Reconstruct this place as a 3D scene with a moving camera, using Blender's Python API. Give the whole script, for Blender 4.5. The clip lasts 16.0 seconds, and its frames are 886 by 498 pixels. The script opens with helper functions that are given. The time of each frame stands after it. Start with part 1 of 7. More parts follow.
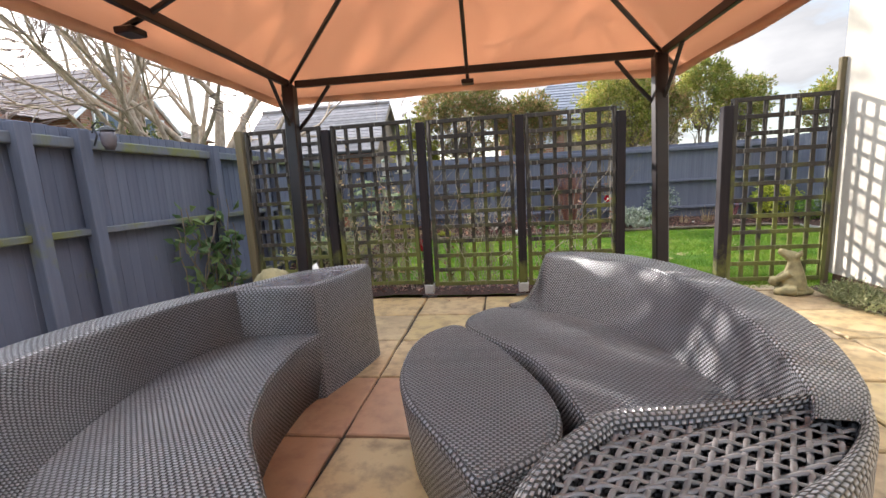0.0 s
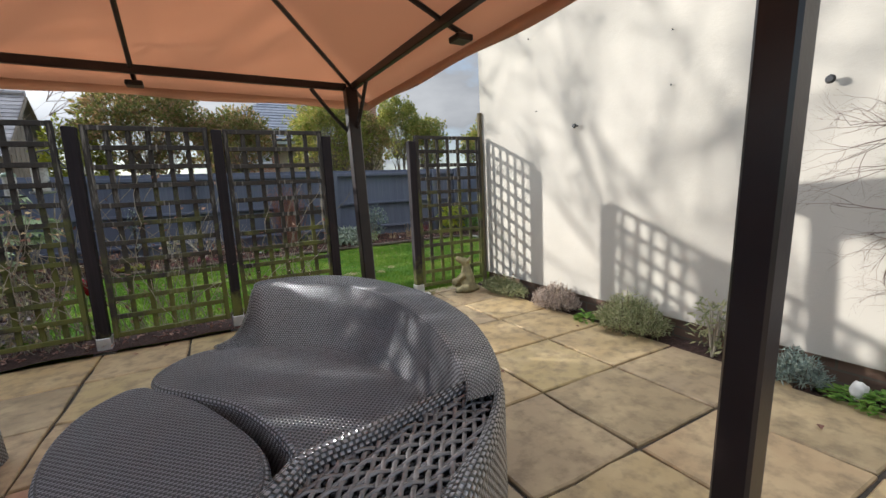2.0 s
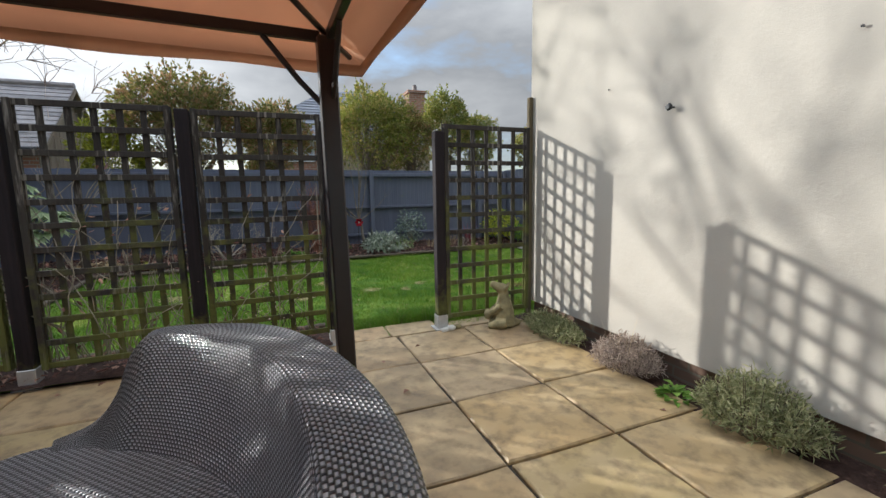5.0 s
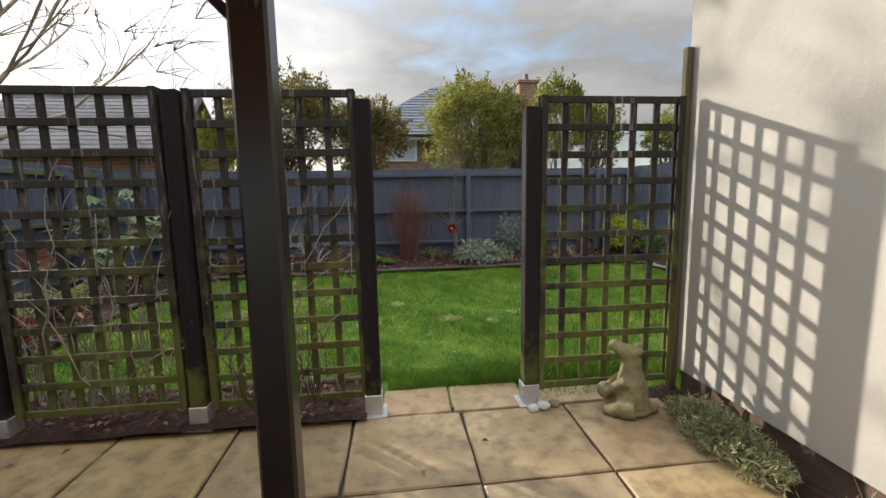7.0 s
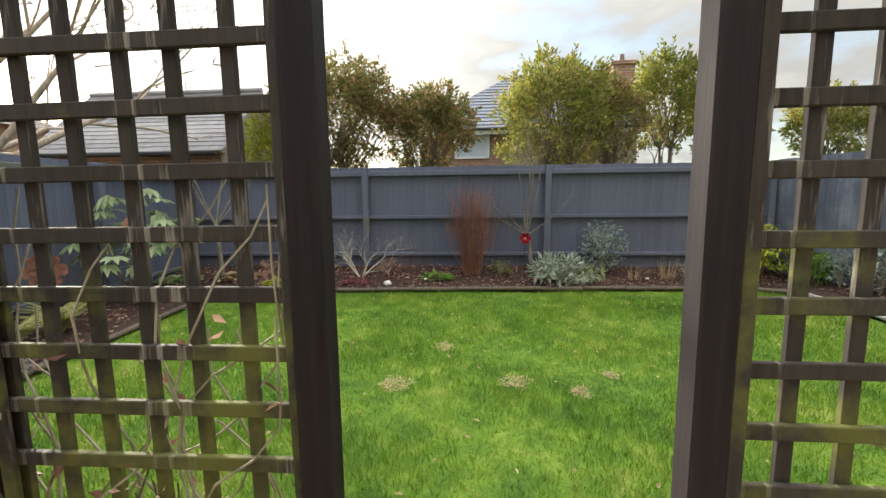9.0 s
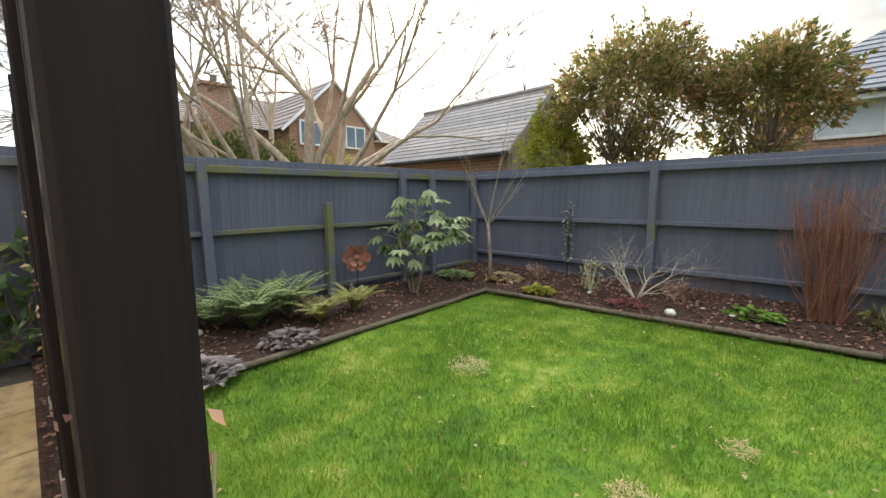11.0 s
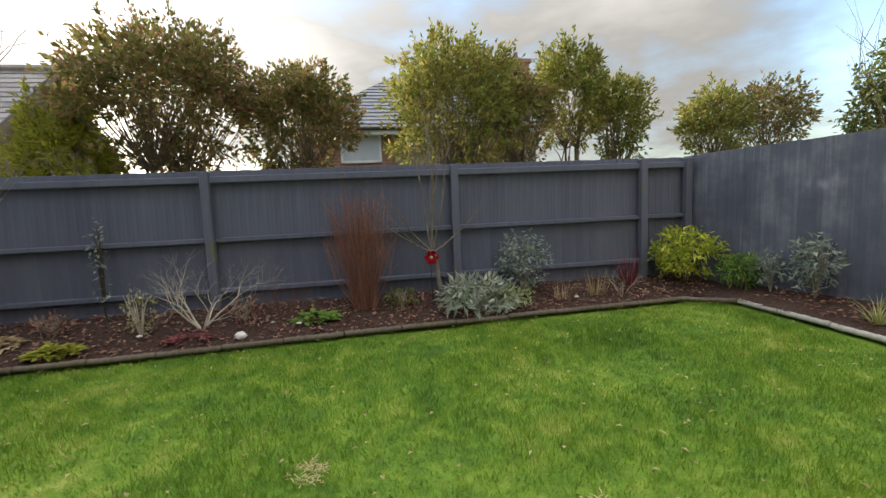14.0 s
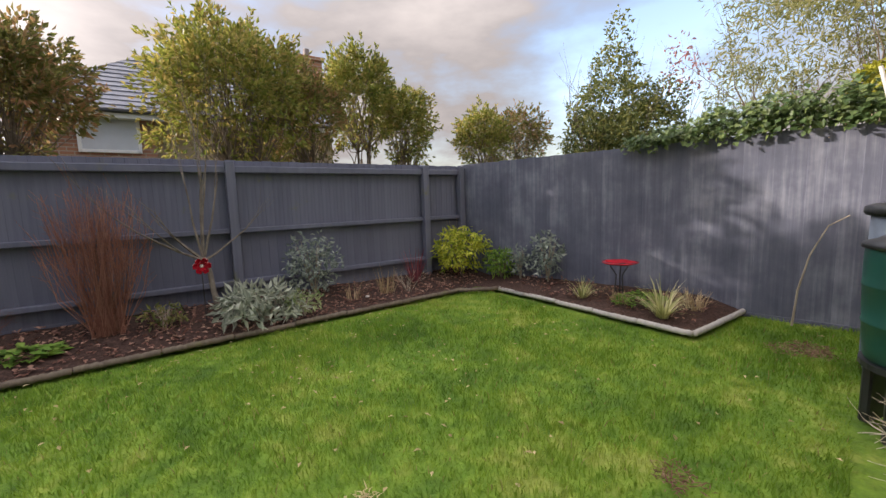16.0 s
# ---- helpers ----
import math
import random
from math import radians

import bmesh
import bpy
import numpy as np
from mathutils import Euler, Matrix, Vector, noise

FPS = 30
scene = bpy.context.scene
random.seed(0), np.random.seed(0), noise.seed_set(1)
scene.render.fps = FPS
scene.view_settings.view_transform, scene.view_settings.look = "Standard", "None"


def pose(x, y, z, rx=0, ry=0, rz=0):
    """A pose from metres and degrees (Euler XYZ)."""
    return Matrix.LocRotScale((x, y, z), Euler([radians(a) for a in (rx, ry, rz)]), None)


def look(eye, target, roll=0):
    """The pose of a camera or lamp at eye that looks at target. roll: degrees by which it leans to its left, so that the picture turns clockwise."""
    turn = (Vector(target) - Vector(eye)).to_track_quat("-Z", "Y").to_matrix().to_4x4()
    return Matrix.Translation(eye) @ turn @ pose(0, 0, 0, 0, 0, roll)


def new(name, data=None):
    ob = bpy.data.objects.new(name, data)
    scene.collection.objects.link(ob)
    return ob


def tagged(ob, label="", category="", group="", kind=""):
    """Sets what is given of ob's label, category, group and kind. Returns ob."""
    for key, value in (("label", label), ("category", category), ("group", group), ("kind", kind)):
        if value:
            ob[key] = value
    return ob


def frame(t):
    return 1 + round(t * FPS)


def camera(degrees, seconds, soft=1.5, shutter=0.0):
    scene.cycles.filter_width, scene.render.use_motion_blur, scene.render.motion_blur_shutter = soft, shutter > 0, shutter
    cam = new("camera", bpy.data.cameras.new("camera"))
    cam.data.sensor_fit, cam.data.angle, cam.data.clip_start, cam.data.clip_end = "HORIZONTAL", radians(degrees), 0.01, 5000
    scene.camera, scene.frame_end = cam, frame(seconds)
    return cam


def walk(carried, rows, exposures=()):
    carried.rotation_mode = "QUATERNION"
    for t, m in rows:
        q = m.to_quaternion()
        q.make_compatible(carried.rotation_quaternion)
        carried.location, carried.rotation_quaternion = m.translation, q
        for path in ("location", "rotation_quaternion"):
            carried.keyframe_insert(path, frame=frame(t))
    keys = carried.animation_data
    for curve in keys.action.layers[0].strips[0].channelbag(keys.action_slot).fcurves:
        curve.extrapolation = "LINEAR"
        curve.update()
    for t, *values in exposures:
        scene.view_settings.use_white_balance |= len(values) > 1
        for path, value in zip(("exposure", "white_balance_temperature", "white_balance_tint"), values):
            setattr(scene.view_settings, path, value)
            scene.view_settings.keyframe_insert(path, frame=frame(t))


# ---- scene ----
cam = camera(94.2, 16.0)
PATH = [
    (0, (-1.319, -4.528, 1.249), (-1.6, -2.572, 0.94), -3.3),
    (0.5, (-1.312, -4.494, 1.251), (-1.282, -2.517, 0.951), -3.3),
    (1, (-1.284, -4.474, 1.249), (-0.892, -2.534, 0.964), -3.1),
    (1.5, (-1.247, -4.482, 1.259), (-0.551, -2.628, 0.979), -3.1),
    (2, (-1.195, -4.489, 1.264), (-0.241, -2.754, 0.981), -2.8),
    (2.5, (-1.121, -4.464, 1.255), (-0.014, -2.824, 0.966), -2.3),
    (3, (-0.973, -4.387, 1.233), (0.186, -2.782, 0.945), -1.9),
    (3.5, (-0.821, -4.278, 1.232), (0.304, -2.648, 0.949), -1.6),
    (4, (-0.707, -4.084, 1.24), (0.315, -2.387, 0.965), -1.4),
    (4.5, (-0.597, -3.817, 1.249), (0.288, -2.043, 0.983), -1.2),
    (5, (-0.483, -3.586, 1.267), (0.249, -1.743, 1.009), -1.0),
    (5.2, (-0.42, -3.473, 1.264), (0.265, -1.61, 1.015), -0.9),
    (7.3, (0.156, -2.253, 1.336), (0.308, -0.275, 1.083), -0.9),
    (7.5, (0.184, -2.11, 1.33), (0.302, -0.129, 1.081), -0.8),
    (8, (0.228, -1.733, 1.327), (0.283, 0.251, 1.083), -0.8),
    (8.2, (0.257, -1.587, 1.318), (0.291, 0.398, 1.073), -0.8),
    (10.3, (0.434, -0.334, 1.419), (-0.453, 1.44, 1.164), -0.1),
    (10.5, (0.451, -0.266, 1.4), (-0.593, 1.422, 1.153), -0.0),
    (11, (0.382, -0.06, 1.399), (-1.008, 1.357, 1.152), -0.6),
    (11.5, (0.323, 0.084, 1.385), (-1.29, 1.242, 1.143), -1.3),
    (12, (0.317, 0.235, 1.378), (-1.324, 1.355, 1.148), -2.0),
    (12.5, (0.295, 0.332, 1.368), (-1.11, 1.736, 1.136), -2.1),
    (13, (0.272, 0.429, 1.364), (-0.654, 2.186, 1.129), -2.4),
    (13.5, (0.315, 0.463, 1.366), (-0.017, 2.423, 1.141), -2.1),
    (14, (0.46, 0.511, 1.341), (0.787, 2.472, 1.126), -2.6),
    (14.5, (0.585, 0.49, 1.339), (1.371, 2.315, 1.111), -2.3),
    (15, (0.679, 0.442, 1.343), (1.828, 2.059, 1.092), -2.0),
    (15.5, (0.716, 0.404, 1.338), (1.996, 1.919, 1.081), -1.8),
    (16, (0.686, 0.436, 1.336), (1.845, 2.048, 1.094), -1.8),
]
EXPOSURES = [(0.0, 2.5, 6300, 12), (0.5, 2.2, 6300, 12), (1.0, 1.9, 6200, 9), (1.5, 1.75, 6100, 9), (2.0, 1.66, 6000, 9), (3.0, 1.62, 5900, 9), (4.0, 1.62, 5950, 8), (5.2, 1.42, 6000, 8), (7.3, 1.5, 6600, 9), (8.2, 1.95, 6900, 8),
             (10.3, 2.25, 6900, 6), (11.5, 2.2, 6900, 6), (12.0, 2.05, 6900, 6), (13.5, 1.8, 6900, 6), (14.5, 1.68, 6950, 13), (16.0, 1.74, 7000, 20)]
walk(cam, [(t, look(eye, target, roll)) for t, eye, target, roll in PATH], EXPOSURES)

# ---- light ----
SUN_YAW, SUN_UP = 46.7, 16.6
GLOW = 2.4
world = bpy.data.worlds.new("world")
scene.world = world
world.use_nodes = True
wn, wl = world.node_tree.nodes, world.node_tree.links
wn.clear()
sky = wn.new("ShaderNodeTexSky")
sky.sky_type = "NISHITA"
sky.sun_disc = False
sky.sun_elevation = radians(SUN_UP)
sky.sun_rotation = radians(-SUN_YAW)
sky.air_density, sky.dust_density, sky.ozone_density = 1.0, 1.2, 1.5
wtc = wn.new("ShaderNodeTexCoord")
wmap = wn.new("ShaderNodeMapping")
wmap.inputs["Scale"].default_value = (1.0, 1.0, 2.6)
wnoise = wn.new("ShaderNodeTexNoise")
wnoise.inputs["Scale"].default_value = 1.7
wnoise.inputs["Detail"].default_value = 7.0
wnoise.inputs["Roughness"].default_value = 0.55
wramp = wn.new("ShaderNodeValToRGB")
wramp.color_ramp.elements[0].position, wramp.color_ramp.elements[0].color = 0.37, (0, 0, 0, 1)
wramp.color_ramp.elements[1].position, wramp.color_ramp.elements[1].color = 0.57, (1, 1, 1, 1)
wmix = wn.new("ShaderNodeMix")
wmix.data_type = "RGBA"
wmix.inputs["B"].default_value = (7.6, 7.9, 8.6, 1)
# thin cloud is brightest round the sun
wdot = wn.new("ShaderNodeVectorMath")
wdot.operation = "DOT_PRODUCT"
wdot.inputs[1].default_value = (-math.sin(radians(SUN_YAW)) * math.cos(radians(SUN_UP)), math.cos(radians(SUN_YAW)) * math.cos(radians(SUN_UP)), math.sin(radians(SUN_UP)))
wpos = wn.new("ShaderNodeMath")
wpos.operation = "MAXIMUM"
wpos.inputs[1].default_value = 0.0
wpow = wn.new("ShaderNodeMath")
wpow.operation = "POWER"
wpow.inputs[1].default_value = 6.0
wgain = wn.new("ShaderNodeMath")
wgain.operation = "MULTIPLY_ADD"
wgain.inputs[1].default_value = GLOW
wgain.inputs[2].default_value = 1.0
wcloud = wn.new("ShaderNodeVectorMath")
wcloud.operation = "SCALE"
wshade = wn.new("ShaderNodeValToRGB")
wshade.color_ramp.elements[0].position, wshade.color_ramp.elements[0].color = 0.45, (2.5, 2.55, 2.7, 1)
wshade.color_ramp.elements[1].position, wshade.color_ramp.elements[1].color = 0.72, (6.0, 5.9, 5.75, 1)
wl.new(wtc.outputs["Generated"], wdot.inputs[0])
wl.new(wdot.outputs["Value"], wpos.inputs[0])
wl.new(wpos.outputs[0], wpow.inputs[0])
wl.new(wpow.outputs[0], wgain.inputs[0])
wl.new(wnoise.outputs["Fac"], wshade.inputs["Fac"])
wl.new(wshade.outputs["Color"], wcloud.inputs[0])
# an overcast sky is darker at the horizon than overhead
wsep = wn.new("ShaderNodeSeparateXYZ")
wrise = wn.new("ShaderNodeMath")
wrise.operation = "MULTIPLY_ADD"
wrise.use_clamp = False
wrise.inputs[1].default_value, wrise.inputs[2].default_value = 3.4, 0.24
wboth = wn.new("ShaderNodeMath")
wboth.operation = "MULTIPLY"
wl.new(wtc.outputs["Generated"], wsep.inputs[0])
wsq = wn.new("ShaderNodeMath")
wsq.operation = "MULTIPLY"
wl.new(wsep.outputs["Z"], wsq.inputs[0])
wl.new(wsep.outputs["Z"], wsq.inputs[1])
wquad = wn.new("ShaderNodeMath")
wquad.operation = "MULTIPLY"
wl.new(wsq.outputs[0], wquad.inputs[0])
wl.new(wsq.outputs[0], wquad.inputs[1])
wl.new(wquad.outputs[0], wrise.inputs[0])
wl.new(wrise.outputs[0], wboth.inputs[0])
wl.new(wgain.outputs[0], wboth.inputs[1])
wl.new(wboth.outputs[0], wcloud.inputs["Scale"])
wl.new(wcloud.outputs["Vector"], wmix.inputs["B"])
wbg = wn.new("ShaderNodeBackground")
wbg.inputs["Strength"].default_value = 0.14
wout = wn.new("ShaderNodeOutputWorld")
wl.new(wtc.outputs["Generated"], wmap.inputs["Vector"])
wl.new(wmap.outputs["Vector"], wnoise.inputs["Vector"])
wl.new(wnoise.outputs["Fac"], wramp.inputs["Fac"])
wl.new(wramp.outputs["Color"], wmix.inputs["Factor"])
wl.new(sky.outputs["Color"], wmix.inputs["A"])
wl.new(wmix.outputs["Result"], wbg.inputs["Color"])
wl.new(wbg.outputs["Background"], wout.inputs["Surface"])

sun_data = bpy.data.lights.new("sun", "SUN")
sun_data.energy, sun_data.angle, sun_data.color = 2.1, radians(0.7), (1.0, 0.94, 0.86)
sun = new("sun", sun_data)
_sy, _su = radians(SUN_YAW), radians(SUN_UP)
SUN_DIR = Vector((-math.sin(_sy) * math.cos(_su), math.cos(_sy) * math.cos(_su), math.sin(_su)))
sun.matrix_world = look(SUN_DIR * 40, (0, 0, 0))

# ---- materials ----
def lin(h):
    """Linear colour from sRGB 0..255 values."""
    return tuple(((c / 255) / 12.92 if c / 255 <= 0.04045 else ((c / 255 + 0.055) / 1.055) ** 2.4) for c in h) + (1.0,)


class Mat:
    """A small node builder round one principled material."""

    def __init__(self, name, rough=0.7, metal=0.0, spec=0.5):
        self.m = bpy.data.materials.new(name)
        self.m.use_nodes = True
        self.n, self.l = self.m.node_tree.nodes, self.m.node_tree.links
        self.b = self.n["Principled BSDF"]
        self.out = self.n["Material Output"]
        self.b.inputs["Roughness"].default_value = rough
        self.b.inputs["Metallic"].default_value = metal
        self.b.inputs["Specular IOR Level"].default_value = spec
        self.tc = self.n.new("ShaderNodeTexCoord")
        self.bump = None

    def coords(self, scale=(1, 1, 1), kind="Object"):
        mp = self.n.new("ShaderNodeMapping")
        mp.inputs["Scale"].default_value = scale
        self.l.new(self.tc.outputs[kind], mp.inputs["Vector"])
        return mp.outputs["Vector"]

    def world_coords(self, scale=(1, 1, 1)):
        g = self.n.new("ShaderNodeNewGeometry")
        mp = self.n.new("ShaderNodeMapping")
        mp.inputs["Scale"].default_value = scale
        self.l.new(g.outputs["Position"], mp.inputs["Vector"])
        return mp.outputs["Vector"]

    def grain(self, scale, detail=4.0, rough=0.55, vec=None):
        t = self.n.new("ShaderNodeTexNoise")
        t.inputs["Scale"].default_value, t.inputs["Detail"].default_value, t.inputs["Roughness"].default_value = scale, detail, rough
        self.l.new(vec if vec is not None else self.coords(), t.inputs["Vector"])
        return t.outputs["Fac"]

    def ramp(self, fac, stops):
        r = self.n.new("ShaderNodeValToRGB")
        e = r.color_ramp.elements
        while len(e) < len(stops):
            e.new(0.5)
        for k, (p, c) in zip(e, stops):
            k.position, k.color = p, (c if len(c) == 4 else (*c, 1.0))
        self.l.new(fac, r.inputs["Fac"])
        return r.outputs["Color"]

    def calc(self, op, a, b=None, c=None):
        t = self.n.new("ShaderNodeMath")
        t.operation = op
        for i, v in enumerate((a, b, c)):
            if v is None:
                continue
            if isinstance(v, (int, float)):
                t.inputs[i].default_value = v
            else:
                self.l.new(v, t.inputs[i])
        return t.outputs[0]

    def mix(self, fac, a, b, blend="MIX"):
        t = self.n.new("ShaderNodeMix")
        t.data_type, t.blend_type = "RGBA", blend
        for key, v in (("Factor", fac), ("A", a), ("B", b)):
            if isinstance(v, (int, float)):
                t.inputs[key].default_value = v
            elif isinstance(v, tuple):
                t.inputs[key].default_value = v if len(v) == 4 else (*v, 1.0)
            else:
                self.l.new(v, t.inputs[key])
        return t.outputs["Result"]

    def split(self, vec):
        t = self.n.new("ShaderNodeSeparateXYZ")
        self.l.new(vec, t.inputs[0])
        return t.outputs

    def per_object(self):
        return self.n.new("ShaderNodeObjectInfo").outputs["Random"]

    def island(self):
        return self.n.new("ShaderNodeNewGeometry").outputs["Random Per Island"]

    def color(self, c):
        if isinstance(c, tuple):
            self.b.inputs["Base Color"].default_value = c if len(c) == 4 else (*c, 1.0)
        else:
            self.l.new(c, self.b.inputs["Base Color"])
        return self

    def rough(self, r):
        self.l.new(r, self.b.inputs["Roughness"])
        return self

    def relief(self, height, strength=0.4, distance=0.01):
        t = self.n.new("ShaderNodeBump")
        t.inputs["Strength"].default_value, t.inputs["Distance"].default_value = strength, distance
        self.l.new(height, t.inputs["Height"])
        if self.bump is not None:
            self.l.new(self.bump, t.inputs["Normal"])
        self.bump = t.outputs["Normal"]
        self.l.new(self.bump, self.b.inputs["Normal"])
        return self

    def sheer(self, amount=0.4, color=None):
        """Lets light shine through thin leaves and cloth."""
        tr = self.n.new("ShaderNodeBsdfTranslucent")
        mx = self.n.new("ShaderNodeMixShader")
        mx.inputs[0].default_value = amount
        if color is None:
            src = self.b.inputs["Base Color"]
            if src.is_linked:
                self.l.new(src.links[0].from_socket, tr.inputs["Color"])
            else:
                tr.inputs["Color"].default_value = src.default_value
        else:
            tr.inputs["Color"].default_value = color
        self.l.new(self.b.outputs[0], mx.inputs[1])
        self.l.new(tr.outputs[0], mx.inputs[2])
        self.l.new(mx.outputs[0], self.out.inputs["Surface"])
        return self


def plain(name, color, rough=0.6, metal=0.0, vary=0.18, scale=9.0, bump=0.15):
    k = Mat(name, rough, metal)
    f = k.grain(scale, 5)
    c = color if len(color) == 4 else (*color, 1.0)
    lo = tuple(x * (1 - vary) for x in c[:3]) + (1.0,)
    hi = tuple(min(1, x * (1 + vary)) for x in c[:3]) + (1.0,)
    k.color(k.ramp(f, [(0.3, lo), (0.7, hi)]))
    k.relief(k.grain(scale * 14, 3), bump, 0.002)
    return k.m


def painted_wood(name, lo, hi, moss=0.0, grain=(38, 38, 2.0), rough=0.75, low_moss=False, worn=0.0):
    """Stained or painted timber with grain along its own z, dull streaks and green algae."""
    k = Mat(name, rough, spec=0.15)
    g = k.grain(1.0, 6, 0.65, k.coords(grain))
    big = k.grain(1.3, 4, 0.5, k.world_coords((1, 1, 0.5)))
    rnd = k.per_object()
    f = k.calc("ADD", k.calc("MULTIPLY", g, 0.55), k.calc("ADD", k.calc("MULTIPLY", big, 0.42), k.calc("MULTIPLY", rnd, 0.10)))
    c = k.ramp(f, [(0.28, lo), (0.75, hi)])
    if worn > 0:
        # stain flaked off along the grain down to grey timber
        fl = k.calc("ADD", k.grain(1.0, 5, 0.6, k.coords((grain[0] * 0.7, grain[1] * 0.7, grain[2] * 0.8))), k.calc("MULTIPLY", k.grain(1.7, 3, 0.5, k.world_coords()), 0.35))
        c = k.mix(k.calc("MULTIPLY", k.ramp(fl, [(0.77 - 0.1 * worn, (0, 0, 0)), (0.86 - 0.1 * worn, (1, 1, 1))]), 0.8), c, (0.26, 0.235, 0.20))
    if moss > 0:
        n = k.grain(2.3, 6, 0.65, k.world_coords((1, 1, 1)))
        edge = 0.66 - 0.22 * moss
        if low_moss:
            z = k.split(k.world_coords())[2]
            n = k.calc("ADD", n, k.calc("MULTIPLY", k.calc("SUBTRACT", 0.9, z), 0.22))
        mk = k.ramp(n, [(edge, (0, 0, 0)), (edge + 0.14, (1, 1, 1))])
        c = k.mix(k.calc("MULTIPLY", mk, 0.75), c, (0.15, 0.155, 0.04))
    k.color(c)
    k.relief(g, 0.5, 0.003)
    return k.m


M_FENCE = painted_wood("fence_paint", (0.080, 0.087, 0.120), (0.150, 0.160, 0.206), moss=0.06, grain=(30, 30, 1.2))
M_FENCE_POST = painted_wood("fence_post_paint", (0.082, 0.089, 0.120), (0.152, 0.162, 0.206), moss=0.42, grain=(30, 30, 1.2))
M_FENCE_RAIL = painted_wood("fence_rail_paint", (0.088, 0.094, 0.112), (0.16, 0.168, 0.19), moss=1.0, grain=(1.2, 1.2, 22))
M_RAIL_CLEAN = painted_wood("fence_rail_clean", (0.080, 0.087, 0.120), (0.150, 0.160, 0.206), moss=0.1, grain=(1.2, 1.2, 22))
M_TRELLIS = painted_wood("trellis_stain", (0.018, 0.015, 0.014), (0.070, 0.060, 0.050), moss=0.85, grain=(40, 40, 2.5), low_moss=True, worn=0.15)
M_TPOST = painted_wood("trellis_post_stain", (0.006, 0.005, 0.006), (0.034, 0.026, 0.027), moss=0.12, grain=(34, 34, 1.6), low_moss=True)
M_OLDWOOD = painted_wood("weathered_post", (0.09, 0.07, 0.035), (0.2, 0.16, 0.10), moss=0.5, grain=(34, 34, 1.6))
M_CLAD = painted_wood("gable_cladding", (0.17, 0.14, 0.10), (0.30, 0.25, 0.19), grain=(20, 20, 1.0))


def weathered_sunwash_boards():
    k = Mat("weathered_sunwash_paint", 0.7, spec=0.15)
    w = k.world_coords((1, 1, 1))
    g = k.grain(1.0, 6, 0.7, k.world_coords((22, 22, 0.9)))
    p = k.grain(1.4, 5, 0.65, w)
    f = k.calc("ADD", k.calc("MULTIPLY", g, 0.34), k.calc("ADD", k.calc("MULTIPLY", p, 0.55), k.calc("MULTIPLY", k.per_object(), 0.07)))
    # broad pale patches imitate dappled sun; the fine streaks are weathered paint
    c = k.ramp(f, [(0.28, (0.058, 0.066, 0.094)), (0.48, (0.112, 0.122, 0.160)), (0.66, (0.25, 0.265, 0.31))])
    k.color(c)
    k.relief(g, 0.5, 0.003)
    return k.m


def make_render():
    k = Mat("cream_render", 0.9, spec=0.2)
    n = k.grain(0.7, 5, 0.6, k.world_coords((1, 1, 0.35)))
    k.color(k.ramp(n, [(0.3, (0.42, 0.385, 0.325)), (0.7, (0.485, 0.445, 0.38))]))
    k.relief(k.grain(220, 3, 0.6, k.world_coords()), 0.4, 0.002)
    k.relief(k.grain(9, 5, 0.7, k.world_coords()), 0.35, 0.01)
    return k.m


def make_stone(name="sandstone_slab", blush=0.0):
    k = Mat(name, 0.62, spec=0.4)
    w = k.world_coords()
    n1 = k.grain(2.4, 6, 0.62, w)
    n2 = k.grain(9.0, 5, 0.6, w)
    r = k.per_object()
    base = k.ramp(r, [(0.0, (0.40, 0.25, 0.10)), (0.2, (0.50, 0.34, 0.15)), (0.4, (0.30, 0.21, 0.11)), (0.55, (0.44, 0.29, 0.14)), (0.7, (0.44, 0.32, 0.13)), (0.85, (0.46, 0.30, 0.15)), (1.0, (0.27, 0.20, 0.125))])
    c = k.mix(k.calc("MULTIPLY", k.ramp(n1, [(0.44, (0, 0, 0)), (0.62, (1, 1, 1))]), 0.6), base, (0.58, 0.43, 0.235))
    c = k.mix(k.calc("MULTIPLY", k.ramp(n2, [(0.46, (0, 0, 0)), (0.66, (1, 1, 1))]), 0.68), c, (0.15, 0.095, 0.045))
    c = k.mix(0.2, c, (0.25, 0.225, 0.155))
    c = k.mix(blush, c, (0.43, 0.20, 0.13))
    k.color(c)
    k.rough(k.calc("ADD", 0.25, k.calc("MULTIPLY", n1, 0.5)))
    k.relief(n2, 0.5, 0.006)
    k.relief(k.grain(60, 4, 0.6, w), 0.3, 0.002)
    return k.m


def make_soil():
    k = Mat("bark_soil", 0.95, spec=0.2)
    w = k.world_coords()
    n = k.grain(26, 6, 0.7, w)
    b = k.grain(2.2, 3, 0.5, w)
    c = k.ramp(n, [(0.3, (0.02, 0.013, 0.010)), (0.55, (0.065, 0.04, 0.03)), (0.75, (0.16, 0.095, 0.075))])
    k.color(k.mix(k.calc("MULTIPLY", b, 0.35), c, (0.05, 0.02, 0.018)))
    k.relief(n, 1.0, 0.02)
    return k.m


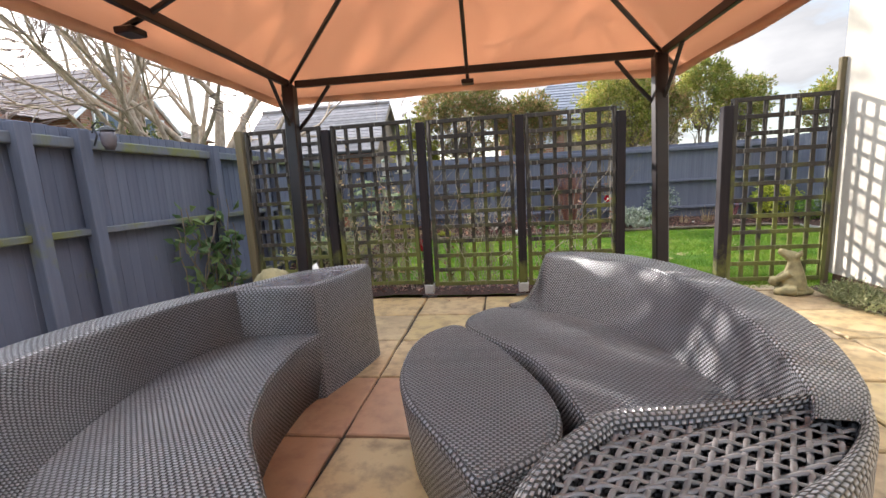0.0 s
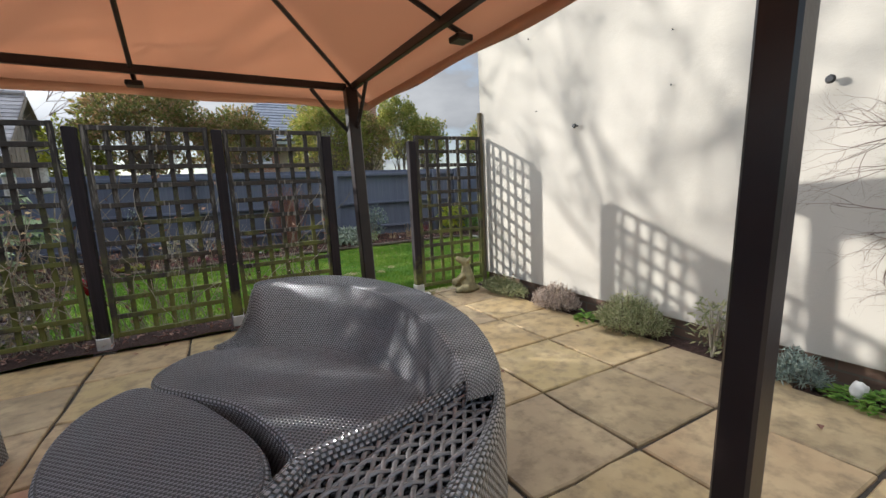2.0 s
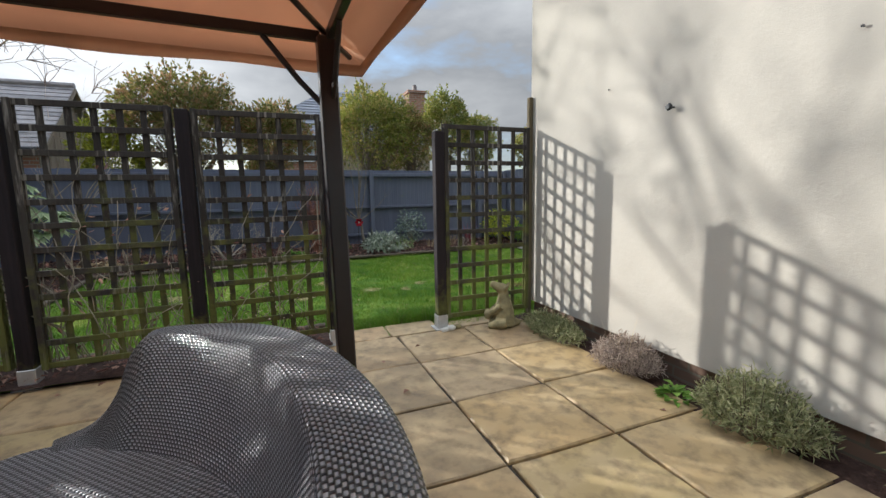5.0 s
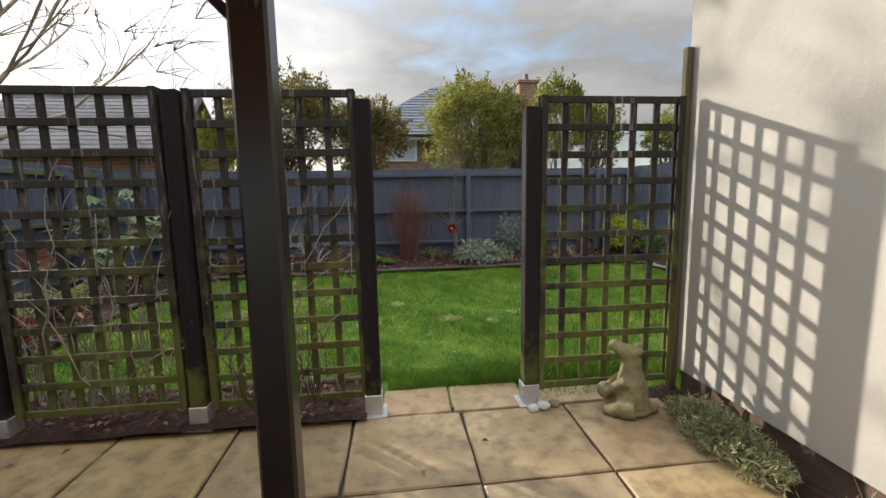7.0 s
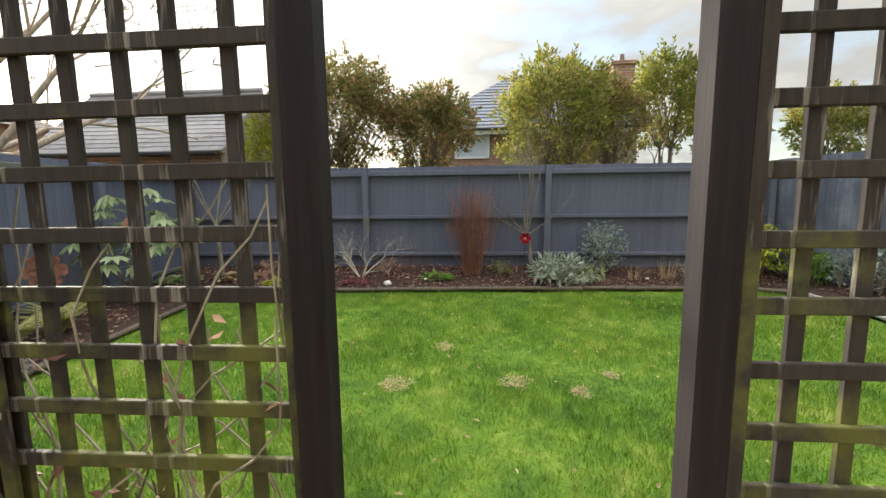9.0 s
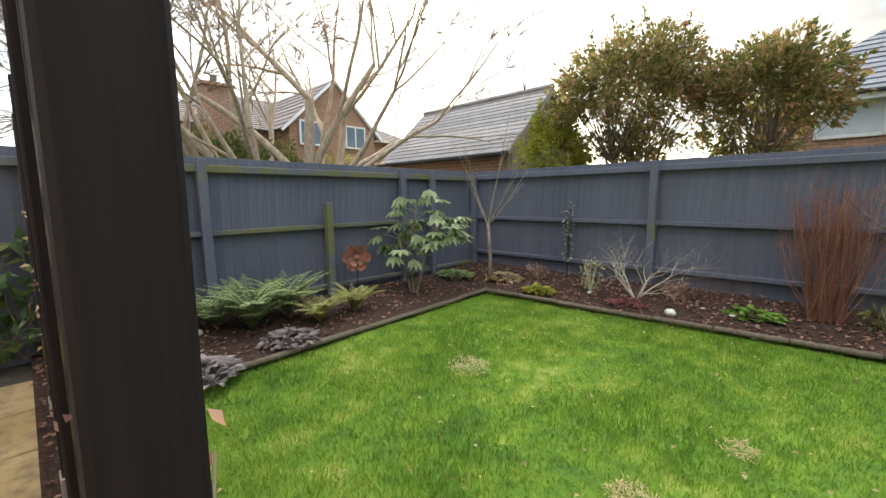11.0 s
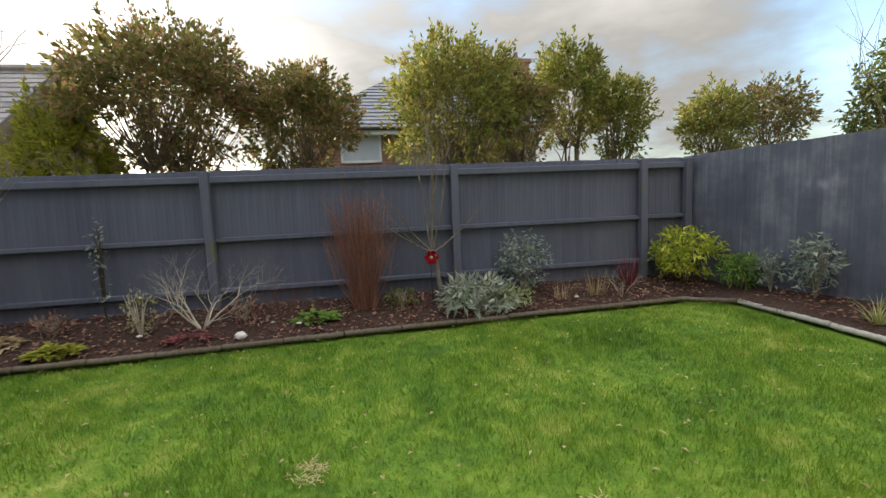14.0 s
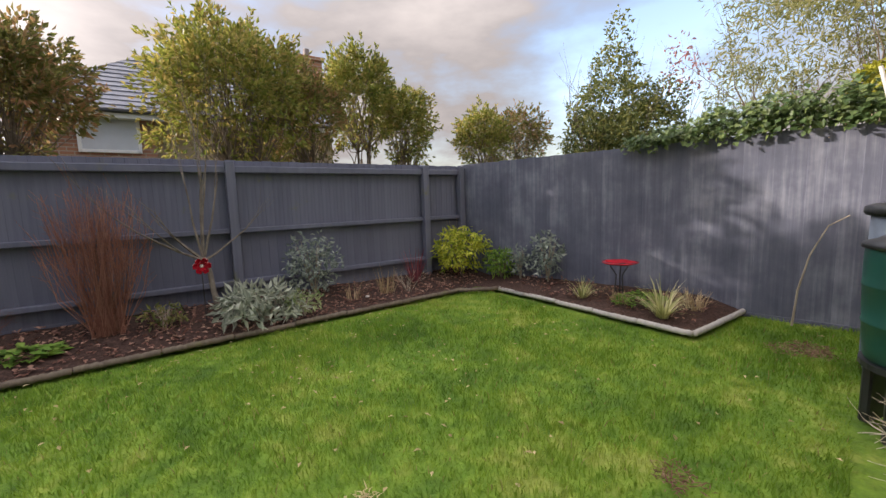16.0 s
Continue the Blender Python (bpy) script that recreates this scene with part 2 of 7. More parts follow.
def make_lawn(name, blade):
    k = Mat(name, 0.6 if blade else 0.9, spec=0.25)
    w = k.world_coords()
    b = k.grain(0.9, 4, 0.6, w)
    s = k.grain(14, 5, 0.7, w)
    m = k.grain(4.5, 5, 0.65, w)
    f = k.calc("ADD", k.calc("MULTIPLY", b, 0.45), k.calc("MULTIPLY", m, 0.55))
    c = k.ramp(f, [(0.36, (0.070, 0.165, 0.024)), (0.46, (0.145, 0.28, 0.030)), (0.54, (0.225, 0.36, 0.040)), (0.62, (0.40, 0.47, 0.10))])
    if blade:
        i = k.island()
        c = k.mix(k.calc("MULTIPLY", i, 0.35), c, (0.16, 0.23, 0.035))
        c = k.mix(k.ramp(i, [(0.965, (0, 0, 0)), (0.985, (1, 1, 1))]), c, (0.33, 0.27, 0.12))
    else:
        c = k.mix(k.calc("MULTIPLY", s, 0.8), c, (0.035, 0.06, 0.010))
    k.color(c)
    if blade:
        k.sheer(0.45)
    else:
        k.relief(s, 1.0, 0.03)
    return k.m


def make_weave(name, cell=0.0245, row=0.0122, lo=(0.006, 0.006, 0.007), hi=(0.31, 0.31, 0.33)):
    """Flat glossy plastic rattan in a plain weave, laid out on the mesh's own u and v in metres."""
    k = Mat(name, 0.32, spec=1.0)
    u, v, _ = k.split(k.coords(kind="UV"))
    vr = k.calc("DIVIDE", v, row)
    line = k.calc("FLOOR", vr)
    across = k.calc("SINE", k.calc("MULTIPLY", k.calc("FRACT", vr), math.pi))
    ph = k.calc("ADD", k.calc("DIVIDE", u, cell), k.calc("MULTIPLY", line, 0.5))
    along = k.calc("ADD", 0.5, k.calc("MULTIPLY", k.calc("SINE", k.calc("MULTIPLY", ph, 2 * math.pi)), 0.5))
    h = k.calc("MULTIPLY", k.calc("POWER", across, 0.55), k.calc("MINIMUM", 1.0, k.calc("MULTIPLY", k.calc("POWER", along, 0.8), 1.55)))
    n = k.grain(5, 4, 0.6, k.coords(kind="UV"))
    # colour follows strand height: shade in the gaps painted near-black, crests pale
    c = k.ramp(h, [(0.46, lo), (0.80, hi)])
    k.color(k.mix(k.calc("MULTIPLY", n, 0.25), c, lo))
    k.rough(k.calc("ADD", 0.24, k.calc("MULTIPLY", n, 0.18)))
    k.relief(h, 1.0, 0.006)
    k.b.inputs["Coat Weight"].default_value, k.b.inputs["Coat Roughness"].default_value = 0.6, 0.22
    k.l.new(k.bump, k.b.inputs["Coat Normal"])
    return k.m


def make_canopy():
    k = Mat("tan_canopy", 0.85, spec=0.1)
    n = k.grain(1.2, 4, 0.5)
    k.color(k.ramp(n, [(0.3, (0.57, 0.385, 0.28)), (0.7, (0.64, 0.44, 0.33))]))
    k.relief(k.grain(500, 2), 0.15, 0.001)
    k.sheer(0.54, (0.74, 0.48, 0.335, 1))
    return k.m


M_WEATHER_SUNWASH = weathered_sunwash_boards()
M_RENDER, M_STONE, M_SOIL = make_render(), make_stone(), make_soil()
M_STONE_PINK = make_stone("pink_sandstone_slab", 0.55)
M_LAWN, M_BLADE = make_lawn("lawn_ground", False), make_lawn("grass_blade", True)
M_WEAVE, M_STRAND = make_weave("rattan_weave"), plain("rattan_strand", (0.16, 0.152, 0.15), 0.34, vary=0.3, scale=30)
M_CANOPY = make_canopy()
M_STEEL = plain("brown_steel", (0.020, 0.013, 0.013), 0.32, vary=0.25, scale=6)
M_GALV = plain("galvanised_shoe", (0.55, 0.55, 0.54), 0.45, 0.6)
M_JOINT = plain("joint_mortar", (0.055, 0.045, 0.035), 0.95, vary=0.4, scale=20, bump=0.6)
M_LOG = painted_wood("log_edging", (0.055, 0.042, 0.03), (0.19, 0.155, 0.12), moss=0.35, grain=(24, 24, 3))
M_LOG_PALE = painted_wood("pale_log_edging", (0.24, 0.23, 0.21), (0.50, 0.48, 0.45), moss=0.1, grain=(24, 24, 3))

# ---- mesh helpers ----
def mesh_of(name, bm, material, smooth=False):
    me = bpy.data.meshes.new(name)
    bm.to_mesh(me)
    bm.free()
    for m in (material if isinstance(material, (list, tuple)) else (material,)):
        me.materials.append(m)
    if smooth:
        me.polygons.foreach_set("use_smooth", [True] * len(me.polygons))
    return me


def thing(name, label, category, m=None, group="", kind=""):
    ob = new(name)
    ob.empty_display_size = 0.1
    if m is not None:
        ob.matrix_world = m
    return tagged(ob, label, category, group, kind)


def part(name, bm, material, parent=None, label="", m=None, smooth=False):
    ob = new(name, bm if isinstance(bm, bpy.types.Mesh) else mesh_of(name, bm, material, smooth))
    if parent is not None:
        ob.parent = parent
    if m is not None:
        ob.matrix_basis = m
    if name in STUFF:
        ob["kind"] = "stuff"
    return tagged(ob, label)


STUFF = {"leaves", "stems", "twigs", "foliage", "blades", "limbs", "fine_twigs"}


def solid(name, bm, material, label, category, group="", kind="", m=None, smooth=False):
    ob = part(name, bm, material, None, "", m, smooth)
    return tagged(ob, label, category, group, kind)


def box(bm, c, s, rz=0.0, bevel=0.0, m=None):
    """A box with centre c and size s, its edges broken by bevel."""
    r = bmesh.ops.create_cube(bm, size=1.0)
    vs = r["verts"]
    bmesh.ops.scale(bm, vec=s, verts=vs)
    if bevel > 0:
        es = list({e for v in vs for e in v.link_edges})
        vs = bmesh.ops.bevel(bm, geom=es, offset=bevel, segments=1, affect="EDGES")["verts"]
        vs = list({v for v in vs})
    mat = Matrix.Translation(c) @ Matrix.Rotation(rz, 4, "Z")
    bmesh.ops.transform(bm, matrix=(m @ mat if m is not None else mat), verts=vs)
    return vs


def one_box(s, bevel=0.0, c=(0, 0, 0), rz=0.0):
    bm = bmesh.new()
    box(bm, c, s, rz, bevel)
    return bm


def tube(bm, pts, radii, sides=8, caps=True):
    """A round bar through pts, with one radius or one for each point."""
    pts = [Vector(p) for p in pts]
    if not isinstance(radii, (list, tuple)):
        radii = [radii] * len(pts)
    rings = []
    ref = None
    for i, p in enumerate(pts):
        d = (pts[min(i + 1, len(pts) - 1)] - pts[max(i - 1, 0)]).normalized()
        if ref is None:
            ref = d.orthogonal().normalized()
        ref = (ref - d * ref.dot(d))
        ref = ref.normalized() if ref.length > 1e-6 else d.orthogonal().normalized()
        side = d.cross(ref)
        rings.append([bm.verts.new(p + (ref * math.cos(a) + side * math.sin(a)) * radii[i]) for a in (2 * math.pi * k / sides for k in range(sides))])
    for a, b in zip(rings, rings[1:]):
        for k in range(sides):
            bm.faces.new((a[k], a[(k + 1) % sides], b[(k + 1) % sides], b[k]))
    if caps:
        bm.faces.new(rings[0][::-1])
        bm.faces.new(rings[-1])


def spline(pts, n, closed=False):
    """Catmull-Rom points through pts, n to each span."""
    P = [np.array(p, float) for p in pts]
    out = []
    m = len(P)
    for i in range(m if closed else m - 1):
        a, b, c, d = (P[(i + j) % m] if closed else P[min(max(i + j, 0), m - 1)] for j in (-1, 0, 1, 2))
        for k in range(n):
            t = k / n
            out.append(0.5 * ((2 * b) + (c - a) * t + (2 * a - 5 * b + 4 * c - d) * t * t + (3 * b - a - 3 * c + d) * t ** 3))
    if not closed:
        out.append(P[-1])
    return out


def rnd_(a, b):
    return random.uniform(a, b)


# ---- ground and boundary ----
LX, BY, WX = -4.72, 5.99, 1.955      # left fence, back fence, house wall
CORNER = Vector((5.1, BY, 0))        # back fence meets the slanting right fence
RDIR = Vector((0.80, -4.4, 0)).normalized()

bm = bmesh.new()
bmesh.ops.create_grid(bm, x_segments=2, y_segments=2, size=600)
solid("ground", bm, plain("far_ground", (0.06, 0.075, 0.03), 0.95, vary=0.3, scale=0.3), "flat ground under and around the gardens", "ground", kind="structure", m=pose(0, 0, -0.06))

def grid_sheet(x0, x1, y0, y1, nx, ny, f):
    bm = bmesh.new()
    v = [[bm.verts.new((x0 + (x1 - x0) * i / nx, y0 + (y1 - y0) * j / ny, f(x0 + (x1 - x0) * i / nx, y0 + (y1 - y0) * j / ny))) for i in range(nx + 1)] for j in range(ny + 1)]
    for j in range(ny):
        for i in range(nx):
            bm.faces.new((v[j][i], v[j][i + 1], v[j + 1][i + 1], v[j + 1][i]))
    return bm

solid("lawn", grid_sheet(LX, 9.5, 0.02, BY, 60, 30, lambda x, y: -0.02 + 0.018 * noise.noise((x * 1.1, y * 1.1, 0))), M_LAWN, "green mown garden lawn with small bald patches", "lawn", kind="structure", smooth=True)

def edge_back(x):
    return 4.64 + 0.36 * (x + 3.36) / 7.55

def soil_back(x, y):
    k = max(0.0, min(1.0, (y - edge_back(x)) / 1.1))
    return -0.05 + (0.09 + 0.14 * k + 0.02 * noise.noise((x * 3, y * 3, 1)) if y > edge_back(x) - 0.02 else 0.0)

def edge_left(y):
    return -3.06 - 0.32 * (y - 0.9) / 3.7

def soil_left(x, y):
    k = max(0.0, min(1.0, (edge_left(y) - x) / 1.2))
    return 0.04 + 0.05 * k + 0.02 * noise.noise((x * 3, y * 3, 5))

def patch_mesh(outline_a, outline_b, n, f):
    """A sheet between two lines, lifted by f."""
    bm = bmesh.new()
    rows = []
    for a, b in zip(outline_a, outline_b):
        rows.append([bm.verts.new((a[0] + (b[0] - a[0]) * i / n, a[1] + (b[1] - a[1]) * i / n, f(a[0] + (b[0] - a[0]) * i / n, a[1] + (b[1] - a[1]) * i / n))) for i in range(n + 1)])
    for p, q in zip(rows, rows[1:]):
        for i in range(n):
            bm.faces.new((p[i], p[i + 1], q[i + 1], q[i]))
    return bm

xs = [LX + (5.15 - LX) * i / 70 for i in range(71)]
solid("back_flower_bed", patch_mesh([(x, edge_back(x)) for x in xs], [(x, BY) for x in xs], 12, soil_back), M_SOIL, "dark bark-mulched soil of the bed along the back fence", "flower bed", kind="structure", smooth=True)
ys = [0.1 + 4.75 * i / 40 for i in range(41)]
solid("left_flower_bed", patch_mesh([(LX, y) for y in ys], [(edge_left(y), y) for y in ys], 12, soil_left), M_SOIL, "dark soil bed along the side fence", "flower bed", kind="structure", smooth=True)
xs = [LX + 4.6 * i / 40 for i in range(41)]
solid("trellis_flower_bed", patch_mesh([(x, -0.12) for x in xs], [(x, 0.40) for x in xs], 6, lambda x, y: 0.035 + 0.02 * noise.noise((x * 4, y * 4, 3))), M_SOIL, "narrow soil bed with dead leaves under the trellis", "flower bed", kind="structure", smooth=True)
ys = [2.05 + 3.2 * i / 32 for i in range(33)]
solid("corner_flower_bed", patch_mesh([(4.62 + 0.02 * (y - 2.05) - 1.0 * max(0.0, y - 4.70), y) for y in ys], [(CORNER.x + (BY - y) * 0.182 + 0.05, y) for y in ys], 10, lambda x, y: 0.03 + (0.025 + 0.10 * max(0, min(1, x - 4.6)) + 0.02 * noise.noise((x * 3, y * 3, 9))) * max(0, min(1, (y - 2.05) / 0.35))), M_SOIL, "dark soil of the raised corner bed", "flower bed", kind="structure", smooth=True)
ys = [-8.5 + 8.6 * i / 50 for i in range(51)]
solid("wall_flower_bed", patch_mesh([(1.70, y) for y in ys], [(WX + 0.02, y) for y in ys], 4, lambda x, y: -0.01 + 0.02 * noise.noise((x * 5, y * 5, 4))), M_SOIL, "thin strip of dark soil along the house wall", "flower bed", kind="structure", smooth=True)

# ---- house wall ----
house = thing("house_wall", "cream rendered house side wall with patches of sun and a low brick plinth", "wall", kind="structure")
part("render_face", one_box((0.30, 9.1, 5.4), 0.0, (WX + 0.15, -4.5 + 0.02, 2.85)), M_RENDER, house)
part("end_return", one_box((5.0, 0.28, 5.4), 0.0, (WX + 2.81, -0.09, 2.85)), M_RENDER, house)
K_BRICK = Mat("plinth_brick", 0.85)
_bt = K_BRICK.n.new("ShaderNodeTexBrick")
_bt.inputs["Scale"].default_value = 1.0
_bt.inputs["Brick Width"].default_value, _bt.inputs["Row Height"].default_value, _bt.inputs["Mortar Size"].default_value = 0.225, 0.075, 0.008
_bt.inputs["Color1"].default_value, _bt.inputs["Color2"].default_value, _bt.inputs["Mortar"].default_value = (0.10, 0.06, 0.04, 1), (0.15, 0.09, 0.06, 1), (0.10, 0.085, 0.06, 1)
_cx = K_BRICK.n.new("ShaderNodeCombineXYZ")
_s = K_BRICK.split(K_BRICK.world_coords())
K_BRICK.l.new(K_BRICK.calc("ADD", _s[0], _s[1]), _cx.inputs[0])
K_BRICK.l.new(_s[2], _cx.inputs[1])
K_BRICK.l.new(_cx.outputs[0], _bt.inputs["Vector"])
K_BRICK.color(_bt.outputs["Color"]).relief(_bt.outputs["Fac"], -0.5, 0.006)
M_BRICK = K_BRICK.m
part("brick_plinth", one_box((0.27, 9.05, 0.21), 0.0, (WX + 0.165, -4.5, 0.045)), M_BRICK, house, "weathered red brick plinth below the render")

# ---- fences ----
def board_mesh(w, h, t=0.014, mat=None):
    bm = bmesh.new()
    box(bm, (0, 0, h / 2), (w, t, h), 0, 0.002)
    bmesh.ops.rotate(bm, cent=(0, 0, 0), matrix=Matrix.Rotation(0.038, 3, "Z"), verts=bm.verts)
    return mesh_of("board", bm, mat or M_FENCE)

def fence(name, label, a, b, top, z0, posts, rails, boards=0.105, face=1.0, clean=False, top_cap=True, mossy=True):
    """Close-boarded fence from a to b. Posts and rails stand on the garden side when face is 1."""
    a, b = Vector(a), Vector(b)
    L = (b - a).length
    d = (b - a).normalized()
    yaw = math.atan2(d.y, d.x)
    f = thing(name, label, "fence", Matrix.Translation(a) @ Matrix.Rotation(yaw, 4, "Z"), kind="structure")
    me = board_mesh(boards + 0.016, top - z0 - 0.01, 0.014, M_WEATHER_SUNWASH if clean else M_FENCE)
    n = int(L / boards)
    for i in range(n + 1):
        part("board", me, None, f, m=pose(min(L, i * boards), 0.012 * (1 if i % 2 else -1) * 0.0, z0 + rnd_(-0.004, 0.004), 0, rnd_(-0.25, 0.25), 0))
    if not clean:
        bar = mesh_of("rail", one_box((0.055, 0.09, 1.0), 0.006), M_FENCE_RAIL if mossy else M_RAIL_CLEAN)
        spots = [0.0] + list(posts) + [L]
        for z in rails:
            for p, q in zip(spots, spots[1:]):
                if q - p < 0.1:
                    continue
                m = Matrix.Translation(((p + q) / 2, -face * 0.05, z)) @ Matrix.Rotation(math.pi / 2, 4, "Y") @ Matrix.Diagonal((1.5 if z == rails[0] else 1.0, 1, (q - p) - 0.004, 1))
                part("rail", bar, None, f, m=m)
    pm = mesh_of("post", one_box((0.10, 0.10, top - 0.03 + 0.3), 0.006, (0, 0, (top - 0.03 - 0.3) / 2)), M_FENCE_POST)
    for p in posts:
        part("post", pm, None, f, m=pose(p, -face * 0.095, 0, 0, rnd_(-0.6, 0.6), 0))
    part("gravel_board", one_box((L, 0.03, 0.26), 0.003, (L / 2, 0.004, z0 - 0.12)), M_FENCE, f)
    return f

# left fence runs away from the camera: local x along +y, garden to its right
fence("side_fence", "slate-blue painted close-board fence with mossy rails and posts", (LX, -8.6, 0), (LX, BY, 0), 1.88, 0.06,
      [0.9, 2.9, 4.9, 6.62, 7.06, 8.62, 9.62, 9.95, 12.75, 13.4], [1.74, 1.03, 0.20], face=1.0)
fence("back_fence", "slate-blue painted close-board fence with posts and three rails", (LX, BY, 0), (CORNER.x, BY, 0), 1.88, 0.2,
      [0.08, 3.22, 6.26, 9.02, 9.74], [1.76, 1.03, 0.40], face=1.0, mossy=False)
rb = CORNER + RDIR * 7.0
fence("right_fence", "smooth slate-blue vertical boards of the neighbour's fence", CORNER, rb, 1.90, 0.02, [], [], boards=0.125, face=-1.0, clean=True)
# short upright stub on the side fence
solid("short_fence_post", one_box((0.09, 0.09, 1.35), 0.008, (LX + 0.17, 2.80, 0.68)), M_FENCE_RAIL, "short mossy timber post in front of the side fence", "post")

# ---- trellis ----
PW, PH, PZ = 0.915, 1.83, 0.09
def trellis_panel(m, label, group="square trellises"):
    t = thing("garden_trellis", label, "trellis", m, group)
    vm = mesh_of("upright_slat", one_box((0.040, 0.020, PH), 0.003, (0, 0, PH / 2)), M_TRELLIS)
    hm = mesh_of("cross_slat", one_box((PW, 0.020, 0.042), 0.003), M_TRELLIS)
    for i in range(7):
        part("upright_slat", vm, None, t, m=pose(0.020 + (PW - 0.040) * i / 6, 0.010, 0, 0, rnd_(-.2, .2), 0))
    for j in range(12):
        part("cross_slat", hm, None, t, m=pose(PW / 2, -0.011, 0.021 + (PH - 0.042) * j / 11, 0, rnd_(-.15, .15), 0))
    for x in (0.020, PW - 0.020):
        part("edge_slat", vm, None, t, m=pose(x, -0.032, 0))
    return t

def trellis_post(x, h, label, mat=None, shoe=True, y=0.0, w=0.09):
    t = thing("trellis_post", label, "post", pose(x, y, 0), "trellis posts")
    part("shaft", one_box((w, w, h - 0.12), 0.006, (0, 0, 0.12 + (h - 0.12) / 2)), mat or M_TPOST, t)
    if shoe:
        bm = one_box((w + 0.014, w + 0.014, 0.135), 0.004, (0, 0, 0.0675))
        box(bm, (0, 0, 0.006), (0.16, 0.16, 0.012), 0, 0.002)
        part("post_shoe", bm, M_GALV, t, "pale galvanised bolt-down shoe")
    else:
        part("foot", one_box((w, w, 0.14), 0.004, (0, 0, 0.06)), mat or M_TPOST, t)
    return t

POSTS = [-3.215, -2.145, -1.09, -0.08]
PANELS = [(-4.20, 1.97), (-3.155, 1.96), (-2.085, 1.94), (-1.035, 1.93)]
for x, z in PANELS:
    trellis_panel(pose(x + 0.01, 0.02, z - PH, 0, rnd_(-.4, .4), 0), "dark stained square trellis panel streaked with green algae")
trellis_panel(pose(0.965, 0.02, 1.915 - PH), "dark stained square trellis panel beside the house wall, mossy below")
for x in POSTS:
    trellis_post(x, 1.88 if x > -1 else 1.92, "black-brown stained square trellis post in a metal shoe")
trellis_post(0.91, 1.845, "black-brown stained square trellis post in a metal shoe")
trellis_post(-4.26, 1.98, "bare weathered timber post at the fence end of the trellis", M_OLDWOOD, shoe=False, w=0.085)
solid("wall_batten", one_box((0.045, 0.045, 2.22), 0.004, (WX - 0.025, 0.055, 1.11)), M_OLDWOOD, "tall bare timber batten fixed to the wall corner", "batten")

# ---- gazebo ----
GZ = 2.04
cx, cy, hx, hy = -1.473, -2.745, 1.32, 1.31
gaz = thing("gazebo", "square garden gazebo with brown steel frame and tan fabric canopy", "gazebo", pose(cx, cy, 0, 0, 0, 2.0))
pm = mesh_of("post", one_box((0.086, 0.086, GZ), 0.008, (0, 0, GZ / 2)), M_STEEL)
for sx in (-1, 1):
    for sy in (-1, 1):
        part("post", pm, None, gaz, m=pose(sx * hx, sy * hy - (0.11 if sy > 0 else -0.025), 0, -2.6 if sy > 0 else 2.2, -0.5 if sy > 0 and sx > 0 else 0, 0))
        part("foot_plate", one_box((0.16, 0.16, 0.01), 0.002, (sx * hx, sy * hy - (0.11 if sy > 0 else -0.025), 0.006)), M_STEEL, gaz)
        for ax in (0, 1):
            bm = bmesh.new()
            a = (sx * hx, sy * hy, GZ - 0.36)
            b = (sx * (hx - 0.30), sy * hy, GZ - 0.02) if ax == 0 else (sx * hx, sy * (hy - 0.30), GZ - 0.02)
            tube(bm, [a, [(a[i] + b[i]) / 2 + (0, 0, -0.015)[i] for i in range(3)], b], 0.014, 6)
            part("corner_brace", bm, M_STEEL, gaz)
for sy in (-1, 1):
    part("beam", one_box((2 * hx - 0.085, 0.035, 0.05), 0.004, (0, sy * hy, GZ + 0.005)), M_STEEL, gaz)
for sx in (-1, 1):
    part("beam", one_box((0.035, 2 * hy - 0.085, 0.05), 0.004, (sx * hx, 0, GZ + 0.005)), M_STEEL, gaz)
APEX = 2.72
OV = 0.20
for sx, sy in ((-1, -1), (1, -1), (1, 1), (-1, 1), (0, 1), (0, -1), (1, 0), (-1, 0)):
    bm = bmesh.new()
    tube(bm, [(sx * (hx + 0.13), sy * (hy + 0.13), GZ - 0.035), (sx * hx, sy * hy, GZ + 0.012), (sx * hx * 0.5, sy * hy * 0.5, (GZ + APEX) / 2 - 0.045), (0.08 * sx, 0.08 * sy, APEX - 0.06)], 0.014, 6)
    part("roof_rib", bm, M_STEEL, gaz)
    if 0 in (sx, sy):
        part("clip", one_box((0.09, 0.09, 0.03), 0.006, (sx * (hx + 0.10), sy * (hy + 0.10), GZ - 0.055)), M_STEEL, gaz)
bm = bmesh.new()
NS = 12
def canopy_z(x, y):
    r = max(abs(x) / hx, abs(y) / hy)
    return APEX - (APEX - GZ - 0.05) * r - 0.05 * math.sin(math.pi * min(1, r)) * (abs(abs(x) / hx - abs(y) / hy))
rows = []
for j in range(-NS, NS + 1):
    rows.append([bm.verts.new(((hx + OV) * i / NS, (hy + OV) * j / NS, canopy_z((hx + OV) * i / NS, (hy + OV) * j / NS))) for i in range(-NS, NS + 1)])
for p, q in zip(rows, rows[1:]):
    for i in range(2 * NS):
        bm.faces.new((p[i], p[i + 1], q[i + 1], q[i]))
ring = [rows[0][i] for i in range(2 * NS + 1)] + [rows[j][-1] for j in range(1, 2 * NS + 1)] + [rows[-1][i] for i in range(2 * NS - 1, -1, -1)] + [rows[j][0] for j in range(2 * NS - 1, 0, -1)]
low = []
for k, v in enumerate(ring):
    low.append(bm.verts.new((v.co.x * 1.006, v.co.y * 1.006, v.co.z - 0.055 - 0.008 * math.sin(k * 0.8))))
for k in range(len(ring)):
    bm.faces.new((ring[k], ring[(k + 1) % len(ring)], low[(k + 1) % len(ring)], low[k]))
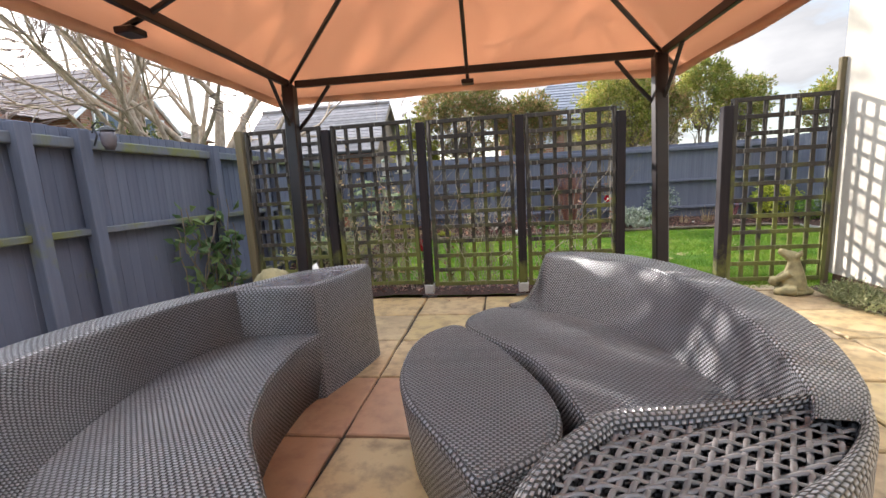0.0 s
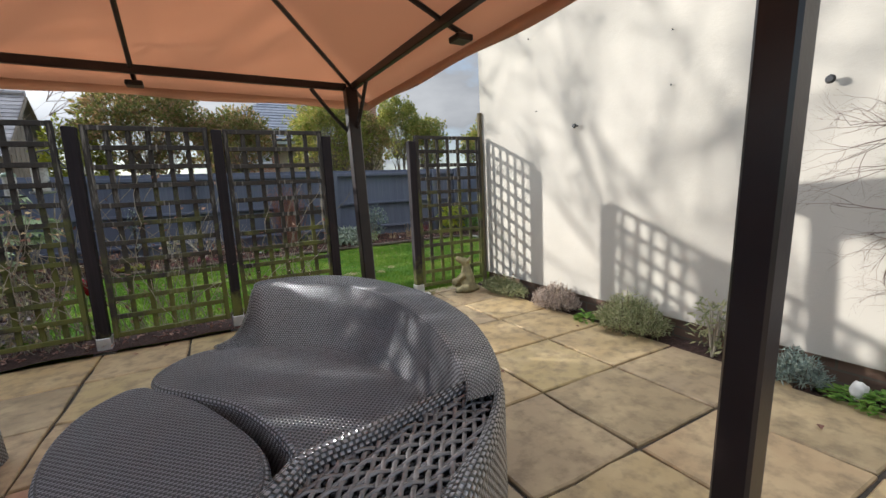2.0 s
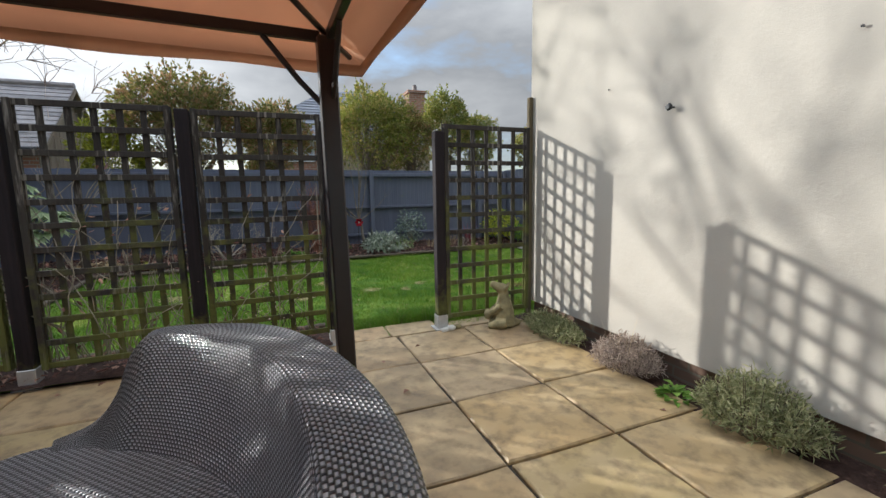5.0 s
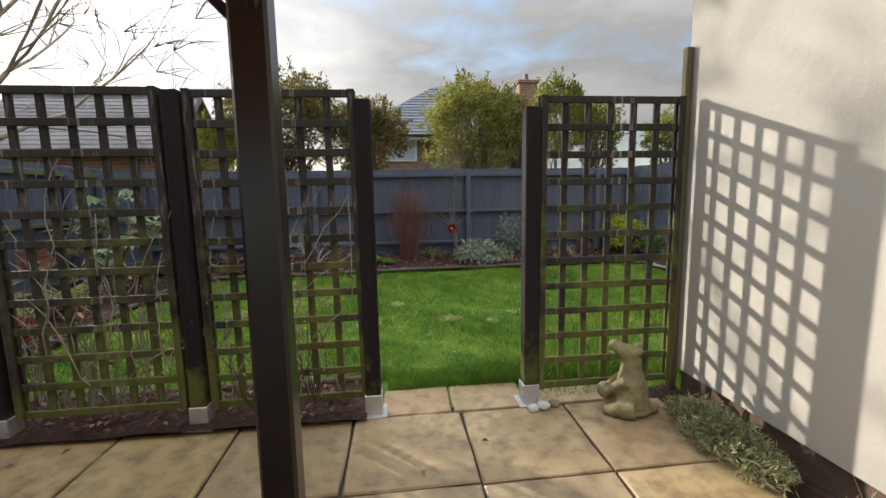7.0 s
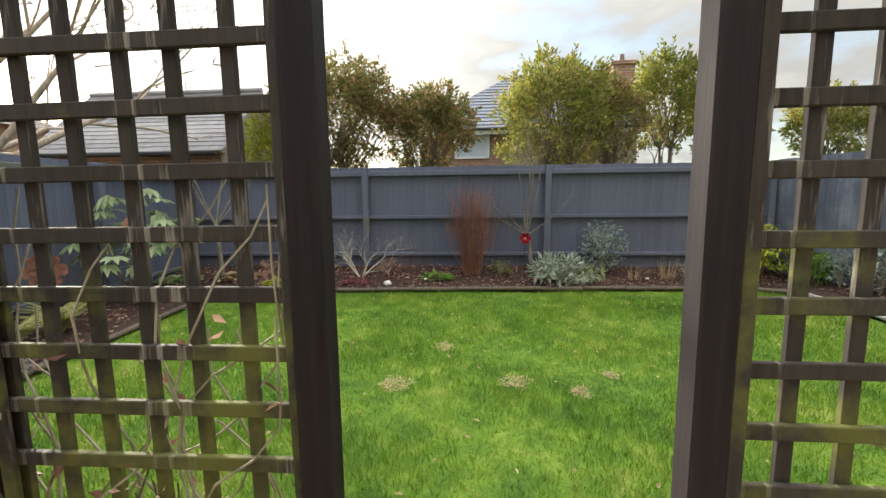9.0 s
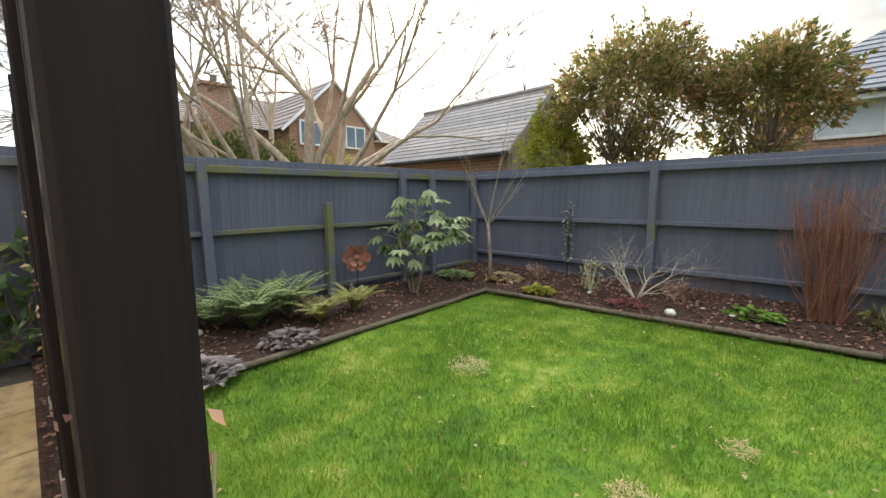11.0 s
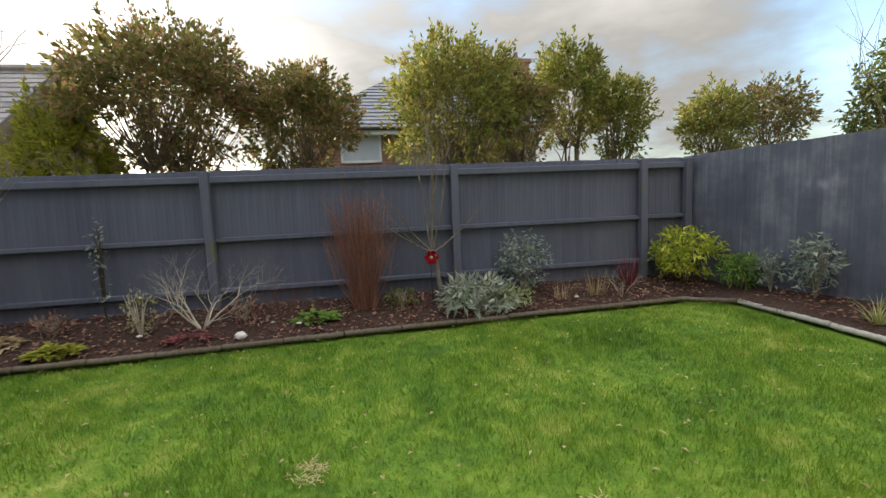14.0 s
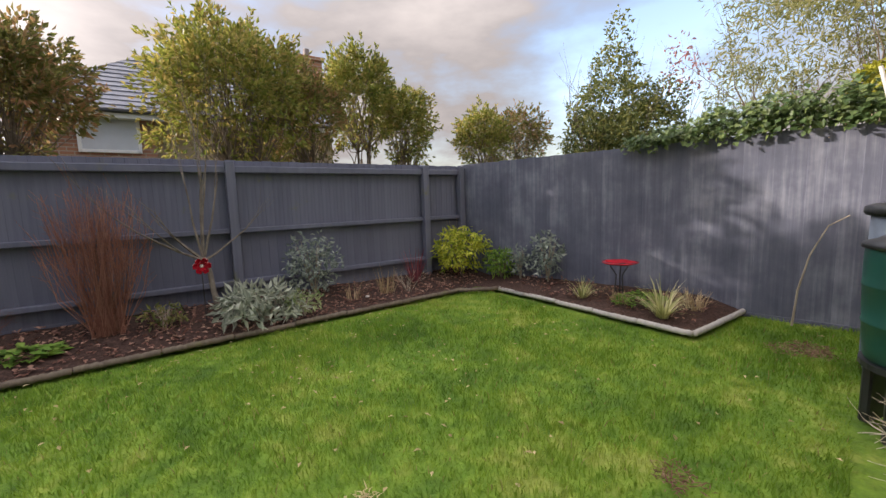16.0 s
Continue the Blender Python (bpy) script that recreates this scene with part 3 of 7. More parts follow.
ob = part("canopy", bm, M_CANOPY, gaz, "sun-lit tan fabric canopy with a short valance", smooth=True)
sm = ob.modifiers.new("thick", "SOLIDIFY")
sm.thickness = 0.003

# ---- sofas ----
def uv_faces(bm, f):
    uv = bm.loops.layers.uv.verify()
    for face in bm.faces:
        for lp in face.loops:
            lp[uv].uv = f(lp.vert.co, face)

def loft(sections, closed_section=False, uv_u=None):
    """Faces between neighbouring cross-sections; u runs along, v round the section, in metres."""
    bm = bmesh.new()
    uv = bm.loops.layers.uv.verify()
    rows = [[bm.verts.new(p) for p in s] for s in sections]
    us = [0.0]
    for a, b in zip(sections, sections[1:]):
        us.append(us[-1] + max((Vector(p) - Vector(q)).length for p, q in zip(a, b)))
    vs = [0.0]
    mid = sections[len(sections) // 2]
    for p, q in zip(mid, mid[1:]):
        vs.append(vs[-1] + (Vector(p) - Vector(q)).length)
    for i in range(len(rows) - 1):
        for j in range(len(mid) - 1):
            f = bm.faces.new((rows[i][j], rows[i + 1][j], rows[i + 1][j + 1], rows[i][j + 1]))
            for lp, (a, b) in zip(f.loops, ((i, j), (i + 1, j), (i + 1, j + 1), (i, j + 1))):
                lp[uv].uv = (us[a], vs[b])
    return bm

def prism(outline, z0, z1, r=0.02, flare=0.0):
    """A solid with a flat top over a closed outline, its top edge rounded."""
    bm = bmesh.new()
    uv = bm.loops.layers.uv.verify()
    n = len(outline)
    c = np.mean(np.array(outline), axis=0)
    def ring(z, inset):
        out = []
        for i in range(n):
            p, a, b = np.array(outline[i]), np.array(outline[i - 1]), np.array(outline[(i + 1) % n])
            t = (b - a) / (np.linalg.norm(b - a) + 1e-9)
            nrm = np.array((-t[1], t[0]))
            q = p + nrm * inset
            out.append(bm.verts.new((q[0], q[1], z)))
        return out
    rings = [ring(z0, flare), ring(z1 - r, 0), ring(z1 - r * 0.3, r * 0.3), ring(z1, r)]
    d = [0.0]
    for i in range(n):
        d.append(d[-1] + float(np.linalg.norm(np.array(outline[(i + 1) % n]) - np.array(outline[i]))))
    vv = [0, z1 - z0 - r, z1 - z0 - r * 0.4, z1 - z0]
    for k in range(3):
        for i in range(n):
            j = (i + 1) % n
            f = bm.faces.new((rings[k][i], rings[k][j], rings[k + 1][j], rings[k + 1][i]))
            f.smooth = True
            for lp, (a, b) in zip(f.loops, ((i, k), (i + 1, k), (i + 1, k + 1), (i, k + 1))):
                lp[uv].uv = (d[a], vv[b])
    f = bm.faces.new(rings[-1])
    for lp in f.loops:
        lp[uv].uv = (lp.vert.co.x, lp.vert.co.y)
    f = bm.faces.new(rings[0][::-1])
    bmesh.ops.triangulate(bm, faces=[x for x in bm.faces if len(x.verts) > 4])
    return bm

SEAT_Z, BACK_Z = 0.41, 0.72
OUT = [(-1.28, -1.785, .425), (-1.17, -1.735, .45), (-1.09, -1.67, .55), (-1.03, -1.61, .69), (-0.95, -1.565, .735), (-0.56, -1.70, .735), (-0.34, -2.08, .735), (-0.237, -2.60, .73), (-0.28, -3.06, .72), (-0.435, -3.45, .71), (-0.57, -3.61, .70)]
INN = [(-1.265, -1.845, .42), (-1.165, -1.82, .44), (-1.09, -1.78, .54), (-1.04, -1.74, .69), (-0.97, -1.695, .735), (-0.72, -1.84, .735), (-0.54, -2.16, .735), (-0.455, -2.62, .73), (-0.475, -3.06, .72), (-0.585, -3.46, .71), (-0.66, -3.60, .70)]
INB = [(-1.265, -1.865), (-1.17, -1.89), (-1.10, -1.92), (-1.05, -1.95), (-0.98, -1.99), (-0.80, -2.14), (-0.63, -2.40), (-0.53, -2.75), (-0.50, -3.09), (-0.60, -3.46), (-0.68, -3.60)]

def build_sofa(m, label, shiny):
    s = thing("rattan_sofa", label, "sofa", m, "rattan lounge set")
    o, i, b = spline(OUT, 6), spline(INN, 6), spline(INB, 6)
    secs = []
    for p, q, w in zip(o, i, b):
        p, q, w = np.array(p), np.array(q), np.array(w)
        zt = p[2]
        d = (q[:2] - p[:2])
        a = lambda f: (p[0] + d[0] * f, p[1] + d[1] * f)
        b_ = lambda f: (q[0] + (w[0] - q[0]) * f, q[1] + (w[1] - q[1]) * f, zt + (SEAT_Z - 0.02 - zt) * f)
        secs.append([(*a(.25), 0.0), (*a(.10), zt * 0.3), (*a(0), zt * 0.6), (*a(0), zt - 0.030), (*a(.015), zt - 0.012), (*a(.07), zt - 0.002), (*a(.16), zt), (*a(.86), zt),
                     (*a(.95), zt - 0.002), (*a(.99), zt - 0.010), b_(.06), b_(.14), b_(.5), b_(.9), b_(1.0)])
    bm = loft(secs)
    bm.faces.new([bm.verts[k] for k in range(15)][::-1]) if bm.verts.ensure_lookup_table() is None else None
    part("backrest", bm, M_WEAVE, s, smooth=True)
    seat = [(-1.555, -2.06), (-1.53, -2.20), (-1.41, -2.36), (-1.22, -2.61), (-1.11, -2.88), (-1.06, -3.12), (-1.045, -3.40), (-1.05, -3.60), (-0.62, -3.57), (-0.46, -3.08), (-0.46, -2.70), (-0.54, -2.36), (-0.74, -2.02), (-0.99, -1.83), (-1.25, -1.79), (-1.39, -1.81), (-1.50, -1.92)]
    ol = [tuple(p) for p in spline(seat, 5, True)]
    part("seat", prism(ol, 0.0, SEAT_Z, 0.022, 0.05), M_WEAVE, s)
    # end table with open lattice top
    tab = [(-1.14, -3.602), (-1.10, -3.574), (-1.03, -3.55), (-0.80, -3.522), (-0.61, -3.49), (-0.455, -3.45), (-0.51, -3.575), (-0.635, -3.722), (-0.79, -3.86), (-0.95, -4.00), (-1.12, -4.12), (-1.24, -4.155), (-1.33, -4.08), (-1.345, -3.94), (-1.28, -3.775)]
    if shiny:
        tab = [(-1.06, -3.61), (-1.03, -3.55), (-0.80, -3.522), (-0.61, -3.49), (-0.455, -3.45), (-0.51, -3.575), (-0.60, -3.75), (-0.71, -3.96), (-0.90, -4.12), (-1.11, -4.205), (-1.205, -4.17), (-1.15, -3.90)]
    ol = [np.array(p) for p in spline(tab, 5, True)]
    cen = np.mean(ol, axis=0)
    inn = [p + (cen - p) / np.linalg.norm(cen - p) * 0.068 for p in ol]
    n = len(ol)
    secs = []
    for k in range(n + 1):
        p, q = ol[k % n], inn[k % n]
        d = q - p
        t0 = p - d * 0.35
        secs.append([(t0[0], t0[1], 0.0), (p[0], p[1], 0.35), (p[0], p[1], 0.67), (p[0] + d[0] * .2, p[1] + d[1] * .2, 0.695), (p[0] + d[0] * .5, p[1] + d[1] * .5, 0.705), (p[0] + d[0] * .85, p[1] + d[1] * .85, 0.695), (q[0], q[1], 0.67), (q[0], q[1], 0.63)])
    bm = loft(secs)
    bmesh.ops.remove_doubles(bm, verts=bm.verts, dist=0.0005)
    part("end_table", bm, M_WEAVE, s, "woven end table with a rounded rim", smooth=True)
    if shiny:
        bm = prism([tuple(p) for p in inn], 0.66, 0.69, 0.004)
        part("table_top", bm, plain("dusty_top", (0.16, 0.155, 0.17), 0.12, vary=0.3, scale=7), s, "wet dark glossy table top")
    else:
        # near-black sheet imitates the shaded hollow under the open lattice
        part("table_shade_sheet", prism([tuple(p + (cen - p) * 0.02) for p in inn], 0.30, 0.36, 0.004), plain("painted_hollow_shade", (0.012, 0.011, 0.011), 0.8), s)
        def inside(x, y):
            c = False
            for k in range(n):
                (x1, y1), (x2, y2) = inn[k], inn[k - 1]
                if (y1 > y) != (y2 > y) and x < (x2 - x1) * (y - y1) / (y2 - y1) + x1:
                    c = not c
            return c
        def runs(ax, ay, dx, dy, step=0.006, length=1.6):
            cur = []
            for k in range(int(length / step)):
                x, y = ax + dx * k * step, ay + dy * k * step
                if inside(x, y):
                    cur.append((x, y, k))
                elif cur:
                    yield cur
                    cur = []
            if cur:
                yield cur
        bm = bmesh.new()
        def ribbon(run, w, phase, period, nx, ny):
            prev = None
            for x, y, k in run[::2] + run[-1:]:
                z = 0.672 + 0.006 * math.sin(2 * math.pi * k * 0.006 / period + phase)
                vs = [bm.verts.new((x + nx * w * e, y + ny * w * e, z + h)) for e, h in ((-1, -.002), (-.6, .0025), (.6, .0025), (1, -.002))]
                if prev:
                    for e in range(3):
                        bm.faces.new((prev[e], prev[e + 1], vs[e + 1], vs[e]))
                prev = vs
        for k in range(26):
            y = -4.14 + k * 0.0235
            for r in runs(-1.45, y, 1, 0.02):
                ribbon(r, 0.0048, k * math.pi, 0.094, 0, 1)
        for k in range(48):
            x = -1.85 + k * 0.030
            c60, s60 = math.cos(radians(58)), math.sin(radians(58))
            for r in runs(x, -4.2, c60, s60):
                ribbon(r, 0.0058, k * math.pi + 1.2, 0.0555, -s60, c60)
        part("lattice_top", bm, M_STRAND, s, "open diagonal lattice of flat rattan strands", smooth=True)
    return s

build_sofa(Matrix.Identity(4), "curved dark grey-brown rattan sofa with open lattice end table", False)
build_sofa(pose(-3.48, -5.84, 0, 0, 0, 180), "curved dark grey-brown rattan sofa with glossy end table", True)
ott = [(-1.58, -2.125), (-1.67, -2.13), (-1.775, -2.27), (-1.825, -2.48), (-1.815, -2.74), (-1.755, -2.95), (-1.64, -3.15), (-1.50, -3.35), (-1.415, -3.47), (-1.32, -3.42), (-1.175, -3.29), (-1.125, -3.14), (-1.14, -2.96), (-1.215, -2.74), (-1.315, -2.51), (-1.395, -2.37), (-1.52, -2.20)]
ot = thing("rattan_ottoman", "leaf-shaped dark rattan ottoman in front of the sofa", "ottoman", group="rattan lounge set")
oc = np.mean(np.array(ott), axis=0)
orim = [tuple(p) for p in spline(ott, 5, True)]
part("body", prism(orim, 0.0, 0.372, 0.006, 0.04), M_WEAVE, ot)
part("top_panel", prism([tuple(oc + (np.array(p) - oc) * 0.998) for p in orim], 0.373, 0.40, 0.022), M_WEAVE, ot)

# ---- plants: makers ----
def leafy(name, lo, mid, hi, shine=0.45, sheer=0.35):
    k = Mat(name, shine, spec=0.4)
    i = k.island()
    n = k.grain(1.1, 3, 0.5, k.world_coords())
    c = k.ramp(k.calc("ADD", k.calc("MULTIPLY", i, 0.6), k.calc("MULTIPLY", n, 0.45)), [(0.15, lo), (0.5, mid), (0.85, hi)])
    k.color(c)
    k.sheer(sheer)
    return k.m


def bark(name, lo, hi):
    k = Mat(name, 0.85, spec=0.2)
    n = k.grain(18, 5, 0.65, k.world_coords((1, 1, 0.35)))
    k.color(k.ramp(n, [(0.3, lo), (0.7, hi)]))
    k.relief(n, 0.6, 0.006)
    return k.m


M_PHOT = leafy("photinia_leaf", (0.11, 0.15, 0.03), (0.25, 0.27, 0.05), (0.42, 0.32, 0.11), sheer=0.5)
M_PHOT2 = leafy("bronze_leaf", (0.10, 0.12, 0.035), (0.21, 0.20, 0.055), (0.40, 0.22, 0.12), sheer=0.5)
M_YELLOW = leafy("yellow_green_leaf", (0.16, 0.18, 0.02), (0.30, 0.32, 0.03), (0.45, 0.42, 0.06))
M_HOLLY = leafy("holly_leaf", (0.055, 0.085, 0.026), (0.135, 0.160, 0.045), (0.28, 0.27, 0.075))
M_IVY = leafy("ivy_leaf", (0.038, 0.075, 0.027), (0.090, 0.150, 0.053), (0.195, 0.255, 0.090))
M_SAGE = leafy("grey_sage_leaf", (0.184, 0.218, 0.161), (0.322, 0.356, 0.276), (0.506, 0.540, 0.437), 0.7)
M_BLUE = leafy("blue_green_leaf", (0.125, 0.169, 0.150), (0.225, 0.275, 0.237), (0.375, 0.425, 0.350), 0.6)
M_FERN = leafy("fern_frond", (0.135, 0.19, 0.07), (0.26, 0.33, 0.14), (0.41, 0.46, 0.22), 0.6)
M_FATSIA = leafy("fatsia_leaf", (0.14, 0.20, 0.09), (0.25, 0.325, 0.16), (0.42, 0.48, 0.27), 0.35)
M_HEUCH = leafy("dusky_leaf", (0.098, 0.070, 0.070), (0.252, 0.210, 0.210), (0.476, 0.420, 0.406), 0.6)
M_PINK = leafy("wine_red_leaf", (0.10, 0.02, 0.03), (0.22, 0.05, 0.06), (0.36, 0.12, 0.12), 0.6)
M_LAV = leafy("lavender_leaf", (0.150, 0.175, 0.080), (0.285, 0.295, 0.140), (0.465, 0.445, 0.25), 0.8)
M_LAVF = leafy("faded_lavender", (0.235, 0.18, 0.15), (0.38, 0.30, 0.245), (0.55, 0.46, 0.37), 0.8)
M_STRAW = leafy("straw_blade", (0.288, 0.204, 0.108), (0.456, 0.348, 0.192), (0.624, 0.504, 0.312), 0.7)
M_STRAWGREEN = leafy("straw_green_leaf", (0.16, 0.18, 0.07), (0.33, 0.31, 0.16), (0.52, 0.45, 0.28), 0.6)
M_EUPH = leafy("euphorbia_leaf", (0.16, 0.24, 0.03), (0.36, 0.42, 0.04), (0.72, 0.70, 0.10), 0.6)
M_LIME = leafy("lime_fern_frond", (0.20, 0.22, 0.06), (0.36, 0.37, 0.12), (0.52, 0.50, 0.22), 0.6)
M_PALESTRAW = leafy("pale_straw", (0.46, 0.36, 0.20), (0.62, 0.50, 0.30), (0.78, 0.66, 0.44), 0.8)
M_VARIEG = leafy("striped_blade", (0.22, 0.26, 0.07), (0.48, 0.48, 0.20), (0.74, 0.70, 0.42), 0.5)
M_MOSS = leafy("low_green_leaf", (0.070, 0.154, 0.021), (0.140, 0.266, 0.035), (0.252, 0.378, 0.070), 0.7)
M_DEAD = leafy("dead_leaf", (0.105, 0.045, 0.033), (0.225, 0.112, 0.083), (0.450, 0.285, 0.210), 0.7)
M_RUSSET = leafy("russet_stem", (0.15, 0.058, 0.038), (0.28, 0.12, 0.08), (0.40, 0.21, 0.14), 0.8, 0.2)
M_FINE = bark("mauve_brown_twig", (0.20, 0.145, 0.125), (0.34, 0.26, 0.22))
M_BIRCH = bark("pale_birch_bark", (0.28, 0.21, 0.15), (0.60, 0.49, 0.37))
M_BARK = bark("grey_brown_bark", (0.09, 0.07, 0.05), (0.24, 0.19, 0.14))
M_TWIG = bark("pale_twig", (0.20, 0.17, 0.12), (0.42, 0.37, 0.29))
M_PALETWIG = bark("bleached_twig", (0.38, 0.33, 0.26), (0.62, 0.56, 0.46))
M_GREYTWIG = bark("grey_brown_twig", (0.15, 0.12, 0.09), (0.34, 0.29, 0.23))
M_KNOTTY = bark("knotty_grey_bark", (0.085, 0.07, 0.055), (0.23, 0.20, 0.165))
M_MAPLE = bark("pinkish_maple_twig", (0.10, 0.062, 0.054), (0.22, 0.145, 0.125))
M_REDTWIG = bark("reddish_twig", (0.08, 0.035, 0.028), (0.20, 0.10, 0.08))
M_DARKTWIG = bark("dark_twig", (0.035, 0.028, 0.022), (0.10, 0.08, 0.06))


def leaf(bm, p, d, up, L, W, fold=0.25):
    """One pointed leaf from p along d, folded on its midrib."""
    d = d.normalized()
    s = d.cross(up)
    s = s.normalized() if s.length > 1e-4 else d.orthogonal().normalized()
    n = s.cross(d)
    a, t = bm.verts.new(p), bm.verts.new(p + d * L - n * L * 0.12)
    l = bm.verts.new(p + d * L * 0.45 + s * W / 2 + n * W * fold)
    r = bm.verts.new(p + d * L * 0.45 - s * W / 2 + n * W * fold)
    bm.faces.new((a, t, l))
    bm.faces.new((a, r, t))


def rvec(r):
    while True:
        v = Vector((r.uniform(-1, 1), r.uniform(-1, 1), r.uniform(-1, 1)))
        if 0.05 < v.length < 1:
            return v.normalized()


def branch(bm, tips, r, p, d, length, rad, depth, spread=0.5, kids=3, lift=0.15, sides=5, gnarl=0.12, shrink=0.68):
    """A limb that bends and forks; the ends of the last twigs go into tips."""
    pts, n = [p], 4
    q = p.copy()
    for i in range(n):
        d = (d + rvec(r) * gnarl + Vector((0, 0, lift * 0.25))).normalized()
        q = q + d * length / n
        pts.append(q.copy())
    tube(bm, pts, [rad * (1 - 0.5 * i / n) for i in range(n + 1)], max(3, sides), caps=False)
    if depth == 0:
        tips.append((q, d))
        return
    for k in range(kids):
        s = r.uniform(0.35, 1.0) if k else 1.0
        i = min(n, max(1, round(s * n)))
        nd = (d + rvec(r) * spread + Vector((0, 0, lift))).normalized()
        branch(bm, tips, r, pts[i], nd, length * r.uniform(shrink - 0.12, shrink + 0.12), rad * (1 - 0.5 * i / n) * 0.72, depth - 1, spread, kids, lift, sides - 1, gnarl, shrink)


def crown(bm, r, blobs, n, L, W, shell=0.55, droop=0.2, thin=None):
    """Many single leaves in overlapping lobes, thinner inside and ragged at the rim."""
    vol = [b[1][0] * b[1][1] * b[1][2] for b in blobs]
    for _ in range(n):
        c, s = r.choices(blobs, vol)[0]
        v = rvec(r)
        f = shell + (1 - shell) * r.random() ** 0.7
        if r.random() < 0.10:
            f *= 1.16
        p = Vector((c[0] + v.x * s[0] * f, c[1] + v.y * s[1] * f, c[2] + v.z * s[2] * f))
        if noise.noise(p * 2.3) < -0.34:
            continue
        if thin and r.random() > 0.18 + 0.82 * max(0.0, min(1.0, (p.z - thin[0]) / (thin[1] - thin[0]))):
            continue
        d = (v * 0.6 + rvec(r) + Vector((0, 0, -droop))).normalized()
        k = r.uniform(0.7, 1.25)
        leaf(bm, p, d, rvec(r), L * k, W * k)


def tree(name, label, x, y, z0, stems, fork, blobs, nleaf, L, W, mat, wood, seed, lean=0.25, rad=0.03, thin=None):
    """A tree with several thin stems from the ground and a leafy crown of lobes."""
    r = random.Random(seed)
    t = thing(name, label, "tree", pose(x, y, 0))
    bm, tips = bmesh.new(), []
    for k in range(stems):
        a = 2 * math.pi * (k + r.random() * 0.5) / stems
        branch(bm, tips, r, Vector((0.07 * math.cos(a), 0.07 * math.sin(a), z0)), Vector((lean * math.cos(a), lean * math.sin(a), 1)).normalized(), fork, rad * r.uniform(0.7, 1.1), 3, 0.55, 3, 0.25, 6)
    part("trunk", bm, wood, t, smooth=True)
    bm = bmesh.new()
    crown(bm, r, blobs, nleaf, L, W, thin=thin)
    part("crown", bm, mat, t)
    return t


# ---- trees behind the fences ----
def lobes(r, w, d, z0, z1, n=9):
    """Lobes that fill a rounded crown of width w between heights z0 and z1."""
    out = []
    zc, h = (z0 + z1) / 2, (z1 - z0) / 2
    for k in range(n):
        a = r.uniform(0, 2 * math.pi)
        u = r.uniform(-0.75, 0.8)
        q = math.sqrt(max(0.05, 1 - u * u)) * r.uniform(0.35, 0.68)
        out.append(((w * q * math.cos(a), d * q * math.sin(a), zc + h * u * 0.72), (w * r.uniform(0.22, 0.44), d * r.uniform(0.22, 0.44), h * r.uniform(0.18, 0.36))))
    out.append(((0, 0, zc), (w * 0.60, d * 0.60, h * 0.66)))
    return out

_r = random.Random(5)
def dome_tree(name, label, x, y, w, z0, z1, mat, seed, clumps=170, per=26, L=0.086, W=0.042, low=0.5, wood=None):
    """Several thin stems fan up into a ragged dome of leaf clumps, thin and open below."""
    r = random.Random(seed)
    t = thing(name, label, "tree", pose(x, y, 0))
    zc = z0 + 0.46 * (z1 - z0)
    spots = []
    while len(spots) < clumps:
        v = rvec(r)
        f = 0.35 + 0.65 * r.random() ** 0.55
        f *= 1.0 + 0.14 * noise.noise(v * 2.1 + Vector((seed, 0, 0)))
        p = Vector((v.x * w * f, v.y * w * 0.8 * f, zc + v.z * f * (z1 - zc if v.z > 0 else zc - z0 + 0.05)))
        if p.z < zc and r.random() > low:
            continue
        spots.append((p, f))
    base = [Vector((0.10 * math.cos(k * 1.26), 0.10 * math.sin(k * 1.26), 0.0)) for k in range(5)]
    fork = [Vector((w * 0.22 * math.cos(k * 1.26 + 0.4), w * 0.2 * math.sin(k * 1.26 + 0.4), z0 - 0.15 + r.uniform(-.2, .2))) for k in range(5)]
    for k in range(5):
        bm = bmesh.new()
        tube(bm, [base[k], (base[k] + fork[k]) / 2 + rvec(r) * 0.03, fork[k]], [0.030, 0.026, 0.022], 6)
        part("trunk", bm, wood or M_TWIG, t, smooth=True)
    tw, lf = bmesh.new(), bmesh.new()
    for i, (p, f) in enumerate(spots):
        if i % 4 == 0 or i < 5:
            k = i if i < 5 else min(range(5), key=lambda q: (fork[q] - p).length + r.random() * 0.4)
            mid = fork[k].lerp(p, 0.5) + rvec(r) * 0.07 - Vector((0, 0, 0.04))
            tube(tw, [fork[k], mid, p], [0.012, 0.008, 0.003], 4, caps=False)
        rad = r.uniform(0.09, 0.19)
        out = (p - Vector((0, 0, zc))).normalized()
        for _ in range(int(per * r.uniform(0.6, 1.3))):
            d = rvec(r)
            q = p + d * rad * r.random() ** 0.5
            s = r.uniform(0.6, 1.3)
            leaf(lf, q, (d * 0.8 + out * 0.6 + Vector((0, 0, r.uniform(-.5, .5)))).normalized(), rvec(r), L * s, W * s)
        if f > 0.85 and r.random() < 0.4:
            e = p + out * r.uniform(0.12, 0.26) + Vector((0, 0, 0.06))
            tube(tw, [p, e], [0.004, 0.002], 3, caps=False)
            for _ in range(10):
                leaf(lf, p.lerp(e, r.random()), (out + rvec(r)).normalized(), rvec(r), L, W)
    part("twigs", tw, wood or M_TWIG, t)
    part("crown", lf, mat, t)
    return t

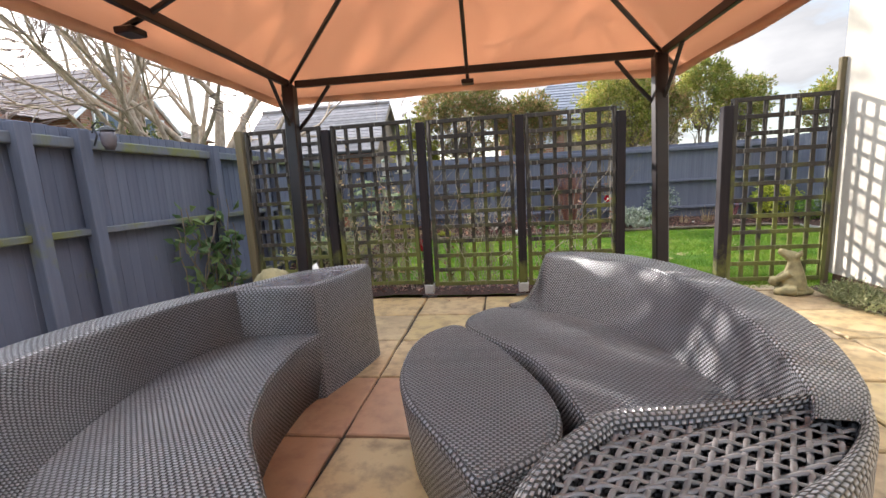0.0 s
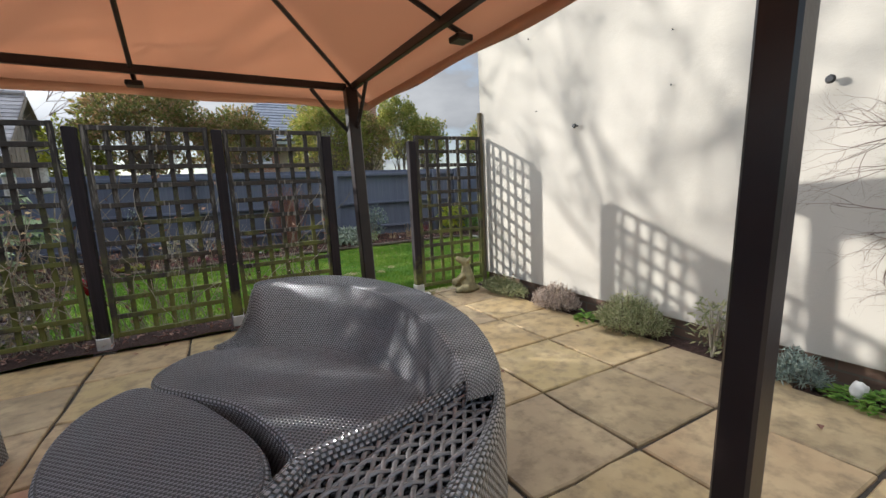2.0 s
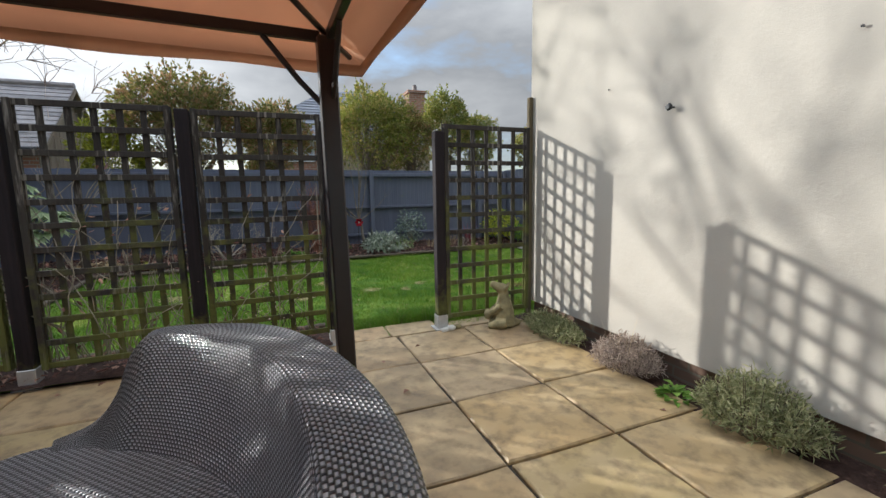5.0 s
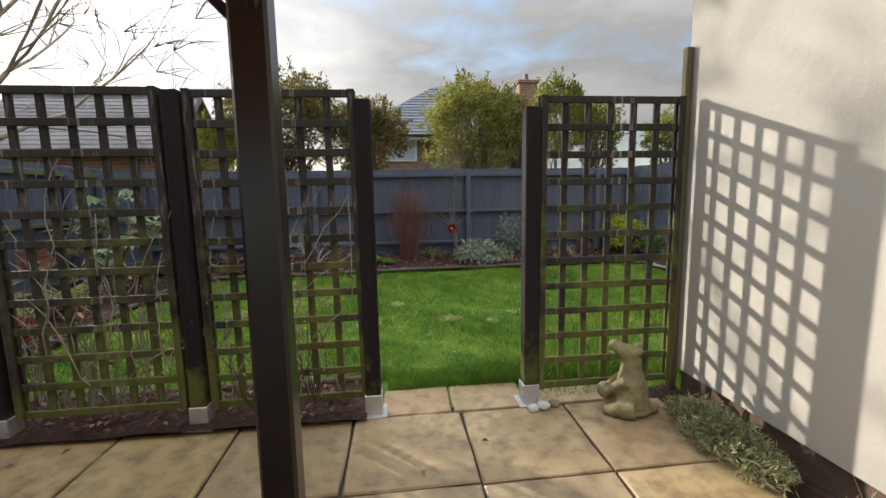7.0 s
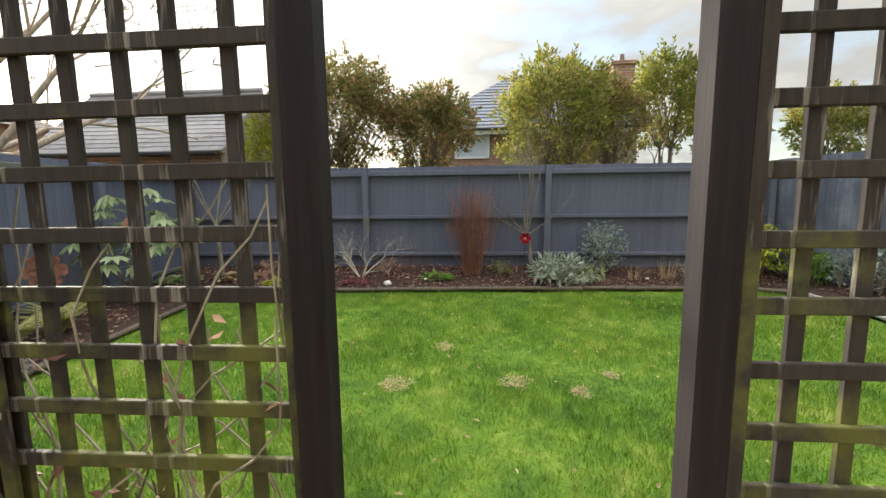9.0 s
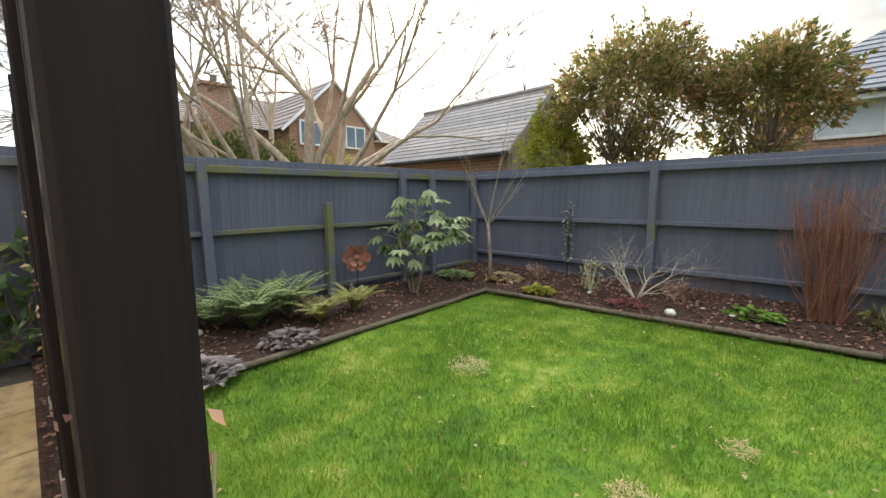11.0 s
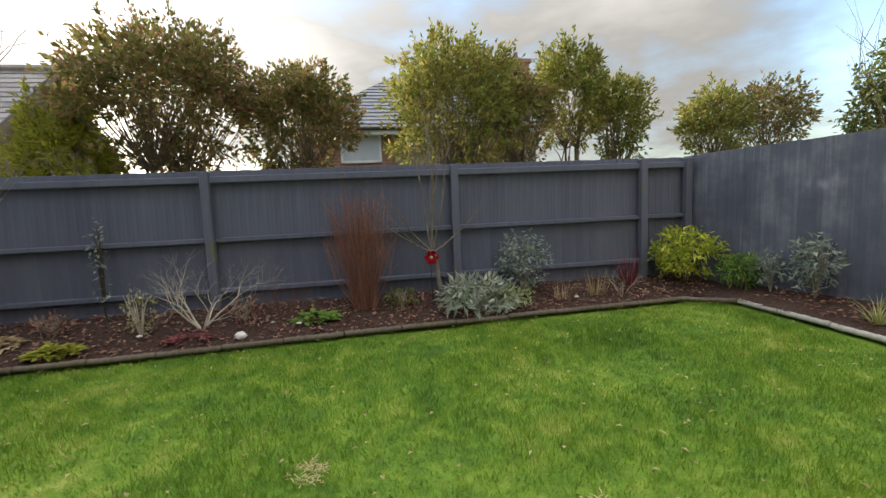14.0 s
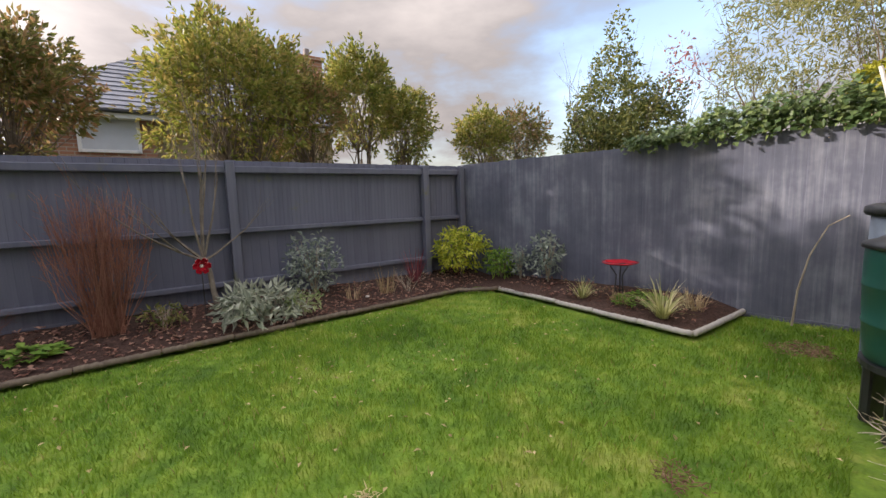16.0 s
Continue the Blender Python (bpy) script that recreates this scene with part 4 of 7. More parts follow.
TREES = [(-2.28, 7.05, 1.38, 1.9, 4.02, M_PHOT2, 480), (-0.55, 7.15, 0.90, 1.9, 3.52, M_PHOT2, 300), (1.92, 7.25, 1.22, 1.85, 3.98, M_PHOT, 470),
         (3.05, 7.65, 0.62, 1.85, 3.62, M_PHOT2, 200), (4.25, 8.0, 0.74, 2.3, 4.22, M_PHOT, 230), (5.35, 8.2, 0.66, 2.0, 3.7, M_PHOT, 190), (7.35, 8.0, 0.66, 1.95, 3.4, M_PHOT, 140), (8.75, 8.2, 1.0, 1.95, 3.6, M_PHOT2, 190)]
for k, (x, y, w, z0, z1, mt, n) in enumerate(TREES):
    dome_tree("photinia_tree", "small evergreen tree with bronze-green leaves and several thin stems", x, y, w, z0, z1, mt, 40 + k, n, low=0.30, wood=M_BARK)["group"] = "evergreens behind the back fence"
dome_tree("golden_shrub", "tall yellow-green shrub beside the garage gable", -3.55, 6.85, 0.62, 1.2, 3.05, M_YELLOW, 91, 120, 46, low=0.9)
dome_tree("evergreen_bush", "dark rounded evergreen bush beyond the side fence", -8.5, 2.75, 0.95, 0.9, 2.75, M_HOLLY, 96, 170, 40, low=0.9)
dome_tree("evergreen_bush", "dark rounded evergreen bush beyond the side fence", -8.7, 4.0, 0.85, 0.9, 2.6, M_HOLLY, 97, 150, 40, low=0.9)
tree("holly_tree", "dark upright holly-like evergreen behind the boards", 7.25, 4.45, 0.0, 3, 1.6,
     [((0, 0, 3.8), (0.22, 0.22, 0.55)), ((0.05, 0.1, 3.3), (0.42, 0.42, 0.5)), ((-0.1, 0, 2.7), (0.72, 0.75, 0.55)), ((0.1, 0.35, 2.3), (0.7, 0.75, 0.5)), ((0, -0.4, 2.3), (0.7, 0.7, 0.5)), ((0, 0, 1.8), (0.9, 1.0, 0.5)), ((0.2, -0.75, 2.75), (0.28, 0.25, 0.4))], 16000, 0.075, 0.036, M_HOLLY, M_BARK, 92, 0.1, 0.05)
tree("red_berry_shrub", "wine-red leaved shrub beside the holly", 7.6, 3.55, 0.0, 3, 1.7, [((0, 0, 3.1), (0.3, 0.35, 0.3)), ((0, 0.1, 3.5), (0.16, 0.2, 0.25))], 190, 0.075, 0.034, leafy("faded_red_leaf", (0.22, 0.08, 0.07), (0.34, 0.15, 0.13), (0.48, 0.27, 0.22)), M_REDTWIG, 93, 0.12, 0.02)
tree("feathery_acacia", "wispy yellow-green feathery tree above the ivy", 7.35, 1.75, 0.0, 4, 1.7,
     [((0, 0.4, 3.1), (0.9, 0.9, 0.6)), ((0, -0.5, 3.5), (0.9, 1.0, 0.7)), ((0.3, 0.9, 2.7), (0.6, 0.6, 0.35)), ((0.2, -1.3, 3.1), (0.9, 0.9, 0.8)), ((0.3, 0.2, 4.0), (1.0, 1.2, 0.5))], 15000, 0.085, 0.018, leafy("feathery_olive_leaf", (0.13, 0.15, 0.05), (0.25, 0.26, 0.09), (0.40, 0.37, 0.17), 0.6, 0.5), M_BARK, 94, 0.3, 0.045)
tree("golden_cypress", "bright golden-green conifer spray behind the fence", 6.75, 1.05, 0.0, 2, 1.3, [((0, 0, 2.6), (0.18, 0.22, 0.36)), ((0, 0.25, 2.35), (0.2, 0.2, 0.2))], 2200, 0.08, 0.036, M_YELLOW, M_BARK, 95, 0.1, 0.025)
# ivy over the neighbour's boards
r = random.Random(12)
ivy = thing("ivy", "glossy dark ivy tumbling over the top of the fence", "ivy")
bm = bmesh.new()
for _ in range(3600):
    s = 2.7 + 2.9 * r.random() ** 0.8
    p = CORNER + RDIR * s
    rise = 0.10 + 0.30 * max(0.0, min(1.0, (s - 2.8) / 1.2)) + 0.16 * noise.noise((s * 3.1, 0, 0))
    hang = 0.05 + 0.12 * max(0.0, noise.noise((s * 4.3, 7, 0)))
    side = r.uniform(-0.15, 0.30)
    z = 1.90 + max(0.03, rise) * r.random() ** 0.8 * (1.0 - 0.5 * abs(side) / 0.3)
    if side < -0.04:
        z -= (hang + 0.03) * r.random()
    k = r.uniform(0.045, 0.085)
    leaf(bm, Vector((p.x + side, p.y, z)), Vector((r.uniform(-1, 0.2), r.uniform(-.8, .8), r.uniform(-.9, .4))), Vector((-0.5, r.uniform(-.6, .6), 1)), k, k * r.uniform(0.8, 1.1), 0.12)
part("leaves", bm, M_IVY, ivy)
bm = bmesh.new()
for k in range(16):
    s = 3.1 + k * 0.15
    p = CORNER + RDIR * s
    tube(bm, [(p.x + 0.12, p.y, 1.2), (p.x + 0.10, p.y + 0.03, 1.7), (p.x - 0.03, p.y + 0.1, 1.96)], 0.007, 4)
part("stems", bm, M_BARK, ivy)

# bare birch beyond the side fence
r = random.Random(22)
birch = thing("birch_tree", "bare multi-stemmed pale birch tree beyond the side fence", "tree", pose(-7.95, 4.2, 0))
bm, tips = bmesh.new(), []
for k, (dx, dy, h, rad) in enumerate([(-.05, -1.5, 3.0, .12), (.2, -1.0, 3.1, .13), (-.2, -.55, 3.3, .15), (.05, .05, 3.4, .17), (-.2, .4, 3.2, .15), (.4, -.7, 3.0, .12), (.3, .45, 3.2, .13), (-.7, -.3, 3.1, .12)]):
    limb = bmesh.new()
    branch(limb, tips, r, Vector((dx * 0.4, dy * 0.4, 0.0)), Vector((dx * 0.55, dy * 0.62, 1)).normalized(), h, rad, 4, 0.72, 3, 0.05, 7, 0.13, 0.72)
    part("limb", limb, M_BIRCH, birch, smooth=True)
bm = bmesh.new()
for p, d in tips:
    for _ in range(6):
        q = p.copy()
        e = (d + rvec(r) * 0.6 + Vector((0, -0.08, -0.05))).normalized()
        pts = [q.copy()]
        for i in range(4):
            q = q + e * r.uniform(0.14, 0.30)
            e = (e + rvec(r) * 0.28 + Vector((0, 0, -0.09))).normalized()
            pts.append(q.copy())
        tube(bm, pts, [0.009, 0.007, 0.006, 0.005, 0.004], 3, caps=False)
part("fine_twigs", bm, M_FINE, birch)

# ---- neighbouring buildings ----
def tile_mat(name, lo, hi, w=0.25, h=0.20):
    k = Mat(name, 0.6)
    n = k.grain(5, 5, 0.6, k.world_coords())
    i = k.per_object()
    k.color(k.ramp(k.calc("ADD", k.calc("MULTIPLY", n, 0.7), k.calc("MULTIPLY", i, 0.3)), [(0.3, lo), (0.7, hi)]))
    k.relief(k.grain(30, 4), 0.4, 0.004)
    return k.m


M_SLATE = tile_mat("grey_roof_tile", (0.15, 0.14, 0.14), (0.29, 0.27, 0.265))
M_SLATE2 = tile_mat("blue_slate", (0.13, 0.14, 0.165), (0.24, 0.25, 0.28))
M_TERRA = tile_mat("brown_roof_tile", (0.14, 0.11, 0.10), (0.27, 0.21, 0.18))
M_UPVC = plain("white_upvc", (0.75, 0.75, 0.74), 0.35, vary=0.05)
M_BLIND = plain("window_blind", (0.55, 0.58, 0.62), 0.25, vary=0.1, scale=2)
M_PANE = plain("dark_window_glass", (0.10, 0.13, 0.17), 0.08, vary=0.3, scale=1.5)
M_GUTTER = plain("black_gutter", (0.02, 0.02, 0.022), 0.4)
M_BUFF = plain("buff_wall", (0.50, 0.40, 0.29), 0.9, vary=0.12, scale=3)


def brick_wall(name, c1, c2, mortar):
    k = Mat(name, 0.88)
    b = k.n.new("ShaderNodeTexBrick")
    b.inputs["Scale"].default_value = 1.0
    b.inputs["Brick Width"].default_value, b.inputs["Row Height"].default_value, b.inputs["Mortar Size"].default_value = 0.225, 0.075, 0.009
    b.inputs["Color1"].default_value, b.inputs["Color2"].default_value, b.inputs["Mortar"].default_value = c1, c2, mortar
    s = k.split(k.world_coords())
    cx_ = k.n.new("ShaderNodeCombineXYZ")
    k.l.new(k.calc("ADD", s[0], s[1]), cx_.inputs[0])
    k.l.new(s[2], cx_.inputs[1])
    k.l.new(cx_.outputs[0], b.inputs["Vector"])
    n = k.grain(1.5, 4, 0.6, k.world_coords())
    k.color(k.mix(k.calc("MULTIPLY", n, 0.35), b.outputs["Color"], (0.16, 0.09, 0.06)))
    k.relief(b.outputs["Fac"], -0.4, 0.006)
    return k.m


M_REDBRICK = brick_wall("orange_red_brick", (0.30, 0.13, 0.075, 1), (0.40, 0.19, 0.11, 1), (0.38, 0.33, 0.27, 1))


def roof_slope(a, b, c, d, mat, parent, row=0.22, t=0.03, name="roof_slope"):
    """Overlapping courses between the eave a-b and the ridge d-c."""
    a, b, c, d = (Vector(v) for v in (a, b, c, d))
    n = max(3, int(((d - a).length + (c - b).length) / 2 / row))
    nm = (b - a).cross(d - a).normalized()
    if nm.z < 0:
        nm = -nm
    bm = bmesh.new()
    bm.faces.new([bm.verts.new(v - nm * 0.01) for v in ((a, b, c, d) if (c - d).length > 1e-4 else (a, b, c))])
    base = part(name, bm, mat, parent)
    for k in range(n):
        f0, f1 = k / n, min(1.0, (k + 1.12) / n)
        p0, p1 = a.lerp(d, f0), b.lerp(c, f0)
        q0, q1 = a.lerp(d, f1), b.lerp(c, f1)
        bm = bmesh.new()
        vs = [bm.verts.new(v) for v in (p0 + nm * t, p1 + nm * t, q1 + nm * 0.004, q0 + nm * 0.004, p0, p1)]
        bm.faces.new((vs[0], vs[1], vs[2], vs[3]))
        bm.faces.new((vs[4], vs[5], vs[1], vs[0]))
        bm.normal_update()
        part("tile_course", bm, mat, base)
    return base


def wall_poly(pts, thick, mat, parent, name="wall", label=""):
    """An upright wall slab with the outline pts."""
    bm = bmesh.new()
    f = bm.faces.new([bm.verts.new(p) for p in pts])
    bm.normal_update()
    r_ = bmesh.ops.extrude_face_region(bm, geom=[f])
    nv = [v for v in r_["geom"] if isinstance(v, bmesh.types.BMVert)]
    bmesh.ops.translate(bm, vec=-f.normal * thick, verts=nv)
    bmesh.ops.recalc_face_normals(bm, faces=bm.faces)
    return part(name, bm, mat, parent, label)


def window(parent, o, u, w, h, glass, bars=1, out=(0, 0, 0)):
    """A framed window at o, with width along u; out points away from the wall."""
    o, u, out = Vector(o), Vector(u).normalized(), Vector(out).normalized()
    yaw = math.atan2(u.y, u.x)
    wn_ = part("window", one_box((w, 0.03, h), 0.0), glass, parent, m=Matrix.Translation(o + out * 0.02) @ Matrix.Rotation(yaw, 4, "Z"))
    bm = bmesh.new()
    for x, z, sx, sz in [(-w / 2, 0, .06, h + .06), (w / 2, 0, .06, h + .06), (0, h / 2, w, .06), (0, -h / 2, w, .06)] + [(-w / 2 + w * (k + 1) / (bars + 1), 0, .05, h) for k in range(bars)]:
        box(bm, (x, 0, z), (sx, 0.07, sz), 0, 0.005)
    part("window_frame", bm, M_UPVC, wn_)
    return wn_


# weatherboarded garage behind the corner
gar = thing("garage", "low brick garage with grey tiled roof and weatherboarded gable", "garage")
gx0, gx1, gy0, gy1, ge, gr = -9.0, -4.85, 7.15, 10.4, 2.42, 3.90
gm = (gy0 + gy1) / 2
part("wall", one_box((gx1 - gx0 - 0.1, 0.2, ge - 0.05), 0, ((gx0 + gx1) / 2, gy0 + 0.25, (ge - 0.05) / 2)), M_REDBRICK, gar)
nb = 22
for k in range(nb):
    y = gy0 + 0.12 + (gy1 - gy0 - 0.24) * (k + 0.5) / nb
    top = ge + (gr - ge) * (1 - abs(y - gm) / (gy1 - gm)) - 0.06
    part("gable_board", one_box((0.025, (gy1 - gy0) / nb + 0.004, top), 0.002, (gx1 - 0.02 + 0.008 * (k % 2), y, top / 2)), M_CLAD, gar)
roof_slope((gx0, gy0 - 0.12, ge - 0.08), (gx1 + 0.18, gy0 - 0.12, ge - 0.08), (gx1 + 0.18, gm, gr), (gx0, gm, gr), M_SLATE, gar, 0.15, 0.016)
roof_slope((gx0, gy1 + 0.12, ge - 0.08), (gx1 + 0.18, gy1 + 0.12, ge - 0.08), (gx1 + 0.18, gm, gr), (gx0, gm, gr), M_SLATE, gar, 0.15, 0.016)
bm = bmesh.new()
tube(bm, [(gx0, gm, gr + 0.02), (gx1 + 0.18, gm, gr + 0.02)], 0.07, 8)
part("ridge", bm, M_SLATE, gar)
part("gutter", one_box((gx1 - gx0 + 0.1, 0.10, 0.09), 0.02, ((gx0 + gx1) / 2, gy0 - 0.14, ge - 0.12)), M_GUTTER, gar)
bm = bmesh.new()
for s_, ye in ((-1, gy0 - 0.12), (1, gy1 + 0.12)):
    tube(bm, [(gx1 + 0.17, ye, ge - 0.14), (gx1 + 0.17, gm, gr - 0.07)], 0.05, 4)
part("bargeboard", bm, M_CLAD, gar)

# brick house beyond the birch
bh = thing("brick_house", "orange-red brick house with brown tiled roofs and a front gable", "house")
hx0, hx1, hy0, hy1, he, hr = -22.0, -15.0, 3.2, 14.0, 3.95, 5.75
part("wall", one_box((hx1 - hx0, hy1 - hy0, he), 0, ((hx0 + hx1) / 2, (hy0 + hy1) / 2, he / 2)), M_REDBRICK, bh)
hm = (hx0 + hx1) / 2
roof_slope((hx1 + .3, hy0 - .3, he - .1), (hx1 + .3, hy1 + .3, he - .1), (hm, hy1 - 3.0, hr), (hm, hy0 + 2.2, hr), M_TERRA, bh, 0.3)
roof_slope((hx0 - .3, hy0 - .3, he - .1), (hx1 + .3, hy0 - .3, he - .1), (hm, hy0 + 2.2, hr), (hm, hy0 + 2.2, hr), M_TERRA, bh, 0.3)
roof_slope((hx0 - .3, hy1 + .3, he - .1), (hx1 + .3, hy1 + .3, he - .1), (hm, hy1 - 3.0, hr), (hm, hy1 - 3.0, hr), M_TERRA, bh, 0.3)
roof_slope((hx0 - .3, hy0 - .3, he - .1), (hx0 - .3, hy1 + .3, he - .1), (hm, hy1 - 3.0, hr), (hm, hy0 + 2.2, hr), M_TERRA, bh, 0.3)
gy_a, gy_b, gap_ = 6.7, 10.3, 5.80
gmid = (gy_a + gy_b) / 2
wall_poly([(-13.9, gy_a, 0), (-13.9, gy_b, 0), (-13.9, gy_b, he), (-13.9, gmid, gap_ - .12), (-13.9, gy_a, he)], 0.25, M_REDBRICK, bh, "gable_wall")
for ya in (gy_a, gy_b):
    part("wing_wall", one_box((1.2, 0.2, he), 0, (-14.5, ya + (0.1 if ya == gy_a else -0.1), he / 2)), M_REDBRICK, bh)
    s_ = -0.3 if ya == gy_a else 0.3
    roof_slope((-13.6, ya + s_, he - .15), (hm, ya + s_, he - .15), (hm, gmid, gap_), (-13.6, gmid, gap_), M_TERRA, bh, 0.3)
    bm = bmesh.new()
    tube(bm, [(-13.58, ya + s_, he - .2), (-13.58, gmid, gap_ - .05)], 0.07, 4)
    part("bargeboard", bm, M_UPVC, bh)
window(bh, (-13.60, 9.35, 3.75), (0, 1, 0), 0.85, 0.80, M_PANE, 1, (1, 0, 0))
window(bh, (-13.60, 7.5, 3.75), (0, 1, 0), 0.85, 0.80, M_PANE, 1, (1, 0, 0))
part("chimney", one_box((0.7, 0.9, 2.6), 0.02, (-14.6, 4.7, 3.8)), M_REDBRICK, bh)
part("chimney_cap", one_box((0.85, 1.05, 0.12), 0.02, (-14.6, 4.7, 5.05)), M_REDBRICK, bh)
bm = bmesh.new()
tube(bm, [(-14.6, 4.7, 5.05), (-14.6, 4.7, 5.4)], 0.12, 8)
part("chimney_pot", bm, M_TERRA, bh)

# house behind the evergreens
nh = thing("neighbour_house", "brick and buff house with blue slate hipped roof and chimney", "house")
nx0, nx1, ny0, ny1, ne, nr = -1.2, 5.05, 11.2, 16.5, 3.25, 5.45
part("wall", one_box((1.05 - nx0, 0.25, ne), 0, ((1.05 + nx0) / 2, ny0 + 0.125, ne / 2)), M_REDBRICK, nh)
part("side_wall", one_box((0.25, ny1 - ny0, ne), 0, (nx0 + 0.125, (ny0 + ny1) / 2 + 0.25, ne / 2)), M_REDBRICK, nh)
part("buff_front_wall", one_box((nx1 - 1.05, 0.25, ne), 0, ((nx1 + 1.05) / 2, ny0 + 0.5, ne / 2)), M_BUFF, nh)
part("right_wall", one_box((0.25, ny1 - ny0 - 0.5, ne), 0, (nx1 - 0.125, (ny0 + ny1) / 2 + 0.4, ne / 2)), M_REDBRICK, nh)
ra, rb_ = (1.6, (ny0 + ny1) / 2, nr), (3.0, (ny0 + ny1) / 2, nr)
e0, e1, e2, e3 = (nx0 - .3, ny0 - .3, ne), (nx1 + .3, ny0 - .3, ne), (nx1 + .3, ny1 + .3, ne), (nx0 - .3, ny1 + .3, ne)
roof_slope(e0, e1, rb_, ra, M_SLATE2, nh, 0.26)
roof_slope(e1, e2, rb_, rb_, M_SLATE2, nh, 0.26)
roof_slope(e0, e3, ra, ra, M_SLATE2, nh, 0.26)
roof_slope(e3, e2, rb_, ra, M_SLATE2, nh, 0.26)
part("fascia", one_box((nx1 - nx0 + .6, 0.05, 0.16), 0.01, ((nx0 + nx1) / 2, ny0 - .31, ne - .07)), M_UPVC, nh)
part("gutter", one_box((nx1 - nx0 + .6, 0.10, 0.08), 0.02, ((nx0 + nx1) / 2, ny0 - .38, ne - .01)), M_GUTTER, nh)
window(nh, (0.28, ny0, 2.82), (1, 0, 0), 0.95, 0.66, M_BLIND, 0, (0, -1, 0))
part("chimney", one_box((0.62, 0.55, 1.7), 0.01, (4.62, 11.9, 4.25)), M_REDBRICK, nh)
part("chimney_cap", one_box((0.74, 0.66, 0.10), 0.01, (4.62, 11.9, 5.12)), M_REDBRICK, nh)
bm = bmesh.new()
tube(bm, [(4.62, 11.9, 5.15), (4.62, 11.9, 5.42)], [0.11, 0.08], 8)
part("chimney_pot", bm, M_TERRA, nh)

# hedge top beyond the side fence
r = random.Random(31)
hd = thing("evergreen_bush", "dull green bush rising behind the side fence", "bush", pose(-8.8, 2.9, 0))
bm = bmesh.new()
crown(bm, r, [((0, 0, 1.5), (0.9, 1.2, 1.0)), ((0.1, 1.3, 1.6), (0.8, 0.9, 0.9)), ((0, -1.0, 1.2), (0.8, 0.8, 0.8))], 3800, 0.10, 0.05)
part("foliage", bm, M_HOLLY, hd)
bm = bmesh.new()
for k in range(5):
    tube(bm, [(0, (k - 2) * 0.5, 0), (0.05, (k - 2) * 0.6, 1.2)], 0.03, 5)
part("stems", bm, M_BARK, hd)
hd2 = thing("evergreen_bush", "olive-green bush between the fence and the brick house", "bush", pose(-9.5, 6.2, 0))
bm = bmesh.new()
crown(bm, r, [((0, 0, 1.6), (0.8, 1.1, 1.1)), ((0, 0.9, 1.3), (0.7, 0.9, 0.9))], 3000, 0.10, 0.05)
part("foliage", bm, M_PHOT, hd2)
bm = bmesh.new()
for k in range(4):
    tube(bm, [(0, (k - 2) * 0.4, 0), (0.05, (k - 2) * 0.5, 1.2)], 0.03, 5)
part("stems", bm, M_BARK, hd2)

# ---- bed edging ----
def log_mesh(L, rad=0.031, seed=0, mat=None):
    """A half-sunk rounded length of ridged edging."""
    r = random.Random(seed)
    bm = bmesh.new()
    n = max(6, int(L / 0.028))
    tube(bm, [(L * i / n, 0, 0.004 * r.uniform(-1, 1)) for i in range(n + 1)], [rad * (1.0 if i % 2 else 0.86) * r.uniform(0.96, 1.04) for i in range(n + 1)], 8)
    return mesh_of("edging_log", bm, mat or M_LOG, True)

def edging(pts, z, label, seg=0.58, mat=None):
    e = thing("bed_edging", label, "edging", group="bed edgings")
    k = 0
    for a, b in zip(pts, pts[1:]):
        a, b = Vector((*a, z)), Vector((*b, z))
        L = (b - a).length
        n = max(1, round(L / seg))
        me = log_mesh(L / n - 0.012, seed=k, mat=mat)
        for i in range(n):
            p = a.lerp(b, i / n)
            part("edging_log", me, None, e, m=Matrix.Translation(p + Vector((0, 0, rnd_(-.006, .006)))) @ Matrix.Rotation(math.atan2(b.y - a.y, b.x - a.x) + rnd_(-.01, .01), 4, "Z"))
            k += 1
    return e

edging([(-3.36, 4.64), (-3.06, 1.0), (-2.84, 0.40)], 0.035, "weathered brown log edging beside the side bed")
edging([(-2.84, 0.40), (-0.12, 0.40)], 0.035, "weathered brown log edging behind the trellis")
edging([(-3.36, 4.64), (-0.5, 4.78), (2.5, 4.93), (4.19, 5.0), (4.70, 4.68)], 0.04, "weathered brown log edging of the back bed")
edging([(4.70, 4.68), (4.62, 2.05), (5.80, 2.05)], 0.04, "pale grey log edging of the corner bed", mat=M_LOG_PALE)

# ---- plants in the beds ----
def shrub_twigs(name, label, x, y, z, mat, seed, n=9, L=0.35, rad=0.008, spread=0.6, tilt=0.6, depth=3, lift=0.12, cat="shrub"):
    r = random.Random(seed)
    t = thing(name, label, cat, pose(x, y, z))
    tips = []
    for k in range(n):
        a = 2 * math.pi * k / n + r.random()
        bm = bmesh.new()
        branch(bm, tips, r, Vector((0.03 * math.cos(a), 0.03 * math.sin(a), -0.02)), Vector((tilt * math.cos(a), tilt * math.sin(a), 1)).normalized(), L * r.uniform(0.7, 1.2), rad, depth, spread, 3, lift, 5, 0.16)
        part("stem", bm, mat, t)
    return t, tips, r

